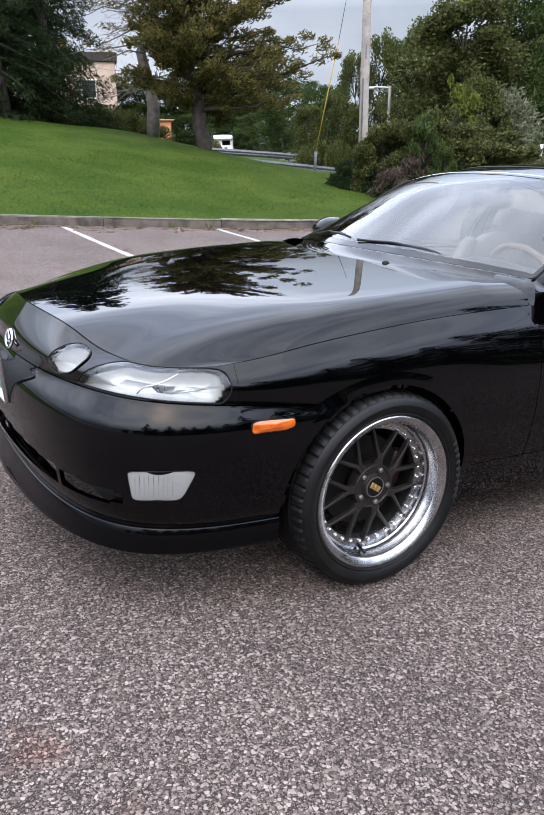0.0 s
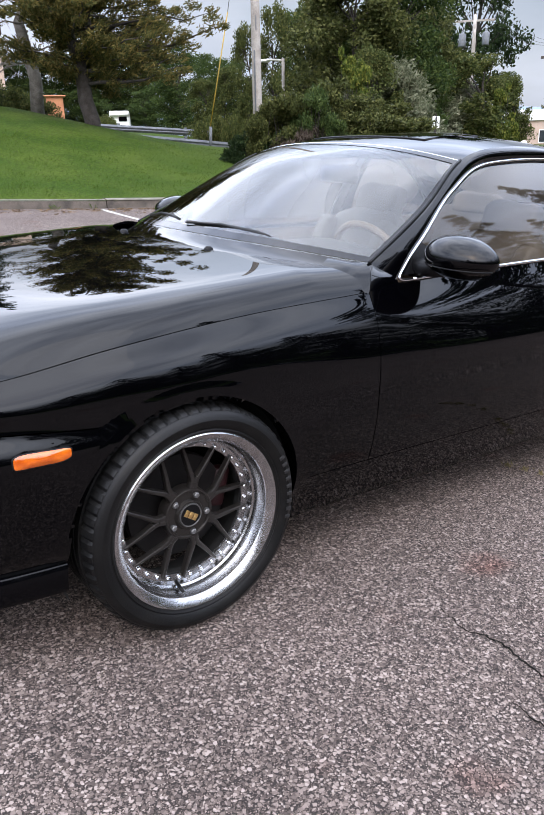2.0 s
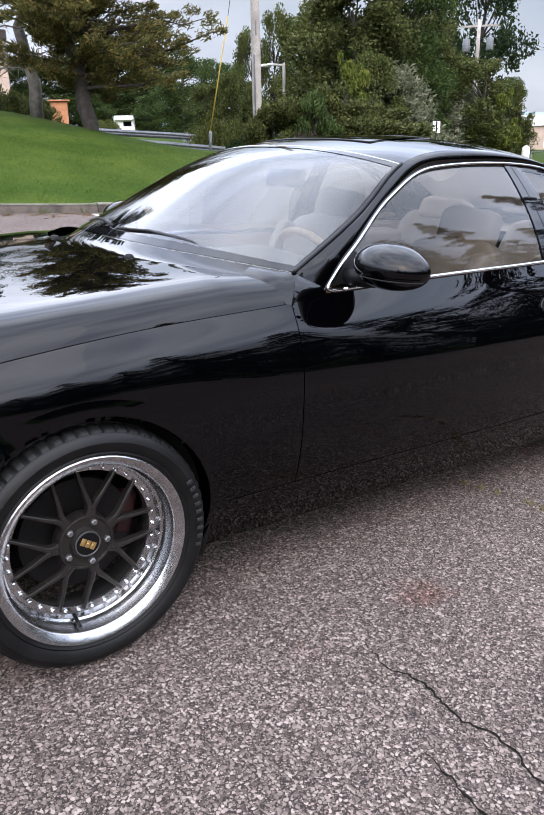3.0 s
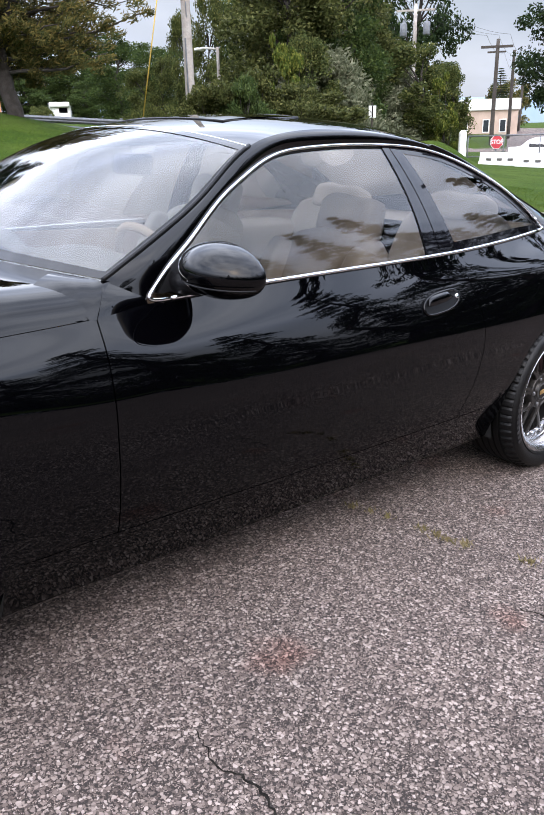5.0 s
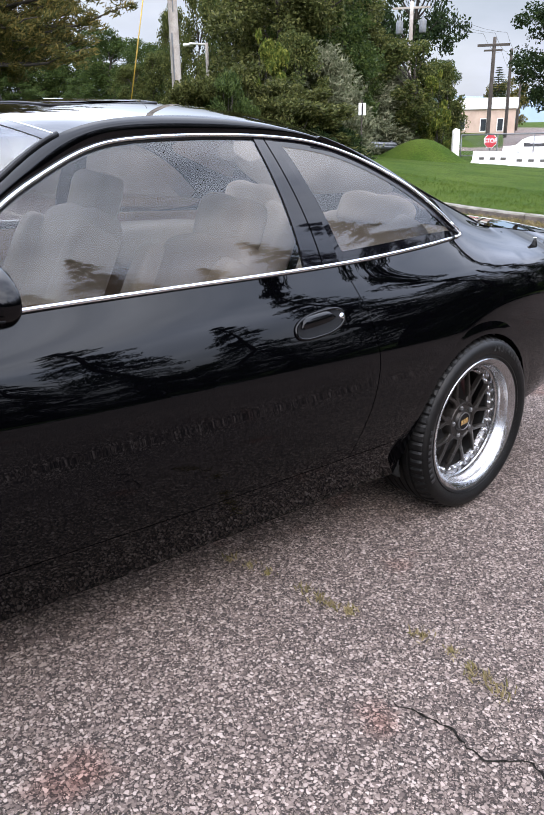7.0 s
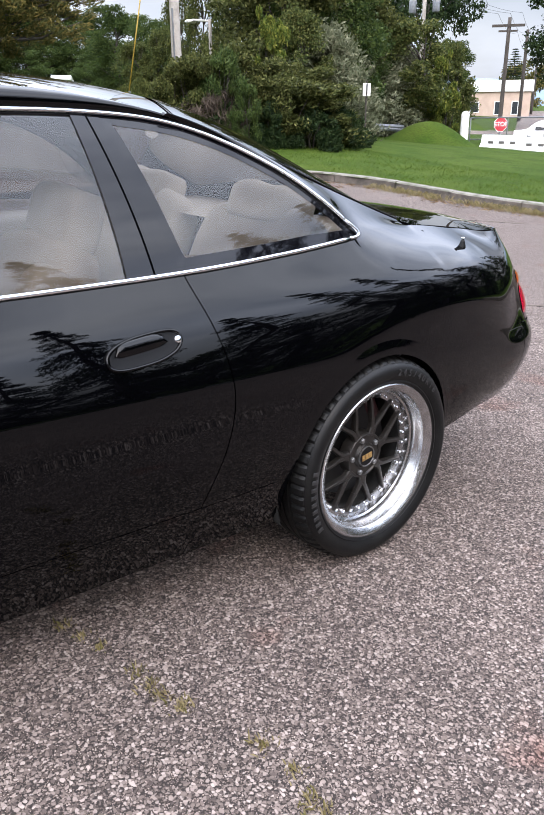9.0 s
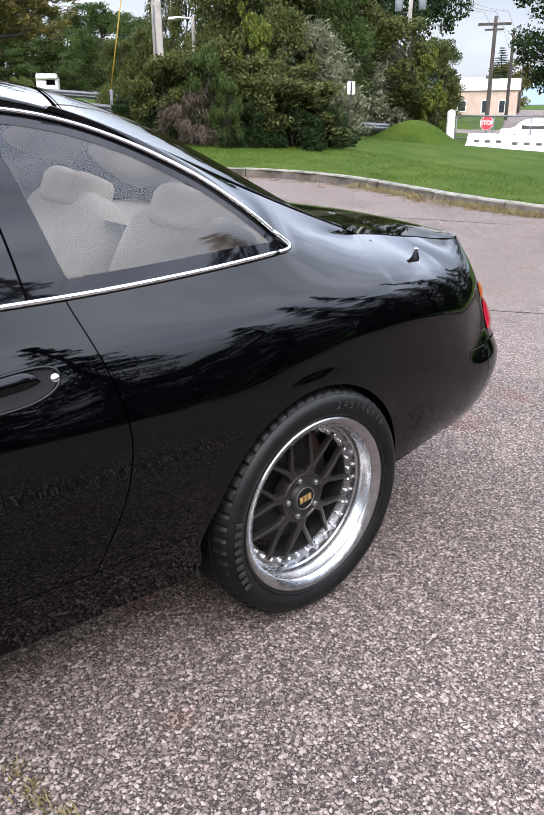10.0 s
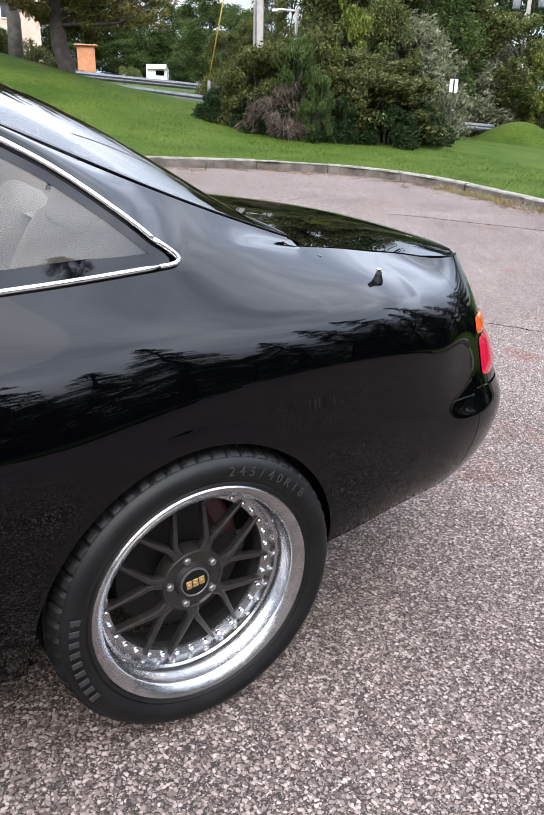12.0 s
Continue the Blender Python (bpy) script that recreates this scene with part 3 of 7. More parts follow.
# hood
HC = spline([(-0.87, 0.792), (-0.6, 0.842), (-0.3, 0.884), (0.0, 0.916), (0.25, 0.940), (0.45, 0.958)])
_fp = np.linspace(-1.62, -0.52, 120)
_fb = [body_raw(p, 6) for p in _fp]
_fw, _fx, _fz = np.array([b[1] for b in _fb]), np.array([b[0] for b in _fb]), np.array([b[2] for b in _fb])
HW0, HX0 = float(_fw[-1]), float(_fx[-1])


def hood_raw(x, q):
    xx = max(x, HX0)
    _, w1, z1 = body_raw(xx, 6)
    z1 -= 0.10 * max(0, HX0 - x)
    lift = min(1.0, max(0.0, (x + 0.75) / 0.8))
    q1 = min(1.0, q / 0.9955)
    f = 1 - 0.25 * q1**2 - 0.75 * q1 ** (6 + 18 * lift)
    return w1 * q, z1 + (HC(x) - z1) * f


def hood_pt(a, q, s):
    """a along from front edge to cowl, q from centre 0 to edge 1."""
    w0 = q * HW0
    xf = float(np.interp(w0, _fw, _fx))
    zf = float(np.interp(w0, _fw, _fz))
    xr = 0.355 + 0.285 * q**2.2
    x = xf + (xr - xf) * a + G * 2 * (1 - a)
    w, z = hood_raw(x, q)
    z += (zf - hood_raw(xf, q)[1]) * max(0, 1 - a * 2.2) ** 2
    return Vector((x, YC + s * w, z))


verts = []
HU, HV = 64, 81
for i in range(HU):
    for j in range(HV):
        q = -1 + 2 * j / (HV - 1)
        qq = abs(q)
        qq = 1 - (1 - qq) ** 1.7 if qq > 0 else 0
        verts.append(hood_pt((i / (HU - 1)) ** 1.15, qq * 0.9955, -1 if q < 0 else 1))
hood = thick(put("hood", mesh_of("hood", verts, grid_faces(HU, HV), M_PAINT), car), 0.014)

# greenhouse: windscreen, roof and rear window over one crowned form
ROOF_C = [spline([(0, 0.50), (0.25, 0.80), (0.5, 1.19), (0.62, 1.55), (0.75, 2.05), (0.82, 2.33), (0.92, 2.75), (1, 3.07)]),
          spline([(0, 0.972), (0.25, 1.153), (0.5, 1.310), (0.62, 1.362), (0.75, 1.366), (0.82, 1.335), (0.92, 1.200), (1, 1.022)])]
RAIL = [spline([(0, 0.700), (0.25, 0.93), (0.4, 1.09), (0.5, 1.257), (0.62, 1.56), (0.75, 2.00), (0.82, 2.25), (0.92, 2.70), (1, 3.05)]),
        spline([(0, 0.746), (0.25, 0.700), (0.4, 0.655), (0.5, 0.603), (0.62, 0.548), (0.75, 0.530), (0.82, 0.562), (0.92, 0.592), (1, 0.560)]),
        spline([(0, 0.943), (0.25, 1.062), (0.4, 1.157), (0.5, 1.257), (0.62, 1.315), (0.75, 1.310), (0.82, 1.256), (0.92, 1.104), (1, 1.003)])]


def dome(u, q, s, out=0.0):
    """u along from cowl to deck, q from centre 0 to rail 1."""
    c = Vector((ROOF_C[0](u), 0, ROOF_C[1](u)))
    r = Vector((RAIL[0](u), RAIL[1](u), RAIL[2](u)))
    x = c.x + (r.x - c.x) * q**2.2
    z = c.z + (r.z - c.z) * q**2.4 + out
    return Vector((x, YC + s * r.y * q, z))


def dome_panel(name, u0, u1, nu, nv, material, q0=-1.0, q1=1.0, out=0.0, t=0.006, label=""):
    verts = []
    for i in range(nu):
        for j in range(nv):
            q = q0 + (q1 - q0) * j / (nv - 1)
            verts.append(dome(u0 + (u1 - u0) * i / (nu - 1), abs(q), -1 if q < 0 else 1, out))
    ob = put(name, mesh_of(name, verts, grid_faces(nu, nv), material), car, label)
    return thick(ob, t) if t else ob


ws = dome_panel("windscreen", 0.0, 0.497, 30, 31, M_WIND, t=0)
roof = dome_panel("roof", 0.5, 0.795, 40, 41, M_PAINT, t=0.02)
rw = dome_panel("rear_window", 0.798, 1.0, 26, 31, M_SIDE, t=0)
for g_ in (ws, rw):
    g_.visible_shadow = False

# side of the greenhouse, as inset over the belt line
BELT_W, BELT_Z = (lambda x: body_raw(x, 6)[1]), (lambda x: body_raw(x, 6)[2])


def side_w(x, z):
    xb = min(max(x, 0.82), 2.67)
    h = z - BELT_Z(xb)
    wb = BELT_W(xb)
    k = 0.29 + 0.10 * min(max((x - 1.2) / 0.8, 0), 1)
    return wb - k * h - 0.86 * max(h, 0) ** 2


TOP_Z = spline([(0.795, 0.893), (0.814, 0.909), (0.874, 0.961), (0.959, 1.022), (1.014, 1.063), (1.10, 1.122), (1.195, 1.172), (1.29, 1.214), (1.39, 1.244), (1.487, 1.258), (1.59, 1.267), (1.81, 1.278), (1.98, 1.279), (2.115, 1.270), (2.26, 1.236), (2.39, 1.184), (2.47, 1.143), (2.53, 1.104), (2.61, 1.046), (2.66, 0.999), (2.672, 0.985)])


def glass_pt(x, f, s, out=0.0):
    z0, z1 = BELT_Z(x), TOP_Z(x)
    z = z0 + (z1 - z0) * f
    return Vector((x, YC + s * (side_w(x, z) + out), z))


def glass_panel(name, x0, x1, f0, f1, nu, nv, s, material, out=0.0, lean=(0, 0), t=0.0, label=""):
    verts = []
    for i in range(nu):
        for j in range(nv):
            a, b = i / (nu - 1), j / (nv - 1)
            f = f0 + (f1 - f0) * b
            l0, l1 = lean
            xa, xb = x0 + l0 * f, x1 + l1 * f
            verts.append(glass_pt(xa + (xb - xa) * a, f, s, out))
    ob = put(name, mesh_of(name, verts, grid_faces(nu, nv, flip=(s > 0)), material), car, label)
    return thick(ob, t) if t else ob


def upper_rail(k):
    """Outer edge of pillars and roof side, matching the crowned form; k as its u."""
    return Vector((RAIL[0](k), RAIL[1](k), RAIL[2](k)))


def pillar_strip(name, u0, u1, x_of, n, s, label=""):
    """From the crowned form's rail to the bright window surround."""
    verts = []
    for i in range(n):
        a = i / (n - 1)
        r = upper_rail(u0 + (u1 - u0) * a)
        x = x_of(a)
        z = TOP_Z(x)
        w = side_w(x, z)
        for j in range(9):
            b = j / 8
            q = Vector((r.x, r.y, r.z)).lerp(Vector((x, w, z)), b)
            bulge = 0.012 * math.sin(math.pi * b) * min(1.0, a / 0.12)
            verts.append(Vector((q.x, YC + s * (q.y + bulge), q.z + bulge * 0.6)))
    return thick(put(name, mesh_of(name, verts, grid_faces(n, 9, flip=(s < 0)), M_PAINT), car, label), 0.012)


for s in (-1, 1):
    # foot of the front pillar over the door's front corner
    verts = []
    top0, top1 = upper_rail(0.0), Vector((0.80, side_w(0.80, TOP_Z(0.80)), TOP_Z(0.80)))
    for i in range(16):
        a = i / 15
        x, w, z = body_raw(0.650 + (0.80 - 0.650) * a, 6)
        t_ = top0.lerp(top1, a)
        for j in range(9):
            q = Vector((x, w, z)).lerp(t_, j / 8)
            bulge = 0.006 * math.sin(math.pi * j / 8) * (1 - a)
            verts.append(Vector((q.x, YC + s * (q.y + bulge), q.z + bulge)))
    thick(put("front_pillar_foot", mesh_of("front_pillar_foot", verts, grid_faces(16, 9, flip=(s > 0)), M_PAINT), car), 0.012)

XOF = spline([(0, 0.80), (0.25, 0.99), (0.5, 1.30), (0.62, 1.58), (0.75, 1.97), (0.82, 2.20), (0.92, 2.52), (1, 2.672)])
for s in (-1, 1):
    pillar_strip("pillar_and_roof_side", 0.0, 0.795, lambda a: XOF(a * 0.795), 60, s)
    # quarter panel with the rear pillar sweeping into it
    qv, qf = side_grid(lambda v: rear_gap(v) + G, const(3.52), rows((0, 1.03, 8), (1.03, 6, 44)), 110, s, keep=lambda p, v: v > 1.03 or p > 2.36, arches=True)
    bm = bmesh.new()
    bv = [bm.verts.new(v) for v in qv]
    for f in qf:
        bm.faces.new([bv[i] for i in f])
    pq0 = rear_gap(6) + G
    tail = [pq0 + (3.52 - pq0) * k / 109 for k in range(110)]
    tail = [p for p in tail if 2.668 < p < 3.06]
    low = []
    for k in range(40):
        x = XOF(0.795) + (2.672 - XOF(0.795)) * k / 40
        z = TOP_Z(x)
        low.append(Vector((x, side_w(x, z), z)))
    low += [Vector(body_raw(p, 6)) for p in tail]
    verts = []
    n_low = len(low)
    for i, e in enumerate(low):
        a = i / (n_low - 1)
        r = upper_rail(0.795 + 0.205 * a**0.92)
        for j in range(19):
            b = j / 18
            q = r.lerp(e, b)
            bulge = 0.018 * math.sin(math.pi * b) * (1 - a) - 0.010 * math.sin(math.pi * b) * a
            verts.append(Vector((q.x, YC + s * (q.y + bulge), q.z + bulge * 0.7)))
    bv = [bm.verts.new(v) for v in verts]
    for f in grid_faces(n_low, 19, flip=(s < 0)):
        bm.faces.new([bv[i] for i in f])
    bmesh.ops.remove_doubles(bm, verts=bm.verts, dist=0.0012)
    zone = [v for v in bm.verts if v.co.x > 2.62 and v.co.z > 0.90 and not v.is_boundary and v.co.x < 3.30]
    for _ in range(10):
        bmesh.ops.smooth_vert(bm, verts=zone, factor=0.5, use_axis_x=False, use_axis_y=True, use_axis_z=True)
    thick(part("rear_quarter", bm, M_PAINT, car), 0.012)
    gl = glass_panel("door_glass", 0.83, 1.905, 0.0, 1.0, 40, 16, s, M_SIDE, -0.006, lean=(0, -0.02))
    gq = glass_panel("quarter_glass", 2.03, 2.668, 0.0, 1.0, 30, 16, s, M_SIDE, -0.006, lean=(-0.07, 0))
    gl.visible_shadow = gq.visible_shadow = False
    glass_panel("door_frame", 1.895, 1.966, 0.0, 1.0, 6, 16, s, M_FRIT, -0.002, lean=(-0.01, -0.045), t=0.01, label="gloss black rear edge of the door window")
    glass_panel("centre_pillar", 1.972, 2.04, 0.0, 1.0, 6, 16, s, M_FRIT, -0.003, lean=(-0.045, -0.085), t=0.01)
    glass_panel("pillar_gap", 1.960, 1.978, 0.0, 1.0, 3, 16, s, M_DARK, -0.014, lean=(-0.045, -0.045))

# boot lid
_rp = np.linspace(3.50, 4.45, 120)
_rb = [body_raw(p, 6) for p in _rp]
_rw, _rx, _rz = np.array([b[1] for b in _rb])[::-1], np.array([b[0] for b in _rb])[::-1], np.array([b[2] for b in _rb])[::-1]
DW0, DX0 = float(_rw[-1]), float(_rx[-1])
DC = spline([(3.04, 1.020), (3.25, 1.014), (3.5, 0.997), (3.66, 0.980), (3.76, 0.962)])


def deck_raw(x, q):
    _, w1, z1 = body_raw(min(x, DX0), 6)
    return w1 * q, z1 + (DC(x) - z1) * (1 - q**2.6)


verts = []
DU, DV = 40, 61
for i in range(DU):
    a = i / (DU - 1)
    for j in range(DV):
        q = -1 + 2 * j / (DV - 1)
        s, q = (-1 if q < 0 else 1), abs(q) * 0.993
        xf = 3.075 - 0.01 * q**2
        xr = float(np.interp(q * DW0, _rw, _rx)) - 0.003
        zr = float(np.interp(q * DW0, _rw, _rz))
        x = xf + (xr - xf) * a
        w, z = deck_raw(x, q)
        z += (zr - deck_raw(xr, q)[1]) * max(0, (a - 0.5) * 2) ** 2
        verts.append(Vector((x, YC + s * w, z)))
thick(put("boot_lid", mesh_of("boot_lid", verts, grid_faces(DU, DV), M_PAINT), car), 0.014)

# painted strip between the rear window and the boot lid
verts = []
for j in range(41):
    q = -1 + 2 * j / 40
    s, a = (-1 if q < 0 else 1), min(abs(q), 0.999)
    p0 = dome(0.995, a, s, -0.006)
    w, z = deck_raw(3.09, a)
    p1 = Vector((3.09, YC + s * w, z - 0.005))
    for k in range(6):
        verts.append(p0.lerp(p1, k / 5))
for k in range(6):
    verts.append(verts[40 * 6 + k] + Vector((-0.05 * (1 - k / 5), 0.034, -0.010)))
    verts[k] = verts[k] + Vector((-0.05 * (1 - k / 5), -0.034, -0.010))
put("rear_scuttle", mesh_of("rear_scuttle", verts, grid_faces(42, 6), M_PAINT), car)

# painted edges of the wheel openings
for cx, cz, r in ARCHES:
    for s in (-1, 1):
        vs, rows_ = [], 0
        for k in range(81):
            a = math.pi * (-0.13 + 1.26 * k / 80)
            ring = []
            for dr, out, in_ in ((-0.004, 0.0016, 0.055), (-0.004, 0.0016, 0.0), (0.006, 0.0016, 0.0), (0.022, 0.0010, 0.0), (0.055, -0.0010, 0.0)):
                x, z = cx + (r + dr) * math.cos(a), cz + (r + dr) * math.sin(a)
                if z < column(round(x, 5))[0][0] + 0.002:
                    ring = None
                    break
                y = body_raw(x, at_height(x, z))[1] + out - in_
                ring.append(Vector((x, YC + s * y, z)))
            if ring:
                vs += ring
                rows_ += 1
        sharp(put("arch_edge", mesh_of("arch_edge", vs, grid_faces(rows_, 5, flip=(s < 0)), M_PAINT), car), 30)

# ---- ground ----
LOT = [(-60, 11.0), (2.2, 11.0), (9.4, 11.0), (11.0, 10.75), (12.1, 10.2), (12.75, 9.3), (12.95, 8.2), (12.8, 6.6), (12.75, 5.0), (13.1, 2.5), (14.5, -3.0), (17.0, -12.0), (16.0, -13.5), (-60, -13.5)]


def smooth_line(pts, step=0.3):
    """Catmull-Rom through plan points, at even steps."""
    p = [np.array(q, float) for q in pts]
    out = []
    for i in range(len(p) - 1):
        a, b, c, d = p[max(i - 1, 0)], p[i], p[i + 1], p[min(i + 2, len(p) - 1)]
        n = max(2, int(np.linalg.norm(c - b) / step))
        for k in range(n):
            s = k / n
            if np.linalg.norm(c - b) > 6:
                out.append(b + (c - b) * s)
            else:
                out.append(0.5 * (2 * b + (c - a) * s + (2 * a - 5 * b + 4 * c - d) * s * s + (3 * b - a - 3 * c + d) * s**3))
    out.append(p[-1])
    return np.array(out)


KERB = smooth_line(LOT[:12])
EDGE = np.vstack([KERB, np.array(LOT[12:], float)])


def signed(P):
    """Distance to the edge of the car park, negative inside, and the nearest point on it; P is n x 2."""
    a, b = EDGE, np.roll(EDGE, -1, 0)
    best = np.full(len(P), 1e9)
    near = np.zeros((len(P), 2))
    inside = np.zeros(len(P), bool)
    for p, q in zip(a, b):
        d = q - p
        t = np.clip(((P - p) @ d) / max(d @ d, 1e-9), 0, 1)
        c = p + t[:, None] * d
        r = np.hypot(*(P - c).T)
        m = r < best
        best[m], near[m] = r[m], c[m]
        cross = ((p[1] > P[:, 1]) != (q[1] > P[:, 1]))
        with np.errstate(divide="ignore", invalid="ignore"):
            xi = (q[0] - p[0]) * (P[:, 1] - p[1]) / (q[1] - p[1]) + p[0]
        inside ^= cross & (P[:, 0] < xi)
    return np.where(inside, -best, best), near


def lot_z(x, y):
    xf = np.clip(x, -30, 30)
    yf = np.clip(y, -30, 30)
    return -0.062 * xf + 0.016 * yf + 0.0025 * np.maximum(0, yf - 1) ** 2 + 0.0018 * np.maximum(0, xf - 3.5) ** 2 * (xf < 40)


KERB_H = 0.165
# lawn heights at a few places; the kerb carries the near edge
SPOTS = [(4.8, 26.9, 3.05), (6.9, 26.4, 2.72), (9.0, 25.7, 2.5), (10.9, 22.7, 1.8), (12.6, 24.5, 1.35), (15.9, 23.3, 1.0), (17.5, 25.0, 0.75), (13.2, 16.6, 0.58), (13.0, 14.5, 0.26), (14.1, 13.6, 0.15),
         (16.9, 13.9, 0.08), (20.4, 16.1, 0.05), (28.8, 21.7, -0.25), (31.0, 18.9, -0.55), (32.7, 19.6, -0.62), (28, 10, -0.75), (22, 2, -0.9), (30, -15, -1.2), (60, 37, -0.6), (93, 57, -0.3), (110, 62, 0.1), (28, 68, 2.4), (40, 79, 2.2),
         (17, 54, 3.2), (-15, 27, 4.6), (-30, 30, 5.5), (-25, 60, 5.5), (60, 110, 2.0), (-60, 60, 5.5), (150, 20, -1.0), (30, -60, -1.0), (-40, -60, 2.0), (0, -26, -0.3), (-30, -26, 1.6), (-10, -45, 0.4), (-80, 0, 4.0), (-70, -40, 3.0)]
_k = KERB[::5]
_pts = np.vstack([np.array([s[:2] for s in SPOTS]), _k])
_val = np.concatenate([np.array([s[2] for s in SPOTS]), lot_z(_k[:, 0], _k[:, 1]) + KERB_H - 0.02])


def _phi(r):
    return np.sqrt(r * r + 4.0)


_A = _phi(np.linalg.norm(_pts[:, None] - _pts[None], axis=2))
_n = len(_pts)
_full = np.zeros((_n + 1, _n + 1))
_full[:_n, :_n], _full[:_n, _n], _full[_n, :_n] = _A, 1, 1
_coef = np.linalg.solve(_full, np.append(_val, 0))


def lawn_z(x, y):
    P = np.stack([np.clip(np.ravel(x), -90, 160), np.clip(np.ravel(y), -70, 130)], 1)
    out = np.empty(len(P))
    for i in range(0, len(P), 4000):
        c = P[i:i + 4000]
        out[i:i + 4000] = _phi(np.linalg.norm(c[:, None] - _pts[None], axis=2)) @ _coef[:_n] + _coef[_n]
    return out


def lawn_at(x, y):
    return float(lawn_z(np.array([x]), np.array([y]))[0])


def lot_at(x, y):
    return float(lot_z(np.array([x]), np.array([y]))[0])


def sheet(name, xs, ys, height, keep_inside, material, tuck=0.0):
    """A ground sheet over a plan grid, trimmed to the kerb."""
    X, Y = np.meshgrid(xs, ys, indexing="ij")
    P = np.stack([X.ravel(), Y.ravel()], 1)
    d, near = signed(P)
    d = (d if keep_inside else -d) - tuck
    nx, ny = len(xs), len(ys)
    faces = []
    D = d.reshape(nx, ny)
    for i in range(nx - 1):
        for j in range(ny - 1):
            if min(D[i, j], D[i + 1, j], D[i, j + 1], D[i + 1, j + 1]) < 0:
                faces.append((i * ny + j, (i + 1) * ny + j, (i + 1) * ny + j + 1, i * ny + j + 1))
    out = d > 0
    P[out] = near[out]
    Z = height(P[:, 0], P[:, 1])
    used = np.unique(np.array(faces))
    idx = np.full(len(P), -1)
    idx[used] = np.arange(len(used))
    verts = [(P[i, 0], P[i, 1], Z[i]) for i in used]
    me = mesh_of(name, verts, [tuple(int(idx[k]) for k in f) for f in faces], material)
    return put(name, me)


def steps(*runs):
    out = []
    for a, b, st in runs:
        out += list(np.arange(a, b, st))
    return np.array(out + [runs[-1][1]])


lot = sheet("car_park", steps((-60, -6, 2.0), (-6, 16, 0.4), (16, 18, 1.0)), steps((-25, -6, 1.0), (-6, 12, 0.4)), lot_z, True, M_ASPHALT)
tagged(lot, "worn grey asphalt car park with exposed stone", "car park", kind="structure")
ground = sheet("ground", steps((-1500, -100, 200), (-100, -20, 8), (-20, 40, 0.7), (40, 120, 4), (120, 1500, 120)), steps((-1500, -100, 200), (-100, 0, 10), (0, 40, 0.7), (40, 130, 5), (130, 1500, 130)), lawn_z, False, M_GRASS)
tagged(ground, "mown green lawn rising gently beyond the kerb", "lawn", kind="structure")

# kerb stones
kerb = tagged(new("kerb"), "weathered concrete kerb with a pale top edge", "kerb", kind="structure")
KL = KERB[(KERB[:, 0] > -14) & (KERB[:, 1] > -6)]
seglen = np.hypot(*np.diff(KL, axis=0).T)
cum = np.concatenate([[0], np.cumsum(seglen)])
rng = random.Random(4)
pos = 0.0
while pos < cum[-1] - 1.0:
    ln = 2.4 if pos < 22 else 1.5
    end = min(pos + ln, cum[-1])
    n = 7
    vs, fs = [], []
    lift, push = rng.uniform(-0.012, 0.012), rng.uniform(-0.015, 0.015)
    for k in range(n):
        d = pos + 0.008 + (end - pos - 0.016) * k / (n - 1)
        x, y = np.interp(d, cum, KL[:, 0]), np.interp(d, cum, KL[:, 1])
        x2, y2 = np.interp(d + 0.05, cum, KL[:, 0]), np.interp(d + 0.05, cum, KL[:, 1])
        x1, y1 = np.interp(d - 0.05, cum, KL[:, 0]), np.interp(d - 0.05, cum, KL[:, 1])
        t = np.array([x2 - x1, y2 - y1])
        t /= np.linalg.norm(t)
        nrm = np.array([-t[1], t[0]])
        z = lot_at(x, y)
        for o, h in ((-0.02, -0.1), (0.0, KERB_H - 0.025 + lift), (0.025, KERB_H + lift), (0.17, KERB_H + lift + 0.004), (0.18, -0.1)):
            wob = 0.008 * math.sin(17 * d + 3 * h)
            vs.append((x + nrm[0] * (o + push + wob), y + nrm[1] * (o + push + wob), z + h))
    for i in range(n - 1):
        for j in range(4):
            fs.append((i * 5 + j, (i + 1) * 5 + j, (i + 1) * 5 + j + 1, i * 5 + j + 1))
    fs += [tuple(range(4, -1, -1)), tuple((n - 1) * 5 + j for j in range(5))]
    me = mesh_of("kerb_stone", vs, fs, M_CONC, smooth=False)
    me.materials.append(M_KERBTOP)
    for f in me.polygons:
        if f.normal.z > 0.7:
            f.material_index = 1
    put("kerb_stone", me, kerb)
    pos = end

# painted bay lines
for lx, y0, y1 in ((2.28, 6.0, 10.85), (5.27, 6.0, 10.85), (-0.72, 6.0, 10.85)):
    vs = []
    for i in range(13):
        y = y0 + (y1 - y0) * i / 12
        for o in (-0.055, 0.055):
            wob = 0.006 * math.sin(9 * y + 40 * o)
            vs.append((lx + o + wob, y, lot_at(lx + o, y) + 0.004))
    ob = put("bay_line", mesh_of("bay_line", vs, grid_faces(13, 2), M_LINE))
    tagged(ob, "worn white painted parking bay line", "road marking", group="bay lines", kind="structure")

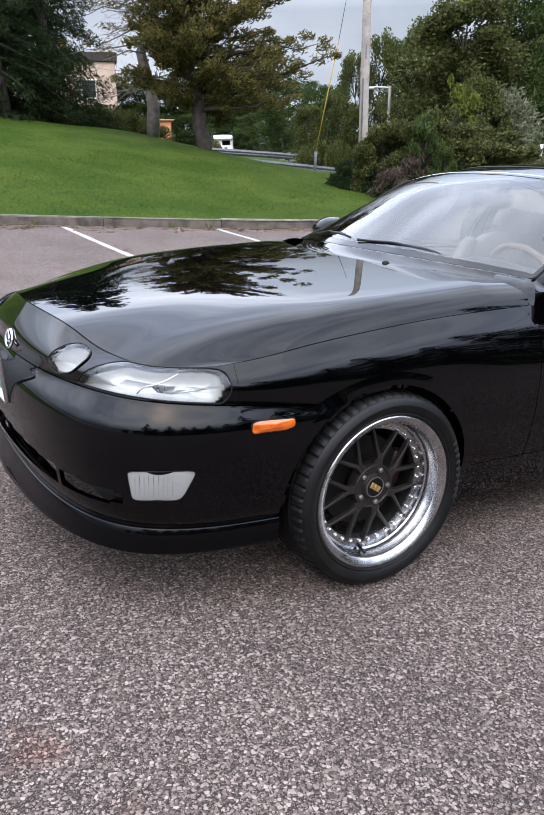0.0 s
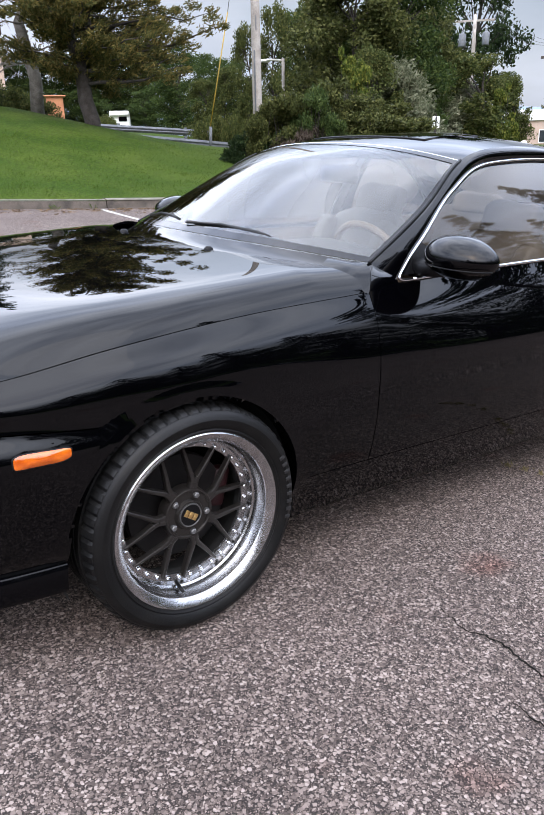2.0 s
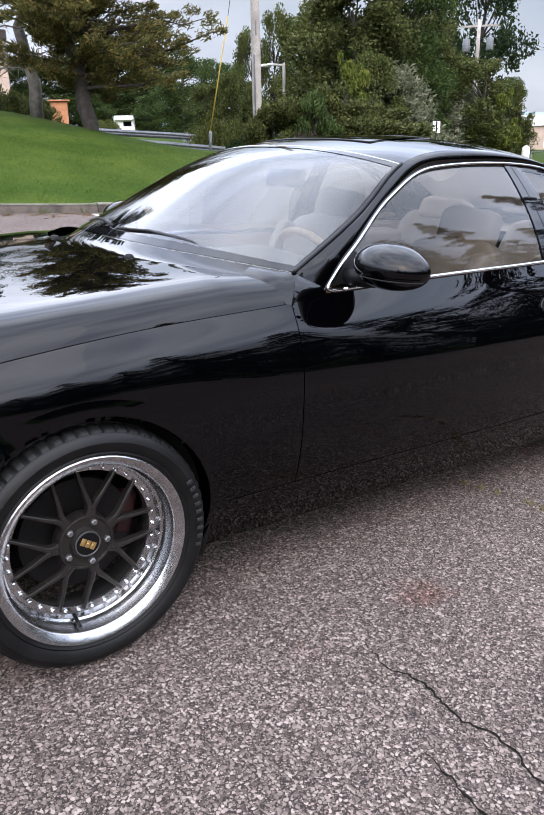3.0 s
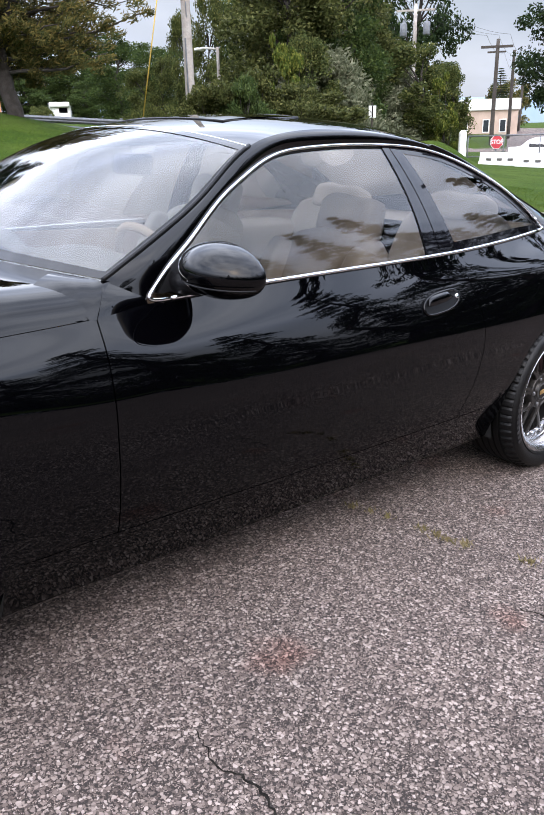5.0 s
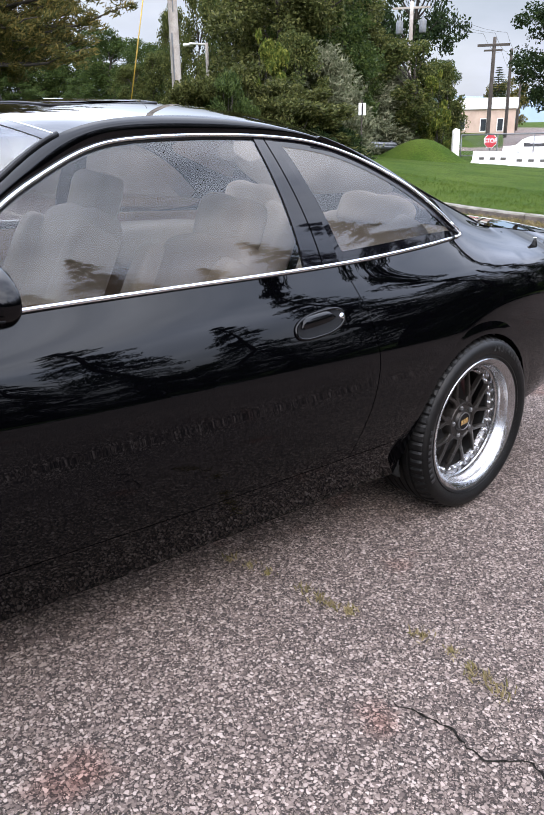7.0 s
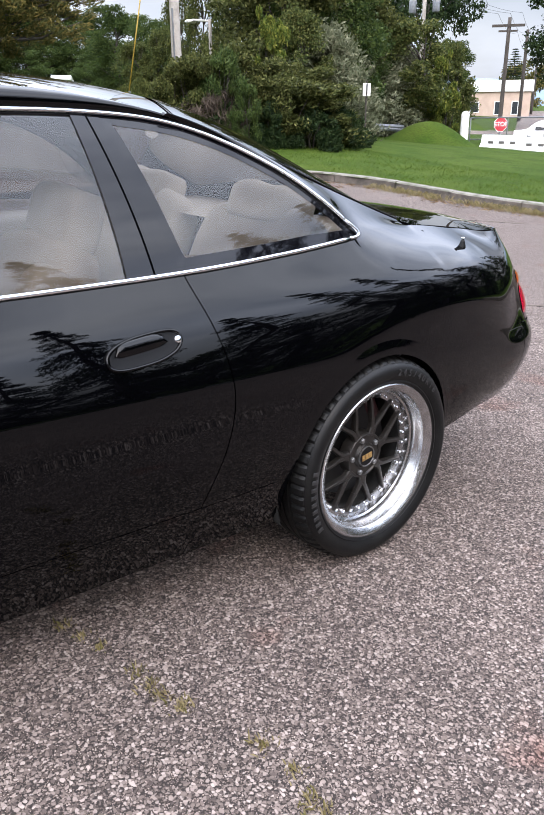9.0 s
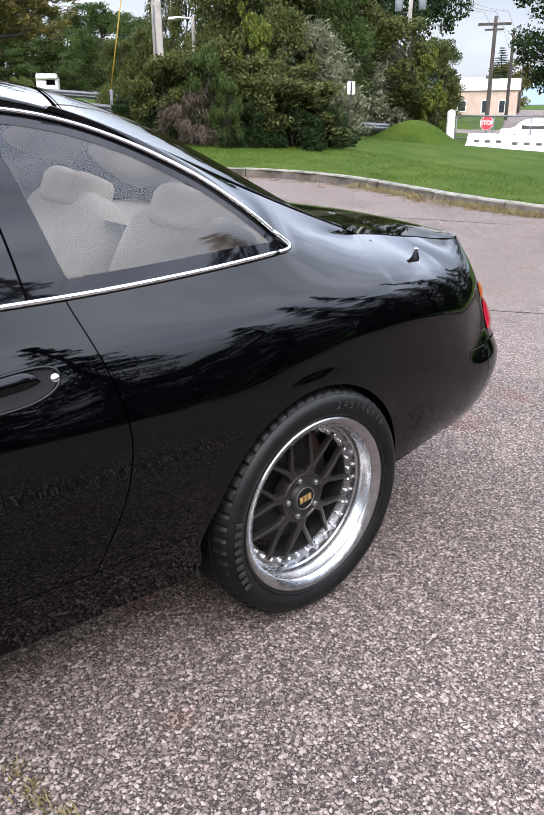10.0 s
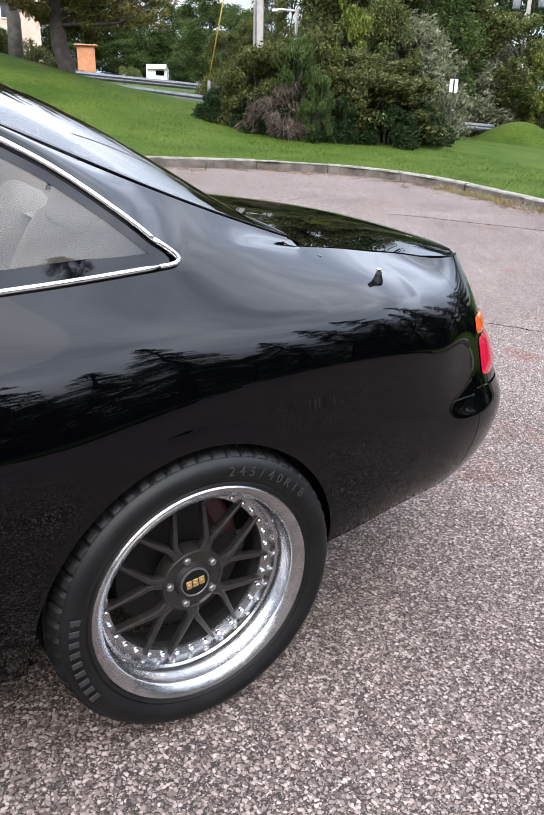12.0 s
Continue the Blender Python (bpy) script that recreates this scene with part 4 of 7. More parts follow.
# ---- the car: wheels ----
def tyre_mesh(R, width, rim):
    """Outer face towards -y; y = 0 at the outer bead."""
    bm = bmesh.new()
    h = R - rim
    prof = [(rim - 0.004, 0.014), (rim + 0.004, -0.002), (rim + 0.010, -0.006), (rim + 0.014, -0.004), (rim + 0.35 * h, -0.012), (rim + 0.55 * h, -0.014), (rim + 0.72 * h, -0.009), (rim + 0.82 * h, -0.001), (rim + 0.83 * h, 0.001),
            (rim + 0.86 * h, 0.002), (rim + 0.93 * h, 0.010), (R - 0.0045, 0.017), (R - 0.001, 0.028), (R - 0.0003, 0.046), (R - 0.0075, 0.048), (R - 0.0075, 0.055)]
    n_tread = 4
    for k in range(n_tread):
        y0 = 0.057 + (width - 0.114) * k / n_tread
        y1 = 0.057 + (width - 0.114) * (k + 1) / n_tread
        prof += [(R - 0.0003, y0), (R, (y0 + y1) / 2), (R - 0.0003, y1 - 0.008), (R - 0.0075, y1 - 0.007), (R - 0.0075, y1 - 0.001)]
    prof += [(R - 0.0005, width - 0.05), (R - 0.004, width - 0.02), (rim + 0.6 * h, width + 0.01), (rim, width - 0.014)]
    n = 240
    rings = lathe(bm, prof, n)
    # sipes across the shoulder blocks
    for k in range(n):
        if k % 4 == 0:
            for ring in rings[9:14]:
                v = ring[k]
                d = math.hypot(v.co.x, v.co.z)
                v.co.x *= (d - 0.006) / d
                v.co.z *= (d - 0.006) / d
    return bm


def ring_part(name, prof, material, parent, n=72, label=""):
    bm = bmesh.new()
    lathe(bm, prof, n)
    return sharp(part(name, bm, material, parent, label), 40)


def spoke_bm():
    """A stem that forks into two thin arms; along +x, thickness along y."""
    bm = bmesh.new()

    def bar(p, q, w0, w1, y0, y1, d):
        p, q = Vector((p[0], 0, p[1])), Vector((q[0], 0, q[1]))
        t = (q - p).normalized()
        nrm = Vector((-t.z, 0, t.x))
        vs = []
        for c, w, y in ((p, w0, y0), (q, w1, y1)):
            for sgn, yy, k in ((-1, y + 0.006, 1.0), (-1, y + 0.001, 0.75), (-1, y, 0.45), (1, y, 0.45), (1, y + 0.001, 0.75), (1, y + 0.006, 1.0), (1, y + d, 1.0), (-1, y + d, 1.0)):
                vs.append(bm.verts.new(c + nrm * (sgn * w * 0.5 * k) + Vector((0, yy, 0))))
        for k in range(8):
            bm.faces.new((vs[k], vs[(k + 1) % 8], vs[8 + (k + 1) % 8], vs[8 + k]))
        bm.faces.new(vs[:8][::-1])
        bm.faces.new(vs[8:])

    for sgn in (-1, 1):
        pts, n = [], 9
        for i in range(n + 1):
            t = i / n
            spread = max(0.0, (t - 0.26) / 0.74)
            pts.append((0.062 + 0.127 * t, sgn * (0.0075 - 0.003 * math.sin(math.pi * min(1, t * 2)) + 0.0475 * spread**1.08), 0.021 - 0.0115 * t**0.6, 0.0605 + 0.0125 * t**1.6))
        for p, q in zip(pts, pts[1:]):
            bar(p[:2], q[:2], p[2], q[2], p[3], q[3], 0.018)
    return bm


def make_wheel(R, rim, valve_turn):
    """A three-piece wheel; the outer lip's plane at y = 0, facing -y."""
    w = empty("wheel", "", "")
    w.parent = car
    tyre = sharp(part("tyre", tyre_mesh(R, 0.235, rim), M_RUBBER, w, "black low-profile road tyre"), 28)
    lip = ring_part("lip", [(rim - 0.012, 0.016), (rim + 0.003, 0.006), (rim + 0.004, 0.0), (rim, -0.003), (rim - 0.006, -0.001), (rim - 0.009, 0.001), (rim - 0.023, 0.008), (rim - 0.026, 0.014), (rim - 0.028, 0.034), (rim - 0.032, 0.038), (rim - 0.034, 0.055), (rim - 0.039, 0.059), (rim - 0.042, 0.078), (0.186, 0.080), (0.184, 0.086)], M_RIM, w, 96, "polished stepped aluminium wheel lip")
    # barrel in the dark material, shade inside the rim put into its colour
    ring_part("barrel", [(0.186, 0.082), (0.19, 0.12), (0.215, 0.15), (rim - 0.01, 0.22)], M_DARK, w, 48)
    bolt = bmesh.new()
    lathe(bolt, [(0.0001, -0.001), (0.0032, -0.001), (0.0056, 0.0015), (0.0056, 0.010)], 8)
    bolt_me = part("lip_bolt", bolt, M_CHROME, lip).data
    first = lip.children[0]
    for k in range(34):
        a = 2 * math.pi * k / 34
        m = Matrix.Translation((0.194 * math.cos(a), 0.0715, 0.194 * math.sin(a)))
        if k == 0:
            first.matrix_basis = m
        else:
            put("lip_bolt", bolt_me, lip, m=m)
    sp = part("spoke", spoke_bm(), M_SPOKE, w, smooth=False)
    me = sp.data
    for k in range(7):
        m = Matrix.Rotation(2 * math.pi * (k + 0.25) / 7, 4, "Y")
        if k == 0:
            sp.matrix_basis = m
        else:
            put("spoke", me, w, m=m)
    hub = ring_part("hub", [(0.0001, 0.058), (0.034, 0.058), (0.036, 0.054), (0.039, 0.054), (0.041, 0.058), (0.044, 0.064), (0.064, 0.064), (0.067, 0.059), (0.071, 0.059), (0.074, 0.063), (0.075, 0.10)], M_SPOKE, w, 48)
    ring_part("centre_cap", [(0.0305, 0.0525), (0.0315, 0.0505), (0.0335, 0.0505), (0.0345, 0.058)], M_STEEL, hub, 32, "black and gold wheel centre cap")
    ring_part("cap_face", [(0.0001, 0.0512), (0.0300, 0.0518), (0.0308, 0.0535)], M_TRIM, hub, 32)
    bars = bmesh.new()
    for k in (-1, 0, 1):
        box(bars, 0.0125, 0.002, 0.019, pose(k * 0.0150, 0.0505, 0), 0.0006)
    for k in (-1, 0, 1):
        box(bars, 0.008, 0.0022, 0.0022, pose(k * 0.0150, 0.0503, 0.001))
    bar_ob = part("cap_mark", bars, M_GOLD, hub)
    bar_ob.matrix_basis = Matrix.Rotation(radians(20), 4, "Y")
    nut = bmesh.new()
    lathe(nut, [(0.0001, -0.006), (0.006, -0.006), (0.0085, -0.004), (0.0095, 0.0), (0.0095, 0.018)], 6)
    nut_me = None
    for k in range(5):
        a = 2 * math.pi * (k + 0.1) / 5
        m = Matrix.Translation((0.056 * math.cos(a), 0.060, 0.056 * math.sin(a)))
        if nut_me is None:
            o = part("lug_nut", nut, M_STEEL, hub, smooth=False)
            o.matrix_basis, nut_me = m, o.data
        else:
            put("lug_nut", nut_me, hub, m=m)
    valve = bmesh.new()
    tube(valve, [(0.0, 0.062, -0.198), (0, 0.040, -0.205), (0, 0.018, -0.209)], [0.006, 0.0055, 0.0045], 8)
    part("valve", valve, M_TRIM, w).matrix_basis = Matrix.Rotation(radians(valve_turn), 4, "Y")
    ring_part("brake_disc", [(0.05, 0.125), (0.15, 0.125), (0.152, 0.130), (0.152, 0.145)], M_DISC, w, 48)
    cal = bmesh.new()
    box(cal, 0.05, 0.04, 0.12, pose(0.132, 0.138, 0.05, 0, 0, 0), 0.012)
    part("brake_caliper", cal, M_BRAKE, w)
    return w, tyre


def wall_text(tyre, text, R_mid, a0, step, size):
    """Raised characters round the side wall; blank text gives plain bars of the size of the lettering."""
    for k, ch in enumerate(text):
        a = a0 - k * step
        if ch == "|":
            bm = bmesh.new()
            box(bm, size * 0.62, 0.0016, size, None, 0.0004)
            me_ob = part("wall_bar", bm, M_MARK, tyre)
        else:
            cu = bpy.data.curves.new("size_mark", "FONT")
            cu.body, cu.size, cu.extrude, cu.align_x = ch, size * 1.35, 0.0008, "CENTER"
            cu.materials.append(M_MARK)
            tmp = new("size_mark", cu)
            bpy.context.view_layer.update()
            me = bpy.data.meshes.new_from_object(tmp.evaluated_get(bpy.context.evaluated_depsgraph_get()))
            bpy.data.objects.remove(tmp)
            me_ob = put("size_mark", me, tyre)
        base = Matrix.Rotation(-(a - math.pi / 2), 4, "Y") @ Matrix.Translation((0, -0.0165, R_mid))
        if ch != "|":
            base = base @ Matrix.Translation((0, 0, -size * 0.5)) @ pose(0, 0, 0, 90, 0, 0)
        me_ob.matrix_basis = base


M_MARK = mat("raised_rubber_mark", (0.014, 0.014, 0.0145), 0.5, fine=0.2, fine_scale=300)
RIM = 0.2475
wheel_f, tyre_f = make_wheel(0.3195, RIM, 0)
wheel_f.matrix_basis = pose(0.0, YC - 0.897, 0.3195, 0, 12, 0)
wheel_r, tyre_r = make_wheel(0.3255, RIM, -152)
wall_text(tyre_r, "245/40R18", 0.290, radians(54), radians(4.9), 0.021)
wall_text(tyre_r, "|||||||||", 0.290, radians(142), radians(-4.8), 0.020)
wall_text(tyre_f, "|||||||||", 0.286, radians(40), radians(4.8), 0.017)
wheel_r.matrix_basis = pose(BASE, YC - 0.897, 0.3255, 0, -30, 0)
for src, x, r in ((wheel_f, 0.0, 0.3195), (wheel_r, BASE, 0.3255)):
    c = copy_thing(src, pose(x, YC + 0.897, r, 0, 0, 180))
    c.parent = car

# wheel housings and floor
for cx, cz, r in ARCHES:
    for s in (-1, 1):
        bm = bmesh.new()
        lo, hi = [], []
        for k in range(25):
            a = math.pi * (-0.12 + 1.24 * k / 24)
            lo.append(bm.verts.new((cx + (r + 0.012) * math.cos(a), YC + s * 0.835, cz + (r + 0.012) * math.sin(a))))
            hi.append(bm.verts.new((cx + (r + 0.012) * math.cos(a), YC + s * 0.50, cz + (r + 0.012) * math.sin(a))))
        for k in range(24):
            bm.faces.new((lo[k], lo[k + 1], hi[k + 1], hi[k]))
        bm.faces.new(hi)
        part("wheel_housing", bm, M_DARK, car)
bm = bmesh.new()
box(bm, 3.0, 1.30, 0.05, pose(1.35, YC, 0.22))
box(bm, 0.80, 1.0, 0.05, pose(-0.33, YC, 0.25))
box(bm, 1.9, 1.50, 0.05, pose(1.35, YC, 0.22))
box(bm, 0.9, 1.1, 0.05, pose(3.20, YC, 0.36))
box(bm, 0.04, 1.35, 0.45, pose(0.42, YC, 0.62))
part("underbody", bm, M_DARK, car, smooth=False)

M_PLATEBAR = mat("plate_bar_green", (0.05, 0.16, 0.10), 0.5, fine=0.1)

# ---- the car: lamps and nose ----
def lens_patch(name, outline, parent, material, out=0.004, dome_h=0.010, rings=8, label=""):
    """A lens over a closed outline of (p, v, side) places, raised towards its middle."""
    cp = sum(o[0] for o in outline) / len(outline)
    cv = sum(o[1] for o in outline) / len(outline)
    s = outline[0][2]
    bm = bmesh.new()
    loops = []
    for k in range(rings):
        f = 1 - k / rings
        loop = []
        for p, v, _ in outline:
            loop.append(bm.verts.new(side(cp + (p - cp) * f, min(cv + (v - cv) * f, 5.99), s, out + dome_h * (1 - f * f))))
        loops.append(loop)
    c = bm.verts.new(side(cp, cv, s, out + dome_h))
    n = len(outline)
    for a, b in zip(loops, loops[1:]):
        for k in range(n):
            bm.faces.new((a[k], a[(k + 1) % n], b[(k + 1) % n], b[k]))
    for k in range(n):
        bm.faces.new((loops[-1][k], loops[-1][(k + 1) % n], c))
    return part(name, bm, material, parent, label)


def lamp_bowl(name, outline, parent, depth, material, label="", inset=0.7):
    """The reflector behind a lens."""
    cp = sum(o[0] for o in outline) / len(outline)
    cv = sum(o[1] for o in outline) / len(outline)
    s = outline[0][2]
    bm = bmesh.new()
    loops = []
    for f, d in ((1.0, 0.0), (0.96, 0.012), (0.9, depth * 0.55), (inset, depth * 0.85), (inset * 0.5, depth)):
        loops.append([bm.verts.new(side(cp + (p - cp) * f, min(cv + (v - cv) * f, 5.99), s, -d)) for p, v, _ in outline])
    n = len(outline)
    for a, b in zip(loops, loops[1:]):
        for k in range(n):
            bm.faces.new((a[k], a[(k + 1) % n], b[(k + 1) % n], b[k]))
    bm.faces.new(loops[-1])
    return part(name, bm, material, parent, label)


def gasket(name, outline, parent, material, r=0.004, out=0.003):
    bm = bmesh.new()
    s = outline[0][2]
    pts = [side(p, min(v, 5.99), s, out) for p, v, _ in outline]
    tube(bm, pts + [pts[0]], r, 6, caps=False)
    return part(name, bm, material, parent)


def small_lamp(s):
    return [(-1.145 + 0.088 * math.cos(t), 5.0 + 0.80 * math.sin(t) + 0.22 * math.cos(t), s) for t in [2 * math.pi * k / 36 for k in range(36)]]


def big_lamp(s):
    us = [-math.cos(math.pi * k / 30) for k in range(31)]
    up = [(-0.787 + 0.268 * u, LAMP_TOP(u), s) for u in us]
    down = [(-0.787 + 0.268 * u, LAMP_LOW(u), s) for u in us]
    return up + down[::-1][1:-1]


for s in (-1, 1):
    for nm, o, dp in (("inner_headlamp", small_lamp(s), 0.07), ("headlamp", big_lamp(s), 0.06)):
        lens = lens_patch(nm, o, car, M_LENS, 0.003, 0.010, label="clear glass headlamp lens")
        lamp_bowl("reflector", o, lens, dp, M_REFL, "bright moulded reflector", 0.8)
        gasket("bezel", o, lens, M_TRIM, 0.0022)
        lens.visible_shadow = False
    # divider seen through the big lens
    bm = bmesh.new()
    pts = [side(-0.80 + 0.13 * k / 14, 4.22 + 1.55 * (k / 14) ** 0.8, s, -0.008 - 0.004 * math.sin(math.pi * k / 14)) for k in range(15)]
    tube(bm, pts, 0.0025, 6)
    part("lamp_divider", bm, M_REFL, car)
    # amber side marker
    o = [(-0.402 + 0.066 * (abs(math.cos(t)) ** 0.35) * math.copysign(1, math.cos(t)), at_height(-0.4, 0.582) + 0.20 * (abs(math.sin(t)) ** 0.45) * math.copysign(1, math.sin(t)) + 0.06 * math.cos(t), s) for t in [2 * math.pi * (k + 0.5) / 32 for k in range(32)]]
    lens_patch("side_marker", o, car, M_AMBER, 0.003, 0.006, label="amber plastic side marker lamp")
    gasket("marker_bezel", o, car, M_TRIM, 0.0028, 0.001)
    # fog lamp
    zf = at_height(-0.71, 0.424)
    o = []
    for k in range(36):
        t = 2 * math.pi * (k + 0.5) / 36
        cx_, sx_ = abs(math.cos(t)) ** 0.22 * math.copysign(1, math.cos(t)), abs(math.sin(t)) ** 0.22 * math.copysign(1, math.sin(t))
        low = 0.5 - 0.5 * sx_
        taper = 1.0 - (0.42 * low**1.6 if cx_ > 0 else 0.14 * low)
        o.append((-0.715 + 0.096 * cx_ * taper, zf + 0.35 * sx_ + 0.02 * cx_, s))
    lens = lens_patch("fog_lamp", o, car, M_LENS, 0.0035, 0.005, label="clear ribbed fog lamp")
    lens.visible_shadow = False
    lens_patch("fog_reflector", o, lens, M_REFL, 0.0015, 0.001)
    gasket("fog_bezel", o, lens, M_TRIM, 0.0014)
    for k in range(9):
        bm = bmesh.new()
        pk = -0.785 + 0.013 * k
        tube(bm, [side(pk, zf - 0.22, s, 0.0065), side(pk, zf + 0.26, s, 0.0065)], 0.0005, 5)
        part("lens_rib", bm, M_LENS, lens)
    # rear lamps
    o = []
    for k in range(40):
        t = 2 * math.pi * (k + 0.5) / 40
        cx_, sx_ = abs(math.cos(t)) ** 0.35 * math.copysign(1, math.cos(t)), abs(math.sin(t)) ** 0.35 * math.copysign(1, math.sin(t))
        o.append((3.705 + 0.115 * cx_ + 0.012 * sx_, 4.36 + 0.24 * sx_, s))
    lens_patch("tail_lamp", o, car, M_RED, 0.002, 0.008, label="red tail lamp lens wrapping the corner")
    o = [(3.716 + 0.112 * cx + 0.012 * sx, 4.72 + 0.11 * sx, s) for cx, sx in [(abs(math.cos(t)) ** 0.35 * math.copysign(1, math.cos(t)), abs(math.sin(t)) ** 0.35 * math.copysign(1, math.sin(t))) for t in [2 * math.pi * (k + 0.5) / 40 for k in range(40)]]]
    lens_patch("rear_indicator", o, car, M_REARAMBER, 0.002, 0.006, label="amber rear indicator lens")
    # mouldings on the rear bumper shelf
    bm = bmesh.new()
    tube(bm, [side(3.40 + 0.125 * k / 8, 3.86, s, -0.003) for k in range(9)], 0.004, 6)
    part("bumper_seam", bm, M_TRIM, car)

# dark back of the openings
bm = bmesh.new()
vs = []
for i in range(41):
    p = -1.62 + 0.78 * abs(i - 20) / 20
    sgn = -1 if i < 20 else 1
    for v in (0.4, 1.5, 2.6):
        vs.append(bm.verts.new(side(p, v, sgn, -0.07)))
for f in grid_faces(41, 3):
    bm.faces.new([vs[i] for i in f])
part("air_intake", bm, M_DARK, car)
bm = bmesh.new()
tube(bm, [side(-1.62 + 0.70 * abs(i - 20) / 20, at_height(-1.62 + 0.70 * abs(i - 20) / 20, 0.387), -1 if i < 20 else 1, -0.03) for i in range(41)], 0.008, 6)
part("intake_bar", bm, M_TRIM, car)

# chin spoiler
bm = bmesh.new()
vs = []
NL = 81
for i in range(NL):
    a = abs(i - NL // 2) / (NL // 2)
    p = -1.62 + 1.27 * a
    sgn = -1 if i < NL // 2 else 1
    x, w, z = body_raw(p, 0)
    tx, tw = OUT_X(p + 0.05) - OUT_X(p - 0.05), OUT_W(p + 0.05) - OUT_W(p - 0.05)
    if a < 0.04:
        tx, tw = 0.0, 1.0
    n_ = math.hypot(tx, tw)
    nx, nw = -tw / n_, tx / n_
    flare = 0.045 * max(0.0, 1 - 1.25 * a)
    for o, zz in ((-0.06, 0.283), (0.010, 0.283), (0.014, 0.279), (0.014 + flare * 0.1, 0.244), (0.013 + flare * 0.6, 0.217), (0.012 + flare * 0.75, 0.207), (0.004 + flare * 0.6, 0.200), (-0.06, 0.205)):
        vs.append(bm.verts.new((x + nx * o, YC + sgn * max(0, w + nw * o), zz)))
for f in grid_faces(NL, 8, flip=True):
    bm.faces.new([vs[i] for i in f])
part("chin_spoiler", bm, M_LIP, car, "scuffed black chin spoiler under the bumper")

# oval badge and plate
bm = bmesh.new()
c = Vector((body_raw(-1.62, 4.62)[0] - 0.006, YC, body_raw(-1.62, 4.62)[2]))
ring = [c + Vector((-0.0 + 0.012 * math.sin(t) * 0.4, 0.046 * math.cos(t), 0.030 * math.sin(t))) for t in [2 * math.pi * k / 32 for k in range(33)]]
tube(bm, ring, 0.0045, 6, caps=False)
tube(bm, [c + Vector((0.003, 0.02, 0.024)), c + Vector((0, -0.006, -0.012)), c + Vector((0, 0.040, -0.014))], 0.004, 6)
part("front_badge", bm, M_CHROME, car, "chrome oval badge")
bm = bmesh.new()
box(bm, 0.006, 0.310, 0.160, pose(-0.972, YC, 0.580, 0, -7, 0), 0.002)
plate = part("front_plate", bm, M_WHITE, car, "white registration plate with plain dark bars", smooth=False)
for k in range(6):
    bm = bmesh.new()
    box(bm, 0.003, 0.026, 0.07, pose(-0.9765, YC - 0.11 + 0.044 * k, 0.578, 0, -7, 0))
    part("plate_bar", bm, M_PLATEBAR, plate, smooth=False)
bm = bmesh.new()
for y_, z_, sy, sz in ((0, 0.079, 0.314, 0.006), (0, -0.079, 0.314, 0.006), (0.154, 0, 0.006, 0.162), (-0.154, 0, 0.006, 0.162)):
    box(bm, 0.012, sy, sz, pose(-0.974, YC, 0.580, 0, -7, 0) @ Matrix.Translation((0, y_, z_)), 0.001)
part("plate_frame", bm, M_CHROME, plate, smooth=False)

# ---- the car: bright trim, mirror, handles, cowl, wipers ----
def bright_strip(name, pts, r, parent, material=None):
    bm = bmesh.new()
    tube(bm, pts, r, 8)
    return part(name, bm, material or M_CHROME, parent)


def side_pt(x, z, s, out=0.0):
    return Vector((x, YC + s * (side_w(x, z) + out), z))


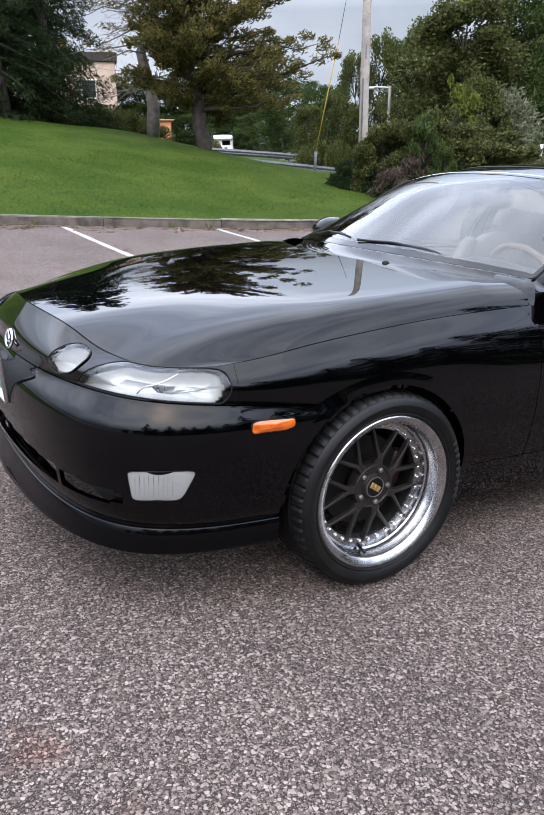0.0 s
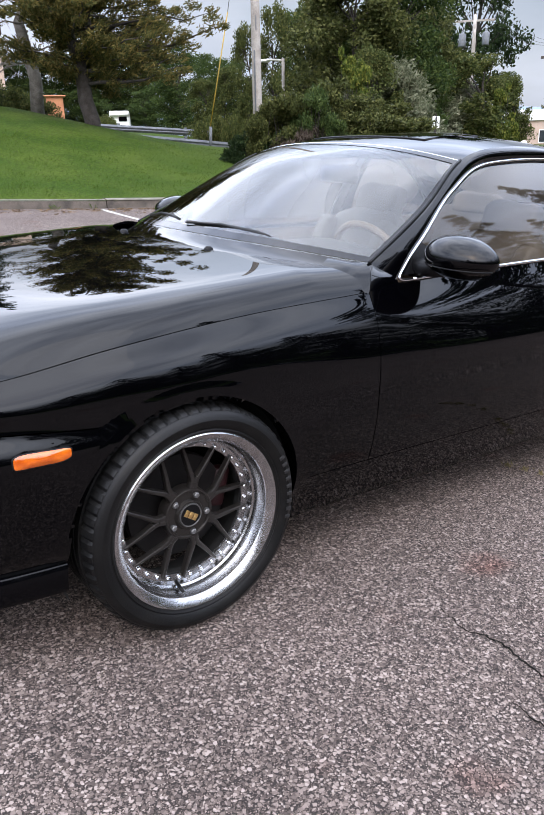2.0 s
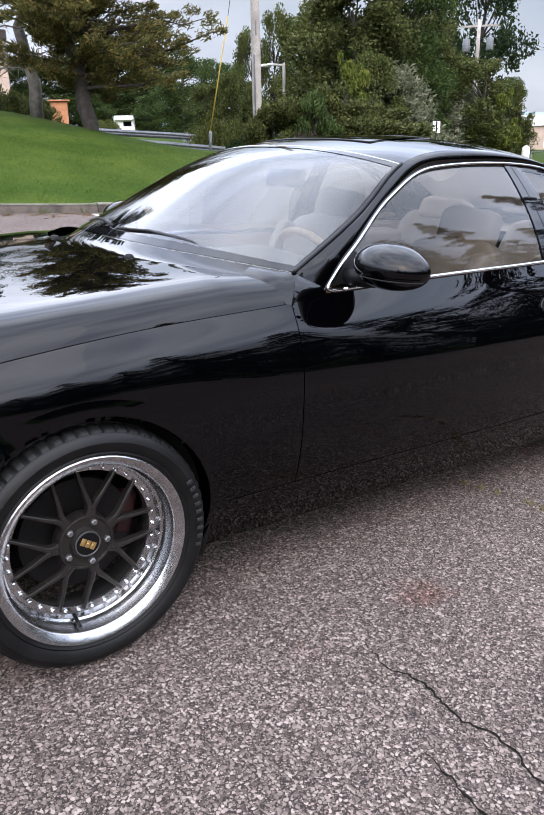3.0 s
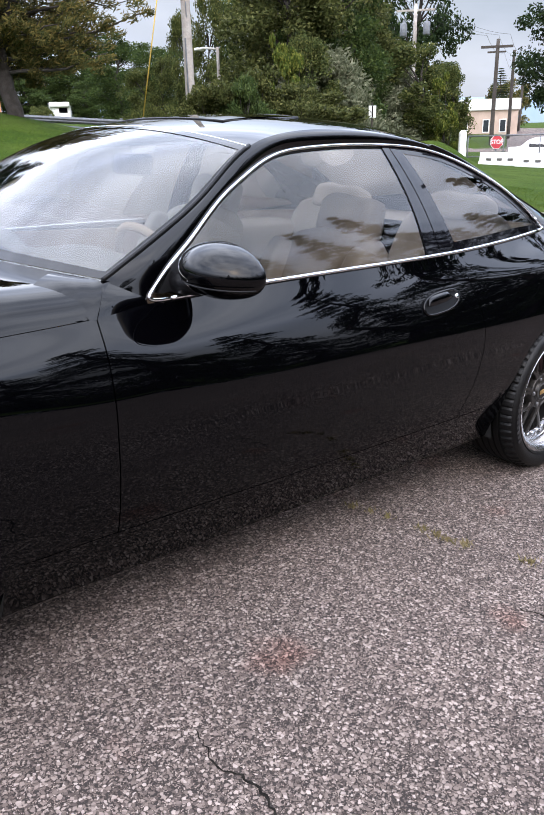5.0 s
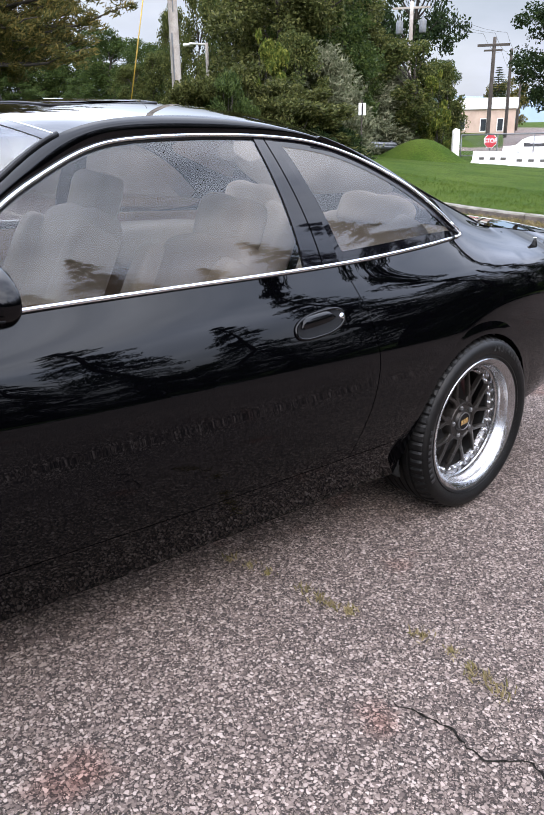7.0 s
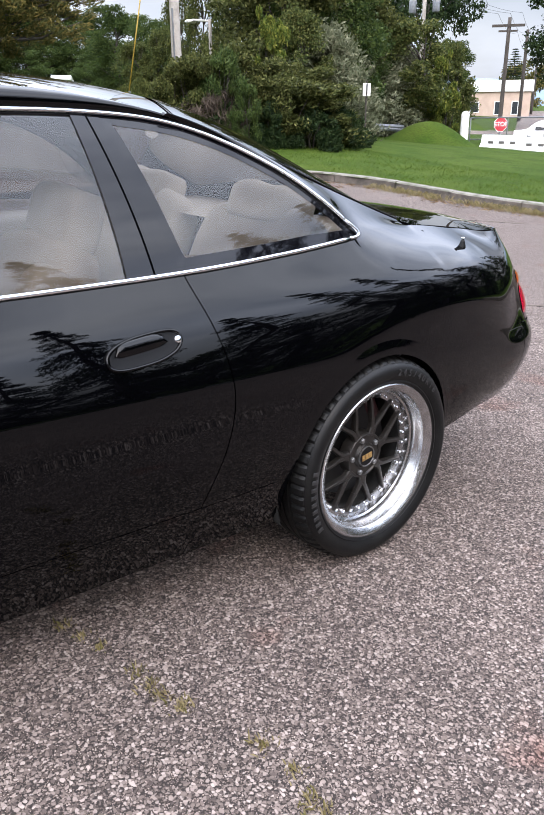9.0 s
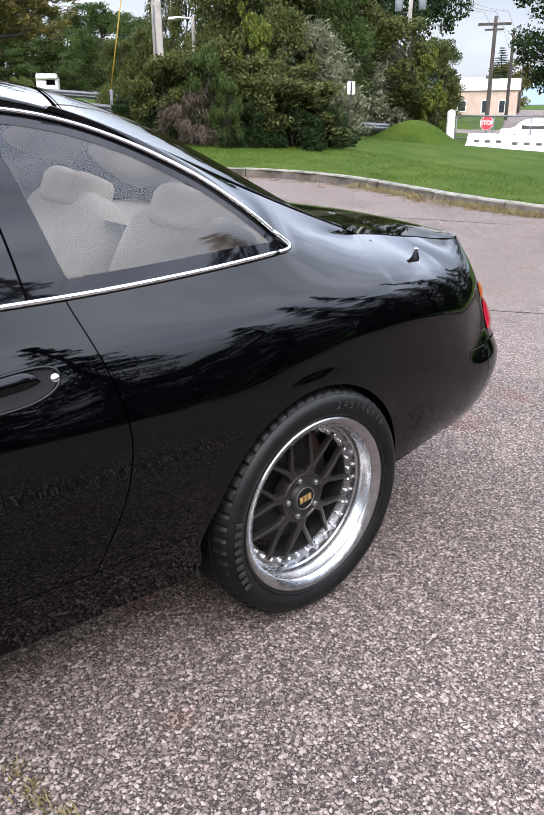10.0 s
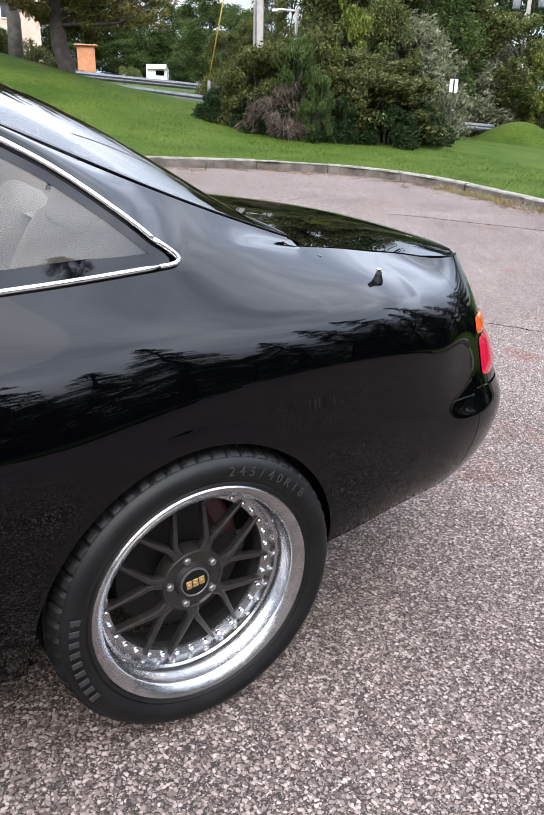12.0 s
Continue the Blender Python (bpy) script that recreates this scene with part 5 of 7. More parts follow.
for s in (-1, 1):
    lower = [side_pt(x, BELT_Z(x) + 0.003, s, 0.004) for x in np.linspace(0.868, 2.632, 60)]
    upper = [side_pt(x, TOP_Z(x), s, 0.003) for x in list(np.linspace(0.816, 1.3, 26)) + list(np.linspace(1.32, 2.55, 40)) + list(np.linspace(2.57, 2.628, 9))]
    c0, c1 = Vector((2.632, BELT_Z(2.632) + 0.003)), Vector((2.628, TOP_Z(2.628)))
    k0, k1 = Vector((2.698, BELT_Z(2.66) + 0.003)), Vector((2.686, 0.998))
    # rounded front corner of the surround
    d0, d1, d2 = Vector((0.872, BELT_Z(0.872) + 0.003)), Vector((0.786, BELT_Z(0.82) + 0.0)), Vector((0.812, TOP_Z(0.812)))
    front = [d0 * (1 - k / 10) ** 2 + d1 * 2 * (k / 10) * (1 - k / 10) + d2 * (k / 10) ** 2 for k in range(10)]
    upper = [side_pt(q.x, q.y, s, 0.004) for q in front] + upper
    corner = []
    for k in range(13):
        b_ = k / 12
        q = c0 * (1 - b_) ** 3 + k0 * 3 * b_ * (1 - b_) ** 2 + k1 * 3 * b_ * b_ * (1 - b_) + c1 * b_**3
        corner.append(side_pt(q.x, q.y, s, 0.0035))
    bright_strip("window_surround", upper, 0.0055, car)
    bright_strip("belt_moulding", lower, 0.0062, car)
    bright_strip("surround_tip", corner, 0.0055, car)
    # rubber between surround and glass
    bright_strip("glass_rubber", [p + Vector((0, -s * 0.006, -0.010)) for p in upper[14:80]], 0.006, car, M_TRIM)
    # dark border of the fixed quarter glass
    xs = np.linspace(2.035, 2.66, 50)
    out = [(x, BELT_Z(x)) for x in xs] + [(x, TOP_Z(x)) for x in np.linspace(2.66, 1.955, 60)]
    P = np.array(out)
    seg = np.r_[0, np.cumsum(np.hypot(*np.diff(np.vstack([P, P[:1]]), axis=0).T))]
    Q = np.vstack([P, P[:1]])
    ts = np.linspace(0, seg[-1], 160, endpoint=False)
    ring = np.stack([np.interp(ts, seg, Q[:, 0]), np.interp(ts, seg, Q[:, 1])], 1)
    t = np.roll(ring, -3, 0) - np.roll(ring, 3, 0)
    t /= np.maximum(np.hypot(*t.T), 1e-6)[:, None]
    inner = ring + np.stack([-t[:, 1], t[:, 0]], 1) * np.where(ring[:, 1] < BELT_Z(2.3) + 0.02, 0.034, 0.028)[:, None]
    for _ in range(14):
        inner = 0.25 * np.roll(inner, 1, 0) + 0.5 * inner + 0.25 * np.roll(inner, -1, 0)
    bm = bmesh.new()
    a = [bm.verts.new(side_pt(x, z, s, -0.004)) for x, z in ring]
    b = [bm.verts.new(side_pt(x, z, s, -0.0045)) for x, z in inner]
    for k in range(160):
        bm.faces.new((a[k], a[(k + 1) % 160], b[(k + 1) % 160], b[k]))
    part("glass_border", bm, M_FRIT, car)
    # mirror
    mir = part("door_mirror", bmesh.new(), M_PAINT, car, "glossy black egg-shaped door mirror")
    bm = bmesh.new()
    c = Vector((0.940, YC + s * 0.912, 0.970)) if s < 0 else Vector((0.985, YC + 0.890, 0.985))
    bmesh.ops.create_uvsphere(bm, u_segments=40, v_segments=24, radius=1.0)
    for v in bm.verts:
        x, y, z = v.co
        sx = 0.105 if x < 0 else 0.030
        ex = abs(x) ** (1.0 if x < 0 else 0.45) * math.copysign(1, x)
        wide = 0.122
        sz = 0.067 * (1 + 0.10 * y * -s)
        v.co = c + Vector((ex * sx + 0.03 * (y * s) * 0.3, y * wide, z * sz - 0.006 * (y * s)))
    me = bpy.data.meshes.new("door_mirror")
    bmesh.ops.recalc_face_normals(bm, faces=bm.faces)
    bm.to_mesh(me)
    bm.free()
    me.materials.append(M_PAINT)
    me.shade_smooth()
    mir.data = me
    bm = bmesh.new()
    bmesh.ops.create_circle(bm, cap_ends=True, segments=32, radius=1, matrix=Matrix.Translation(c + Vector((0.0315, 0, 0))) @ pose(0, 0, 0, 0, 90, 0) @ Matrix.Diagonal((0.050, 0.092, 1, 1)))
    part("mirror_glass", bm, M_CHROME, mir, "silvered mirror glass")
    bm = bmesh.new()
    tube(bm, [c + Vector((-0.102 * math.cos(t) * 0.995 if math.cos(t) > 0 else 0.028, s * 0.120 * math.sin(t), -0.026 - 0.004 * math.sin(t))) for t in np.linspace(-1.5, 1.5, 24)], 0.0022, 6)
    part("mirror_seam", bm, M_TRIM, mir)
    bm = bmesh.new()
    tube(bm, [(0.90, YC + s * 0.735, 0.925), (0.905, YC + s * 0.79, 0.925), (0.925, YC + s * 0.85, 0.935)], [0.034, 0.028, 0.034], 14)
    part("mirror_arm", bm, M_TRIM, mir)
    bm = bmesh.new()
    vs = [side_pt(0.835, 0.905, s, 0.002), side_pt(0.985, 0.908, s, 0.002), side_pt(0.965, 0.985, s, 0.003), side_pt(0.925, 1.005, s, 0.003)]
    f0 = [bm.verts.new(v) for v in vs]
    f1 = [bm.verts.new(v + Vector((0, -s * 0.02, 0))) for v in vs]
    bm.faces.new(f0)
    for k in range(4):
        bm.faces.new((f0[k], f0[(k + 1) % 4], f1[(k + 1) % 4], f1[k]))
    part("mirror_sail", bm, M_TRIM, mir, smooth=False)

    # door handle
    pc, vc = 1.893, at_height(1.893, 0.788)

    def oval(k, hp=0.097, hv=0.25):
        t = 2 * math.pi * k / 40
        return pc + hp * abs(math.cos(t)) ** 0.8 * math.copysign(1, math.cos(t)), vc + hv * abs(math.sin(t)) ** 0.8 * math.copysign(1, math.sin(t)) + 0.10 * math.cos(t)

    handle = part("door_handle", bmesh.new(), M_PAINT, car, "black pull handle in an oval recess")
    bm = bmesh.new()
    tube(bm, [side(*oval(k), s, 0.0025) for k in range(41)], 0.0042, 6, caps=False)
    me = bpy.data.meshes.new("door_handle")
    bm.to_mesh(me)
    bm.free()
    me.materials.append(M_PAINT)
    me.shade_smooth()
    handle.data = me
    o = [(*oval(k, 0.091, 0.225), s) for k in range(40)]
    bm = bmesh.new()
    loops = []
    for f, d in ((1, 0.0022), (0.9, 0.0018), (0.5, 0.0014)):
        loops.append([bm.verts.new(side(pc + (p - pc) * f, vc + (v - vc) * f, s, d)) for p, v, _ in o])
    for a_, b_ in zip(loops, loops[1:]):
        for k in range(40):
            bm.faces.new((a_[k], a_[(k + 1) % 40], b_[(k + 1) % 40], b_[k]))
    bm.faces.new(loops[-1])
    part("handle_recess", bm, M_TRIM, handle)
    bm = bmesh.new()
    grip = []
    for i in range(13):
        a_ = i / 12
        p = pc - 0.078 + 0.135 * a_
        hv = 0.20 * (1 - (2 * a_ - 1) ** 4) ** 0.5
        for dv, d in ((-0.25, 0.003), (0.0, 0.008), (0.6, 0.012), (1.0, 0.008), (1.05, 0.002)):
            grip.append(bm.verts.new(side(p, vc + 0.02 + hv * dv + 0.1 * (a_ - 0.5), s, d)))
    for f in grid_faces(13, 5):
        bm.faces.new([grip[i] for i in f])
    part("handle_grip", bm, M_PAINT, handle)
    bm = bmesh.new()
    q, n = side(1.981, at_height(1.981, 0.800), s, 0.002), body_normal(1.981, at_height(1.981, 0.800), s)
    rot = n.to_track_quat("Z", "Y").to_matrix().to_4x4()
    lathe(bm, [(0.0001, 0.004), (0.0075, 0.004), (0.0085, 0.003), (0.0095, 0.0)], 20, axis="z", m=Matrix.Translation(q) @ rot)
    part("door_lock", bm, M_CHROME, handle, "chrome door lock")

# aerial on the quarter panel
bm = bmesh.new()
q = side(3.212, at_height(3.212, 0.930), -1, 0.0)
lathe(bm, [(0.013, -0.006), (0.0115, 0.002), (0.0075, 0.013), (0.007, 0.019), (0.0001, 0.019)], 16, axis="z", m=Matrix.Translation(q))
aer = part("aerial_base", bm, M_TRIM, car)
bm = bmesh.new()
lathe(bm, [(0.0045, 0.018), (0.0045, 0.023), (0.007, 0.024), (0.007, 0.027), (0.0001, 0.028)], 12, axis="z", m=Matrix.Translation(q))
part("aerial_tip", bm, M_CHROME, aer)

# painted rear corners of the hood, running into the pillar feet
for s in (-1, 1):
    vs = []
    for j in range(10):
        a = 0.86 + 0.14 * j / 9
        xh = 0.355 + 0.285 * a**2.2
        h = Vector((xh - 0.012, YC + s * body_raw(max(xh, 0.0), 6)[1] * a, hood_raw(xh - 0.012, a)[1] - 0.001))
        d = dome(0.0, a, s)
        for k in range(8):
            b_ = k / 7
            p = h.lerp(d, b_)
            p.z += 0.010 * math.sin(math.pi * b_)
            vs.append(p)
    vs += [p + Vector((0.016, s * 0.003, -0.0015)) for p in vs[-8:]]
    thick(put("hood_corner", mesh_of("hood_corner", vs, grid_faces(11, 8, flip=(s > 0)), M_PAINT), car), 0.01)

# cowl panel between hood and windscreen
vs = []
for j in range(41):
    q = (-1 + 2 * j / 40) * 0.955
    s, a = (-1 if q < 0 else 1), abs(q)
    xh = 0.355 + 0.285 * a**2.2
    h = Vector((xh + 0.006, YC + s * body_raw(max(xh, 0.0), 6)[1] * a, hood_raw(xh, a)[1] - 0.012))
    d = dome(0.0, a, s)
    for k in range(7):
        b_ = k / 6
        p = h.lerp(d, b_)
        p.z -= 0.012 * math.sin(math.pi * b_)
        vs.append(p)
ob = put("cowl", mesh_of("cowl", vs, grid_faces(41, 7, flip=True), M_PAINT), car)
# dark border of the windscreen and the rear window
for u0, u1, q0, q1, nm in ((0.004, 0.030, -0.995, 0.995, "screen_border"), (0.484, 0.497, -0.995, 0.995, "screen_border"), (0.80, 0.812, -0.995, 0.995, "window_border"), (0.980, 0.998, -0.995, 0.995, "window_border")):
    dome_panel(nm, u0, u1, 5, 41, M_FRIT, q0, q1, 0.0015, 0)
for s in (-1, 1):
    for u0, u1 in ((0.004, 0.497), (0.80, 0.998)):
        vs = []
        for i in range(30):
            for q in (0.980, 0.990, 0.998):
                p = dome(u0 + (u1 - u0) * i / 29, q, s, 0.0018)
                vs.append(p)
        put("screen_border", mesh_of("screen_border", vs, grid_faces(30, 3, flip=(s < 0)), M_FRIT), car)
    bright_strip("screen_moulding", [dome(u, 1.0, s, 0.002) for u in np.linspace(0.0, 0.5, 40)], 0.006, car, M_TRIM)
    bright_strip("rear_window_moulding", [dome(u, 1.0, s, 0.002) for u in np.linspace(0.798, 1.0, 30)], 0.0017, car, M_TRIM)
bright_strip("screen_header", [dome(0.4985, abs(q), -1 if q < 0 else 1, 0.001) for q in np.linspace(-1, 1, 40)], 0.0015, car)
bright_strip("rear_window_foot", [dome(1.0, abs(q), -1 if q < 0 else 1, 0.003) for q in np.linspace(-1, 1, 40)], 0.0035, car, M_TRIM)

# wipers
for p0, p1, nm in ((Vector((0.605, -0.40, 0.980)), Vector((0.535, 0.09, 0.996)), "wiper"), (Vector((0.565, 0.17, 1.000)), Vector((0.665, 0.60, 0.982)), "wiper")):
    bm = bmesh.new()
    d = p1 - p0
    tube(bm, [p0 + Vector((0.0, 0.0, -0.004)), p0 + d * 0.25 + Vector((0, 0, 0.014)), p0 + d * 0.6 + Vector((0, 0, 0.020)), p1 + Vector((0, 0, 0.006))], [0.012, 0.009, 0.006, 0.004], 8)
    wp = part(nm, bm, M_TRIM, car, "black wiper arm and blade")
    bm = bmesh.new()
    b0, b1 = p0 + d * 0.30 + Vector((0.03, 0, 0.006)), p1 + d * 0.04 + Vector((0.02, 0, 0.004))
    tube(bm, [b0, b0.lerp(b1, 0.5) + Vector((0, 0, 0.006)), b1], 0.0075, 6)
    part("wiper_blade", bm, M_TRIM, wp)
for s in (-1, 1):
    bm = bmesh.new()
    lathe(bm, [(0.015, -0.004), (0.013, 0.007), (0.008, 0.013), (0.0001, 0.014)], 12, axis="z", m=Matrix.Translation((0.402, YC + s * 0.30, 0.945)) @ Matrix.Diagonal((1.2, 0.9, 1, 1)))
    part("washer_nozzle", bm, M_TRIM, car)

# ---- the car: inside ----
def cushion(name, size, m, material, parent, bev=0.06, label="", dents=True):
    """A padded block with full edges."""
    bm = bmesh.new()
    bmesh.ops.create_cube(bm, size=1)
    bmesh.ops.subdivide_edges(bm, edges=bm.edges, cuts=7, use_grid_fill=True)
    for v in bm.verts:
        x, y, z = v.co * 2
        k = (abs(x) ** 5 + abs(y) ** 5 + abs(z) ** 5) ** (1 / 5)
        r = Vector((x, y, z)) / max(k, 1e-6)
        b = max(abs(x), abs(y), abs(z))
        v.co = Vector((r.x * size[0] / 2, r.y * size[1] / 2, r.z * size[2] / 2)) * b
        if dents:
            v.co.z += 0.006 * math.sin(v.co.y * 30) * (1 if z > 0.9 else 0)
    bmesh.ops.transform(bm, matrix=m, verts=bm.verts)
    return part(name, bm, material, parent, label)


for s in (-1, 1):
    y = YC + s * 0.37
    dx, dz = (-0.07, 0.04) if s > 0 else (0.0, 0.0)
    seat = cushion("front_seat", (0.52, 0.50, 0.17), pose(1.42 + dx, y, 0.50, 0, -6, 0), M_LEATHER, car, label="beige leather front seat")
    cushion("seat_back", (0.15, 0.48, 0.54), pose(1.80 + dx, y, 0.72 + dz, 0, 24, 0), M_LEATHER, seat)
    for e in (-1, 1):
        cushion("side_bolster", (0.19, 0.09, 0.46), pose(1.75 + dx, y + e * 0.205, 0.71 + dz, 0, 24, 0), M_LEATHER, seat)
        cushion("thigh_bolster", (0.48, 0.09, 0.19), pose(1.42 + dx, y + e * 0.215, 0.52, 0, -6, 0), M_LEATHER, seat)
    cushion("head_restraint", (0.11, 0.27, 0.17), pose(1.945 + dx, y, 1.015 + dz, 0, 16, 0), M_LEATHER, seat)
    bm = bmesh.new()
    for e in (-1, 1):
        tube(bm, [(1.89 + dx, y + e * 0.06, 0.92 + dz), (1.93 + dx, y + e * 0.06, 0.98 + dz)], 0.006, 8)
    part("restraint_post", bm, M_CHROME, seat)
    rear = cushion("rear_seat", (0.46, 0.56, 0.18), pose(2.22, y, 0.52, 0, -8, 0), M_LEATHER, car, label="beige leather rear seat")
    cushion("rear_seat_back", (0.17, 0.56, 0.58), pose(2.56, y * 0.97, 0.76, 0, 24, 0), M_LEATHER, rear)
    cushion("rear_headrest", (0.16, 0.30, 0.13), pose(2.66, y * 0.97, 1.03, 0, 20, 0), M_LEATHER, rear)
    # door card, arm rest and quarter trim
    bm = bmesh.new()
    box(bm, 1.36, 0.03, 0.52, pose(1.36, YC + s * 0.735, 0.64), 0.01)
    box(bm, 0.70, 0.07, 0.05, pose(1.45, YC + s * 0.70, 0.70), 0.015)
    part("door_card", bm, M_TANTRIM, car)
    bm = bmesh.new()
    box(bm, 0.74, 0.05, 0.60, pose(2.42, YC + s * 0.70, 0.66), 0.02)
    part("quarter_trim", bm, M_TANTRIM, car)
    cushion("quarter_arm_rest", (0.55, 0.16, 0.20), pose(2.35, YC + s * 0.63, 0.82), M_LEATHER, car)
bm = bmesh.new()
vs = []
for i in range(21):
    y = -0.64 + 1.28 * i / 20
    for x, z in ((0.56, 0.915), (0.68, 0.945), (0.80, 0.945), (0.90, 0.915), (0.95, 0.86), (0.94, 0.70), (0.90, 0.50)):
        hump = 0.035 * math.exp(-((y + 0.37) / 0.16) ** 2) * (1 if 0.7 < x < 0.94 and z > 0.8 else 0)
        sweep = 0.20 * (y / 0.7) ** 2
        vs.append(bm.verts.new((x + sweep, YC + y, z + hump)))
for f in grid_faces(21, 7):
    bm.faces.new([vs[i] for i in f])
part("dashboard", bm, M_DASH, car, "grey padded dashboard")
wheel = part("steering_wheel", bmesh.new(), M_LEATHER, car, "leather rimmed steering wheel")
bm = bmesh.new()
sm = pose(1.10, YC - 0.37, 0.86, 0, 62, 0)
tube(bm, [sm @ Vector((0.185 * math.cos(t), 0.185 * math.sin(t), 0)) for t in np.linspace(0, 2 * math.pi, 41)], 0.014, 8, caps=False)
me = bpy.data.meshes.new("steering_wheel")
bm.to_mesh(me)
bm.free()
me.materials.append(M_TANTRIM)
me.shade_smooth()
wheel.data = me
bm = bmesh.new()
box(bm, 0.15, 0.17, 0.05, sm, 0.02)
for t in (0, math.pi, -math.pi / 2):
    tube(bm, [sm @ Vector((0.05 * math.cos(t + math.pi / 2), 0.05 * math.sin(t + math.pi / 2), 0)), sm @ Vector((0.18 * math.cos(t + math.pi / 2), 0.18 * math.sin(t + math.pi / 2), 0))], 0.016, 8)
part("wheel_hub", bm, M_TANTRIM, wheel)
bm = bmesh.new()
tube(bm, [sm @ Vector((0, 0, -0.02)), sm @ Vector((0, 0, -0.26))], 0.035, 10)
part("steering_column", bm, M_DASH, wheel)
bm = bmesh.new()
box(bm, 1.0, 0.22, 0.24, pose(1.40, YC, 0.44), 0.03)
part("centre_console", bm, M_TANTRIM, car)
bm = bmesh.new()
box(bm, 1.9, 1.44, 0.03, pose(1.55, YC, 0.29), 0.005)
part("cabin_floor", bm, M_TANTRIM, car)
bm = bmesh.new()
vs = []
for i in range(11):
    y = -0.60 + 1.2 * i / 10
    for x, z in ((2.62, 0.965), (2.8, 0.970), (3.04, 0.975)):
        vs.append(bm.verts.new((x, YC + y, z)))
for f in grid_faces(11, 3):
    bm.faces.new([vs[i] for i in f])
part("parcel_shelf", bm, M_LEATHER, car)
bm = bmesh.new()
box(bm, 0.03, 1.4, 0.62, pose(2.72, YC, 0.62, 0, 18, 0))
part("rear_bulkhead", bm, M_DARK, car)
dome_panel("headliner", 0.505, 0.79, 20, 21, M_LEATHER, -0.97, 0.97, -0.028, 0)
bm = bmesh.new()
box(bm, 0.03, 0.22, 0.07, pose(1.24, YC, 1.19, 0, 10, 0), 0.012)
part("cabin_mirror", bm, M_TRIM, car)

# sunroof panel
dome_panel("sunroof", 0.565, 0.665, 14, 17, M_PAINT, -0.56, 0.56, 0.004, 0.006)
bright_strip("sunroof_seal", [dome(u, abs(q), -1 if q < 0 else 1, 0.001) for u, q in [(0.563, q) for q in np.linspace(-0.57, 0.57, 12)] + [(0.667, q) for q in np.linspace(0.57, -0.57, 12)] + [(0.563, -0.57)]], 0.004, car, M_TRIM)

# ---- trees and shrubs ----
def leaf_mesh(name, rs, centres, radii, n, length, width, material, up=0.4, along=None):
    """n small pointed leaves scattered about centres; along: a direction that each cluster's leaves follow."""
    centres, radii = np.asarray(centres, float), np.asarray(radii, float)
    pick = rs.integers(0, len(centres), n)
    d = rs.normal(size=(n, 3))
    d /= np.linalg.norm(d, axis=1)[:, None]
    d *= rs.random((n, 1)) ** 0.45
    c = centres[pick] + d * radii[pick]
    nrm = rs.normal(size=(n, 3)) + np.array([0, 0, up])
    nrm /= np.linalg.norm(nrm, axis=1)[:, None]
    a = rs.normal(size=(n, 3))
    if along is not None:
        a = a * 0.45 + np.asarray(along, float)[pick]
    a -= nrm * np.sum(a * nrm, 1)[:, None]
    a /= np.linalg.norm(a, axis=1)[:, None]
    b = np.cross(nrm, a)
    k = rs.uniform(0.6, 1.35, (n, 1))
    L, Wd = length * k, width * k
    v = np.stack([c - a * L * 0.5, c + b * Wd * 0.5 + nrm * L * 0.06, c + a * L * 0.5 - nrm * L * 0.10, c - b * Wd * 0.5 + nrm * L * 0.06], 1).reshape(-1, 3)
    f = np.arange(4 * n).reshape(n, 4)
    me = bpy.data.meshes.new(name)
    me.from_pydata(v, [], f)
    me.materials.append(material)
    me.update()
    return me


def limb(bm, p, q, r0, r1, rs, sag=0.0, sides=6, n=4):
    pts = []
    for i in range(n + 1):
        t = i / n
        w = Vector(rs.normal(size=3) * 0.03 * (q - p).length * math.sin(math.pi * t))
        pts.append(p.lerp(q, t) + w + Vector((0, 0, -sag * t * t)))
    tube(bm, pts, [r0 + (r1 - r0) * i / n for i in range(n + 1)], sides)
    return pts


def broad_tree(name, seed, h, spread, base, n, size, material, label, trunk_r=0.16, clumps=60, bark=None):
    rs = np.random.default_rng(seed)
    root = empty(name, label, "tree")
    bm = bmesh.new()
    top = Vector((rs.normal() * 0.3, rs.normal() * 0.3, h * 0.82))
    pts = limb(bm, Vector((0, 0, -0.3)), top, trunk_r, trunk_r * 0.25, rs, n=6, sides=8)
    cs, rd = [], []
    for k in range(clumps):
        t = rs.uniform(0, 1)
        z = base + (h - base) * t
        env = spread * (math.sin(math.pi * (0.12 + 0.80 * t)) ** 0.7)
        a = rs.uniform(0, 2 * math.pi)
        r = env * math.sqrt(rs.uniform(0.15, 1.0)) * rs.uniform(0.75, 1.15)
        c = Vector((r * math.cos(a), r * math.sin(a), z + rs.normal() * 0.2))
        cs.append(c)
        q = spread * rs.uniform(0.20, 0.36)
        rd.append((q, q, q * 0.75))
        if k % 3 == 0:
            s0 = pts[min(6, max(1, int(t * 5) + 1))]
            limb(bm, Vector(s0), c, trunk_r * 0.28, 0.012, rs, n=3, sides=5)
    part("trunk", bm, bark or M_BARK, root)
    put("crown", leaf_mesh("crown", rs, cs, rd, n, size, size * 0.55, material), root)
    return root


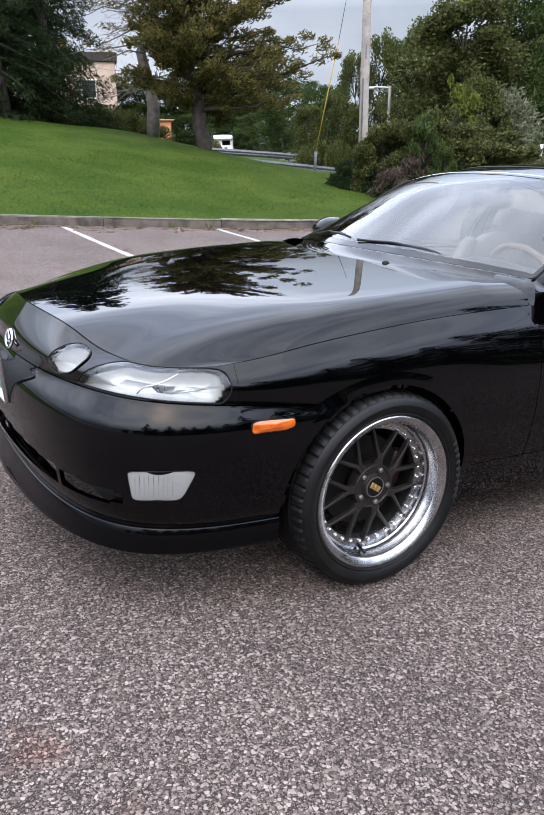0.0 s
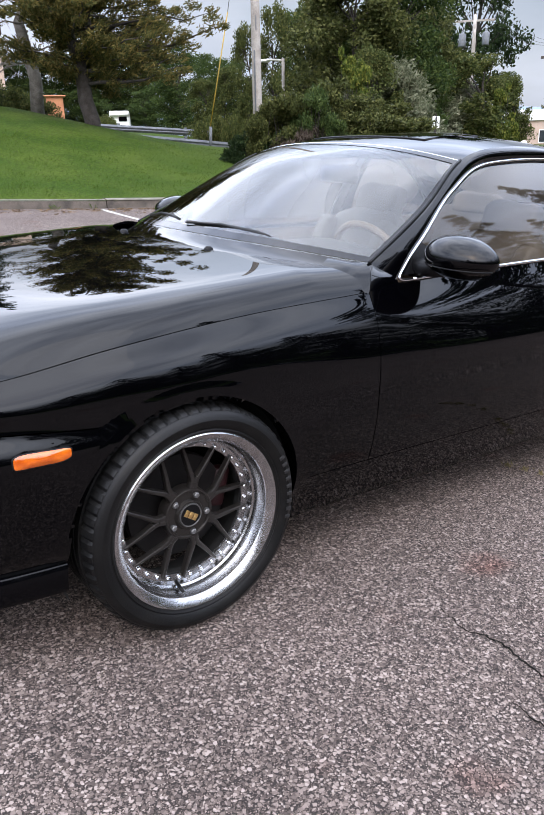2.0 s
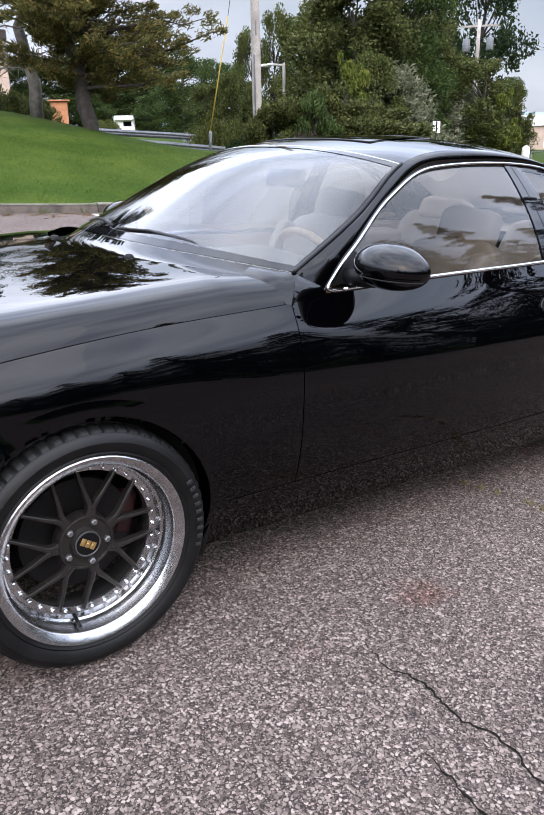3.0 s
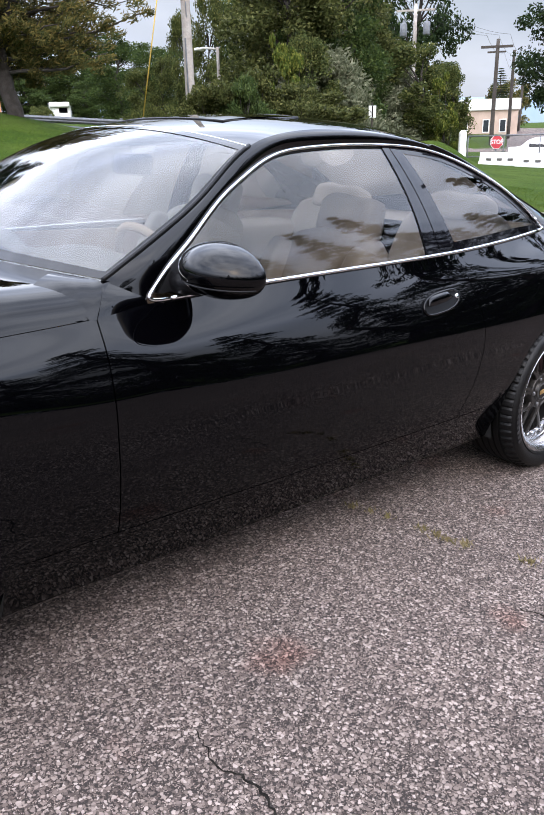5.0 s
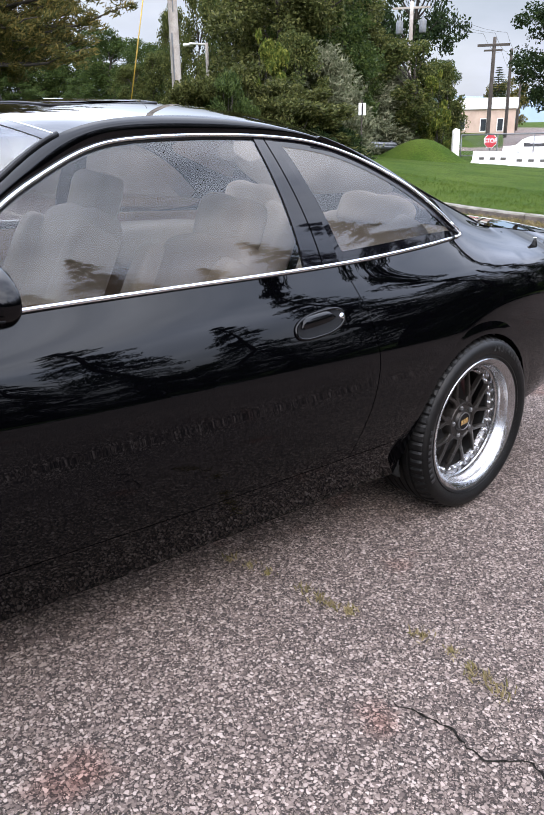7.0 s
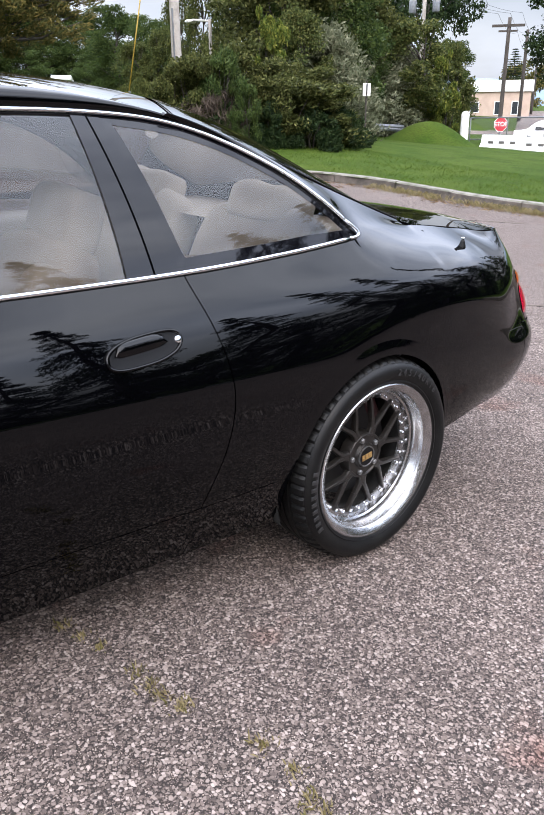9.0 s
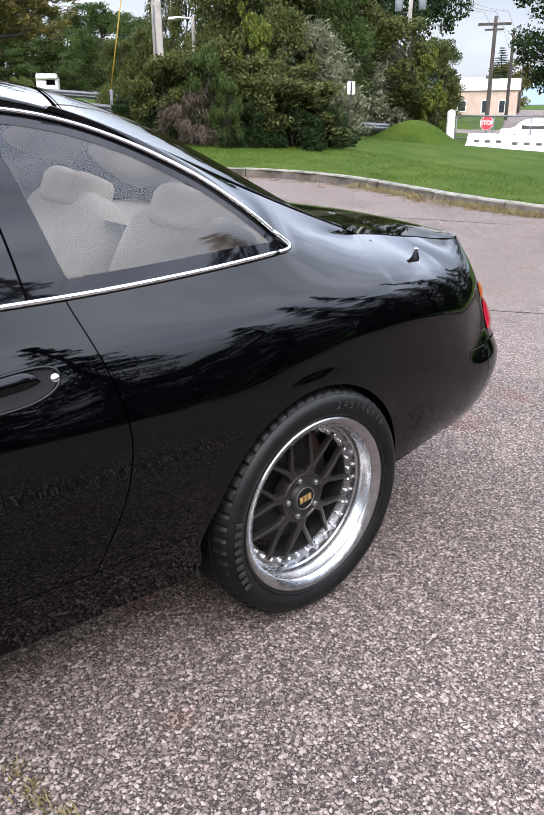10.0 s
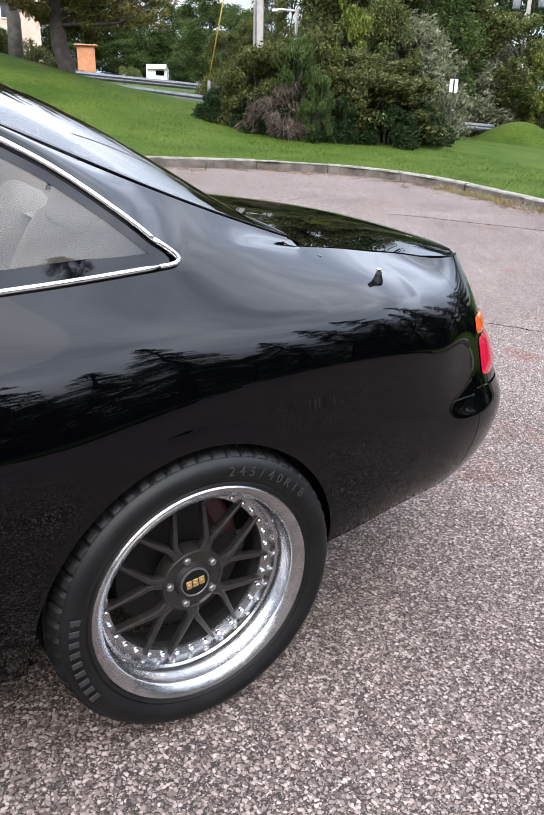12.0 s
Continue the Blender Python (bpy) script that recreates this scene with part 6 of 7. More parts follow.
def conifer(name, seed, h, spread, base, n, material, label, droop=0.5, trunk_r=0.2, whorls=26, sparse=1.0, cat="tree", bark=None):
    rs = np.random.default_rng(seed)
    root = empty(name, label, cat)
    bm = bmesh.new()
    limb(bm, Vector((0, 0, -0.3)), Vector((0.1, 0, h)), trunk_r, 0.02, rs, n=6, sides=8)
    cs, rd, al = [], [], []
    for k in range(whorls):
        t = k / (whorls - 1)
        z = base + (h - base) * t
        L = spread * (1 - t) ** 0.8 + 0.25
        for j in range(6):
            a = rs.uniform(0, 2 * math.pi)
            l = L * rs.uniform(0.6, 1.1)
            q = Vector((l * math.cos(a), l * math.sin(a), z - droop * l * 0.45))
            limb(bm, Vector((0, 0, z)), q, 0.035 * (1 - t) + 0.012, 0.006, rs, sag=0.1 * l, n=3, sides=4)
            m = max(2, int(l * 3 * sparse))
            for i in range(m):
                f = (i + 1.2) / (m + 0.4)
                cs.append(Vector((0, 0, z)).lerp(q, f) + Vector((0, 0, -0.1 * l * f * f)))
                w = 0.18 + 0.16 * l * (1 - abs(f - 0.6))
                rd.append((w, w, w * 0.5))
                al.append((math.cos(a), math.sin(a), -0.5))
    part("trunk", bm, bark or M_BARK, root)
    put("crown", leaf_mesh("crown", rs, cs, rd, n, 0.20, 0.045, material, 0.3, al), root)
    return root


def shrub(name, seed, h, spread, n, size, material, label, clumps=44, stems=9, arch=0.0, narrow=0.5):
    rs = np.random.default_rng(seed)
    root = empty(name, label, "shrub")
    bm = bmesh.new()
    cs, rd, al = [], [], []
    for k in range(clumps):
        a = rs.uniform(0, 2 * math.pi)
        t = rs.uniform(0.02, 1)
        r = spread * math.sqrt(max(0.02, 1 - t**2.2)) * math.sqrt(rs.uniform(0.25, 1.05))
        c = Vector((r * math.cos(a), r * math.sin(a), h * t * rs.uniform(0.85, 1.06)))
        cs.append(c)
        q = spread * rs.uniform(0.17, 0.32)
        rd.append((q, q, q * 0.8))
        al.append((math.cos(a), math.sin(a), 0.8 - arch))
        if k < stems:
            limb(bm, Vector((rs.normal() * 0.1, rs.normal() * 0.1, -0.15)), c, 0.035, 0.008, rs, n=4, sides=5)
    part("stem", bm, M_BARK, root)
    put("foliage", leaf_mesh("foliage", rs, cs, rd, n, size, size * narrow, material, 0.4, al), root)
    return root


def plant(proto, x, y, h_scale=1.0, w_scale=1.0, turn=0.0, z=None, sink=0.1):
    zz = lawn_at(x, y) if z is None else z
    return copy_thing(proto, pose(x, y, zz - sink, 0, 0, turn) @ Matrix.Diagonal((w_scale, w_scale, h_scale, 1)))


def place(proto, x, y, h_scale=1.0, w_scale=1.0, turn=0.0, sink=0.1):
    proto.matrix_basis = pose(x, y, lawn_at(x, y) - sink, 0, 0, turn) @ Matrix.Diagonal((w_scale, w_scale, h_scale, 1))
    return proto


# the ochre pine on the slope: limbs spread wide and low
def spreading_pine():
    rs = np.random.default_rng(21)
    root = empty("pine_tree", "spreading pine with ochre and green needles and a dark trunk", "tree")
    bm = bmesh.new()
    limb(bm, Vector((0, 0, -0.3)), Vector((-0.2, 0.15, 2.0)), 0.27, 0.21, rs, n=4, sides=10)
    limb(bm, Vector((-0.2, 0.15, 1.9)), Vector((-0.9, 0.6, 8.2)), 0.17, 0.04, rs, n=5, sides=8)
    limb(bm, Vector((-0.2, 0.15, 1.7)), Vector((1.4, 0.2, 6.5)), 0.14, 0.03, rs, n=5, sides=8)
    cs, rd, al = [], [], []
    for k in range(120):
        t = rs.uniform(0, 1)
        z0 = 1.2 + 5.8 * t
        a = rs.uniform(0, 2 * math.pi)
        L = (5.0 - 2.4 * t) * rs.uniform(0.45, 1.05) * (0.86 + 0.26 * math.cos(a + 0.52))
        p = Vector((-0.1 - 0.5 * t, 0.2, z0))
        q = p + Vector((L * math.cos(a), L * math.sin(a), 0.30 * L * (0.1 + t) + rs.normal() * 0.25))
        pts = limb(bm, p, q, 0.06 * (1.2 - t), 0.010, rs, sag=-0.25, n=5, sides=5)
        for f in np.linspace(0.22, 1.0, 10):
            c = p.lerp(q, f) + Vector((0, 0, 0.25 * f * f))
            cs.append(c + Vector(rs.normal(size=3) * 0.12))
            w = 0.34 * rs.uniform(0.6, 1.2)
            rd.append((w, w, w * 0.55))
            al.append((math.cos(a), math.sin(a), 0.5))
    part("trunk", bm, M_BARK, root)
    put("crown", leaf_mesh("crown", rs, cs, rd, 82000, 0.18, 0.042, M_OCHRE, 0.2, al), root)
    return root


def bare_conifer():
    rs = np.random.default_rng(8)
    root = empty("bare_conifer", "half-bare conifer with grey dead limbs and thin needles", "tree")
    bm = bmesh.new()
    limb(bm, Vector((0, 0, -0.3)), Vector((0.1, 0, 9.0)), 0.25, 0.05, rs, n=6, sides=10)
    cs, rd, al = [], [], []
    for k in range(90):
        t = rs.uniform(0, 1)
        z0 = 1.6 + 6.5 * t
        a = rs.uniform(0, 2 * math.pi)
        L = (3.4 - 1.6 * t) * rs.uniform(0.5, 1.05)
        q = Vector((L * math.cos(a), L * math.sin(a), z0 + 0.2 * L * rs.uniform(-1.2, 0.6)))
        pts = limb(bm, Vector((0, 0, z0)), q, 0.035, 0.007, rs, sag=0.3, n=5, sides=5)
        for i in range(4):
            b0 = pts[2 + i % 3]
            e = b0 + Vector(rs.normal(size=3) * 0.45)
            limb(bm, Vector(b0), e, 0.010, 0.003, rs, n=2, sides=3)
        if z0 > 3.2 or rs.random() < 0.3:
            for f in (0.55, 0.8, 1.0):
                cs.append(Vector((0, 0, z0)).lerp(q, f))
                rd.append((0.3, 0.3, 0.16))
                al.append((math.cos(a), math.sin(a), -0.3))
    part("trunk", bm, M_BAREBARK, root)
    put("crown", leaf_mesh("crown", rs, cs, rd, 7000, 0.15, 0.03, M_OCHRE, 0.2, al), root)
    return root


M_BAREBARK = mat("grey_bark", (0.13, 0.115, 0.10), 0.95, second=(0.20, 0.185, 0.17), scale=5, fine=0.3, fine_scale=40, bump=0.015, bump_scale=25)
pine = place(spreading_pine(), 10.4, 21.9)
bare = place(bare_conifer(), 9.9, 25.3)

hemlock = place(conifer("hemlock_tree", 3, 12.0, 3.4, 0.3, 26000, M_DGREEN, "dense dark green hemlock with drooping boughs", droop=0.8, trunk_r=0.3), 5.3, 28.2, 1.0, 0.95)
plant(hemlock, 2.0, 27.6, 1.0, 1.1, 70)
plant(hemlock, 6.3, 26.8, 0.95, 0.85, 100)
plant(hemlock, 7.7, 31.5, 1.2, 0.95, 240)
plant(hemlock, 4.6, 25.2, 0.9, 0.9, 300)
plant(hemlock, -1.8, 30.0, 1.05, 1.1, 200)
plant(hemlock, -6.5, 30.5, 1.1, 1.1, 120)
plant(hemlock, 1.5, 36.0, 1.1, 1.1, 20)

leafy = place(broad_tree("leafy_tree", 5, 6.6, 2.3, 0.4, 15000, 0.17, M_GREEN, "green broadleaf tree at the edge of the wood", clumps=80), 23.7, 25.5, 1, 0.84, 100)
tall = place(broad_tree("tall_tree", 6, 11.5, 3.1, 1.0, 22000, 0.22, M_MGREEN, "tall dark green tree behind the shrubs", 0.24, clumps=100), 25.6, 22.3, 0.73, 0.73, 50)
mixed = place(broad_tree("mixed_tree", 9, 8.5, 2.6, 0.5, 20000, 0.19, M_OLIVE, "green and yellowing broadleaf tree", 0.2, clumps=90), 22.7, 22.4, 0.88, 1.05, 0)
for ob, spots in (
    (leafy, ((23.8, 29.3, 0.97, 0.61, 200), (25.1, 33.3, 0.89, 0.54, 20), (33.1, 24.4, 0.79, 1.24, 40), (35.8, 24.1, 0.68, 0.68, 90), (21.0, 19.8, 0.6, 0.66, 140), (25.3, 35.6, 0.59, 0.7, 300), (24.7, 37.2, 0.49, 0.64, 30),)),
    (tall, ((28.7, 33.0, 0.91, 0.73, 150), (30.7, 25.6, 0.64, 0.57, 250), (30.6, 28.6, 0.92, 0.89, 300), (29.0, 30.2, 0.83, 0.7, 10), (65.4, 46.2, 0.83, 0.93, 60), (61.4, 48.2, 0.75, 0.81, 120), (45.0, 36.6, 0.69, 0.54, 180), (29.1, 40.3, 0.59, 0.7, 220), (28.9, 42.8, 0.62, 0.73, 280), (31.5, 50.7, 0.74, 0.98, 40), (48.4, 84.7, 1.18, 1.58, 75), (47.6, 89.8, 1.17, 1.64, 5), (43.8, 89.4, 1.08, 1.61, 155), (37.1, 61.3, 0.59, 0.75, 90), (39.8, 89.1, 1.13, 1.81, 90), (35.2, 88.8, 1.04, 1.77, 10), (32.1, 92.1, 0.99, 1.81, 60), (39.2, 84.9, 0.58, 1.08, 200), (43.4, 78.4, 0.58, 0.83, 130),)),
    (mixed, ((31.6, 27.2, 1.0, 1.0, 0), (34.6, 29.4, 1.1, 0.8, 100), (26.5, 26.0, 0.9, 0.9, 15))),
):
    for x, y, hs, ws_, tr in spots:
        plant(ob, x, y, hs, ws_, tr)
place(conifer("dark_pine", 11, 12.5, 2.6, 1.0, 16000, M_DGREEN, "small dark conifer far down the road", droop=0.2, trunk_r=0.22), 110.2, 69.2, 0.72, 1.2)

# shrubs along the foot of the wood
sh = place(shrub("shrub", 2, 2.9, 1.5, 9000, 0.13, M_OLIVE, "dense green wild shrub on the lawn edge"), 33.7, 26.7, 1.19, 1.26, 15)
for x, y, hs, ws_, tr in ((15.3, 15.5, 0.81, 0.67, 160), (13.6, 15.7, 0.66, 0.59, 220), (13.2, 16.0, 0.57, 0.43, 280), (15.7, 14.6, 0.69, 0.66, 70), (17.2, 15.2, 0.62, 0.58, 120), (16.6, 15.0, 0.66, 0.95, 40), (14.4, 16.2, 0.62, 0.85, 160),):
    plant(sh, x, y, hs, ws_, tr)
feather = place(shrub("feathery_shrub", 41, 2.9, 1.2, 9000, 0.22, M_MGREEN, "upright feathery shrub with narrow leaves", clumps=60, stems=16, arch=-1.2, narrow=0.16), 13.9, 14.8, 0.78, 0.66, 0)
for x, y, hs, ws_, tr in ((14.0, 14.0, 0.72, 0.58, 100), (13.8, 15.5, 0.68, 0.54, 40),):
    plant(feather, x, y, hs, ws_, tr)
low = place(shrub("low_brush", 13, 0.95, 1.0, 4500, 0.15, M_DGREEN, "low dark brush with long leaves", clumps=30, narrow=0.3), 14.0, 14.6)
for x, y, hs, ws_, tr in ((15.0, 14.2, 1.1, 0.9, 60), (16.2, 13.9, 1.0, 1.0, 120), (17.3, 14.3, 1.2, 1.0, 200), (18.6, 15.0, 1.0, 0.9, 260), (13.1, 15.4, 1.0, 0.8, 320), (12.7, 16.4, 0.9, 0.8, 20), (19.8, 16.2, 0.9, 1.0, 40)):
    plant(low, x, y, hs, ws_, tr)
grey = place(shrub("grey_shrub", 4, 2.9, 1.9, 20000, 0.17, M_GREY, "silvery grey-green shrub with narrow leaves", clumps=80, narrow=0.34), 30.2, 26.1, 1.41, 1.62, 0)
for x, y, hs, ws_, tr in ((22.8, 20.8, 0.96, 0.79, 50), (32.5, 26.5, 1.12, 0.97, 100), (27.2, 25.6, 0.8, 0.8, 290),):
    plant(grey, x, y, hs, ws_, tr)
lite = place(shrub("yellow_green_shrub", 17, 3.1, 1.0, 5200, 0.17, M_LGREEN, "yellow-green sapling with broad leaves", clumps=30), 33.2, 22.5, 1.4, 0.76, 0)
for x, y, hs, ws_, tr in ((17.0, 16.0, 0.79, 0.8, 90), (17.2, 17.2, 0.87, 0.74, 200),):
    plant(lite, x, y, hs, ws_, tr)
vine = place(shrub("dead_vine_heap", 23, 1.25, 1.05, 9000, 0.30, M_BROWNL, "heap of dead brown vines and twigs", clumps=40, stems=14, arch=1.6, narrow=0.06), 13.7, 15.0)
plant(vine, 14.9, 15.3, 0.75, 0.8, 120)
hedge = place(shrub("hedge_bush", 29, 1.15, 1.7, 6500, 0.12, M_GREEN, "clipped green bush by the house", clumps=40), 9.2, 28.6)
for x, y, hs, ws_, tr in ((20.0, 29.5, 1.34, 0.59, 160), (19.8, 27.2, 1.38, 0.44, 210), (26.1, 53.6, 0.91, 0.64, 250), (23.3, 57.0, 0.41, 0.58, 30), (7.4, 29.2, 0.9, 0.8, 70), (11.2, 29.5, 0.9, 0.7, 20), (8.6, 27.2, 0.75, 0.6, 140),):
    plant(hedge, x, y, hs, ws_, tr)

# the big tree whose boughs hang in beside the road
oak = place(broad_tree("road_tree", 31, 13.5, 4.2, 3.6, 11000, 0.32, M_DGREEN, "large dark roadside tree", 0.35, clumps=60), 68.5, 36.0)
plant(oak, 65.2, 49.8, 1.45, 1.09, 130)
place(broad_tree("autumn_tree", 37, 7.5, 4.5, 0.3, 6000, 0.5, M_OCHRE, "distant tree turning ochre", 0.3, clumps=40), 128, 79)

# tall conifers and broadleaf trees across the car park, behind the camera
for i in range(15):
    az = radians(-14 - 9.2 * i)
    r, h = 19.5 + 2.2 * math.sin(i * 2.1), 1.0 + 0.16 * math.sin(i * 2.7 + 1)
    if i > 7:
        h *= 0.72
    plant(hemlock, 2 + r * math.cos(az), r * math.sin(az) - (2 if i > 4 else 0), h, 1.05, i * 61)
for x, y, hs in ((25.5, -1.5, 0.8), (27.0, 4.0, 0.75), (24.0, 1.5, 0.6)):
    plant(hemlock, x, y, hs, 1.0, x * 7)
for i, (x, y, hs, ws_) in enumerate(((-34, -27, 1.0, 1.3), (-25, -29, 0.9, 1.2), (-14, -28, 0.9, 1.2), (-3, -27, 0.85, 1.3), (8, -27, 0.9, 1.25), (17, -23, 0.9, 1.2), (24, -15, 0.8, 1.2), (27, -6, 0.8, 1.2), (-44, -22, 1.0, 1.4))):
    plant(tall if i % 3 else mixed, x, y, hs, ws_, i * 47)

# ---- things beyond the kerb ----
def boxes(name, specs, material, parent=None, label="", bevel=0.01):
    bm = bmesh.new()
    for sx, sy, sz, m in specs:
        box(bm, sx, sy, sz, m, bevel)
    return part(name, bm, material, parent, label, smooth=False)


def pole(name, x, y, h, r, material, label, lean=(0, 0), z=None, sink=0.5):
    z0 = lawn_at(x, y) if z is None else z
    root = empty(name, label, "pole", m=pose(x, y, z0 - sink))
    bm = bmesh.new()
    tube(bm, [(lean[0] * t, lean[1] * t, (h + sink) * t) for t in np.linspace(0, 1, 6)], [r * (1 - 0.25 * t) for t in np.linspace(0, 1, 6)], 14)
    part("shaft", bm, material, root)
    return root


main_pole = pole("utility_pole", 17.4, 22.2, 11.5, 0.185, M_WOOD, "weathered pale grey wooden utility pole")
bm = bmesh.new()
box(bm, 0.05, 0.03, 2.2, pose(-0.16, -0.10, 3.0), 0.005)
box(bm, 0.03, 0.03, 0.5, pose(-0.1, -0.16, 5.0), 0.005)
part("cable_guard", bm, M_GALV, main_pole)
guy = empty("guy_wire", "slanting guy wire with a yellow plastic guard", "guy wire", m=pose(16.6, 24.4, lawn_at(16.6, 24.4)))
bm = bmesh.new()
tube(bm, [(0, 0, 0.7), (0.75, -0.5, 5.0)], 0.024, 8)
part("guard", bm, M_YELLOW, guy, "yellow plastic sleeve")
bm = bmesh.new()
tube(bm, [(0, 0, -0.2), (0.05, -0.03, 0.9)], 0.06, 8)
part("anchor_rod", bm, M_GALV, guy)
bm = bmesh.new()
tube(bm, [(0.75, -0.5, 5.0), (1.2, -0.8, 8.0)], 0.012, 6)
part("wire", bm, M_GALV, guy)

lamp_z = lawn_at(21.3, 25.5)
lamp = pole("street_lamp", 21.3, 25.5, 4.55 - lamp_z, 0.085, M_WOOD, "small street lamp on a pale post")
bm = bmesh.new()
box(bm, 0.75, 0.14, 0.07, pose(-0.35, 0.2, 5.0 - lamp_z), 0.02)
box(bm, 0.42, 0.24, 0.12, pose(-0.68, 0.38, 4.96 - lamp_z), 0.05)
part("lamp_head", bm, M_WHITE, lamp)

px_ = pole("transformer_pole", 55.7, 42.6, 11.0, 0.20, M_WOOD, "pale utility pole with two transformers")
boxes("crossarm", [(0.14, 3.2, 0.16, pose(0, 0, 11.0, 0, 0, 38))], M_WOOD, px_)
for k in (-1, 1):
    bm = bmesh.new()
    lathe(bm, [(0.0001, -0.55), (0.28, -0.55), (0.30, -0.45), (0.30, 0.40), (0.24, 0.48), (0.10, 0.52), (0.08, 0.75), (0.0001, 0.76)], 16, axis="z", m=pose(-0.6 * k * 0.6, 0.95 * k, 9.6))
    part("transformer", bm, M_GALV, px_)
p1 = pole("crossarm_pole", 59.6, 36.9, 8.4, 0.19, M_DARKWOOD, "dark wooden utility pole with a crossarm")
boxes("crossarm", [(0.16, 2.6, 0.20, pose(-0.1, 0, 8.3, 0, 0, 35)), (0.12, 1.5, 0.14, pose(-0.1, 0, 7.9, 0, 0, 35))], M_DARKWOOD, p1)
pole("road_pole", 77.3, 46.4, 9.0, 0.2, M_DARKWOOD, "dark wooden roadside utility pole", lean=(0.4, 0.3))
pole("far_pole", 103.4, 61.2, 8.0, 0.2, M_DARKWOOD, "dark wooden roadside utility pole", lean=(0.5, 0.2))
wires = empty("overhead_wires", "thin overhead cables between the poles", "cable")
for k in (-1, 0, 1):
    for (a, b) in (((59.6, 36.9, 8.1), (77.4, 46.6, 8.3)), ((77.4, 46.6, 8.3), (103.6, 61.3, 7.6)), ((55.7, 42.6, 11.2), (59.6, 36.9, 8.1))):
        bm = bmesh.new()
        A, B = Vector(a) + Vector((-0.5 * k, 0.8 * k, 0)), Vector(b) + Vector((-0.5 * k, 0.8 * k, 0))
        tube(bm, [A.lerp(B, t) - Vector((0, 0, 0.6 * 4 * t * (1 - t))) for t in np.linspace(0, 1, 9)], 0.012, 4)
        part("cable", bm, M_TRIM, wires)


def guard_rail(name, pts, label, post_step=2.0):
    root = empty(name, label, "guard rail")
    pts = [Vector(p) for p in pts]
    prof = ((0.0, 0.0), (0.0, 0.04), (0.07, 0.08), (0.07, 0.11), (0.01, 0.15), (0.01, 0.16), (0.07, 0.20), (0.07, 0.23), (0.0, 0.27), (0.0, 0.31))
    vs = []
    n = 24
    d = (pts[-1] - pts[0]).normalized()
    nrm = Vector((d.y, -d.x, 0)).normalized()
    L = [0]
    for a, b in zip(pts, pts[1:]):
        L.append(L[-1] + (b - a).length)
    for i in range(n):
        s_ = L[-1] * i / (n - 1)
        k = min(len(pts) - 2, max(0, int(np.searchsorted(L, s_, side="right") - 1)))
        p = pts[k].lerp(pts[k + 1], (s_ - L[k]) / max(L[k + 1] - L[k], 1e-6))
        for o, h in prof:
            vs.append(p + nrm * o + Vector((0, 0, h - 0.31)))
    rail = put("beam", mesh_of("beam", vs, grid_faces(n, len(prof)), M_GALV), root)
    m = rail.modifiers.new("thickness", "SOLIDIFY")
    m.thickness = 0.012
    k = 0.6
    while k < L[-1]:
        j = min(len(pts) - 2, max(0, int(np.searchsorted(L, k, side="right") - 1)))
        p = pts[j].lerp(pts[j + 1], (k - L[j]) / (L[j + 1] - L[j]))
        g = lawn_at(p.x, p.y)
        boxes("post", [(0.10, 0.14, p.z - g + 0.45, Matrix.Translation((p.x - nrm.x * 0.09, p.y - nrm.y * 0.09, (p.z + g) / 2 - 0.15)))], M_GALV, root)
        k += post_step * 1.9
    return root


guard_rail("guard_rail", [(12.0, 26.2, 1.74), (15.0, 25.9, 1.47), (17.8, 25.7, 1.22), (19.5, 25.6, 1.05)], "galvanised steel guard rail on short posts")
guard_rail("guard_rail", [(12.6, 33.0, 2.32), (16.0, 33.0, 2.12), (20.0, 33.0, 1.9), (25.0, 33.0, 1.55)], "second galvanised guard rail beyond the road")
guard_rail("guard_rail", [(25.2, 23.6, 0.62), (27.4, 23.2, 0.53), (30.6, 22.8, 0.35)], "short galvanised guard rail under the shrubs", 1.2)

# access road between the rails
vs = []
for i in range(30):
    x = 9.0 + 50.0 * i / 29
    for y in np.linspace(27.2, 32.4, 7):
        vs.append((x, y + 0.012 * (x - 9) ** 1.5 * 0.2, lawn_at(x, y) + 0.03))
road = put("access_road", mesh_of("access_road", vs, grid_faces(30, 7), M_ASPHALT))
tagged(road, "narrow grey asphalt road beyond the guard rail", "road", kind="structure")
vs = []
for i in range(40):
    t = i / 39
    cx_, cy_ = 36 + 110 * t, 16.5 + 70 * t ** 1.02
    for k in range(5):
        o = -3.6 + 1.8 * k
        x, y = cx_ - o * 0.52, cy_ + o * 0.85
        vs.append((x, y, lawn_at(x, y) + 0.05))
road2 = put("side_road", mesh_of("side_road", vs, grid_faces(40, 5), M_ASPHALT))
tagged(road2, "grey asphalt road running off past the poles", "road", kind="structure")

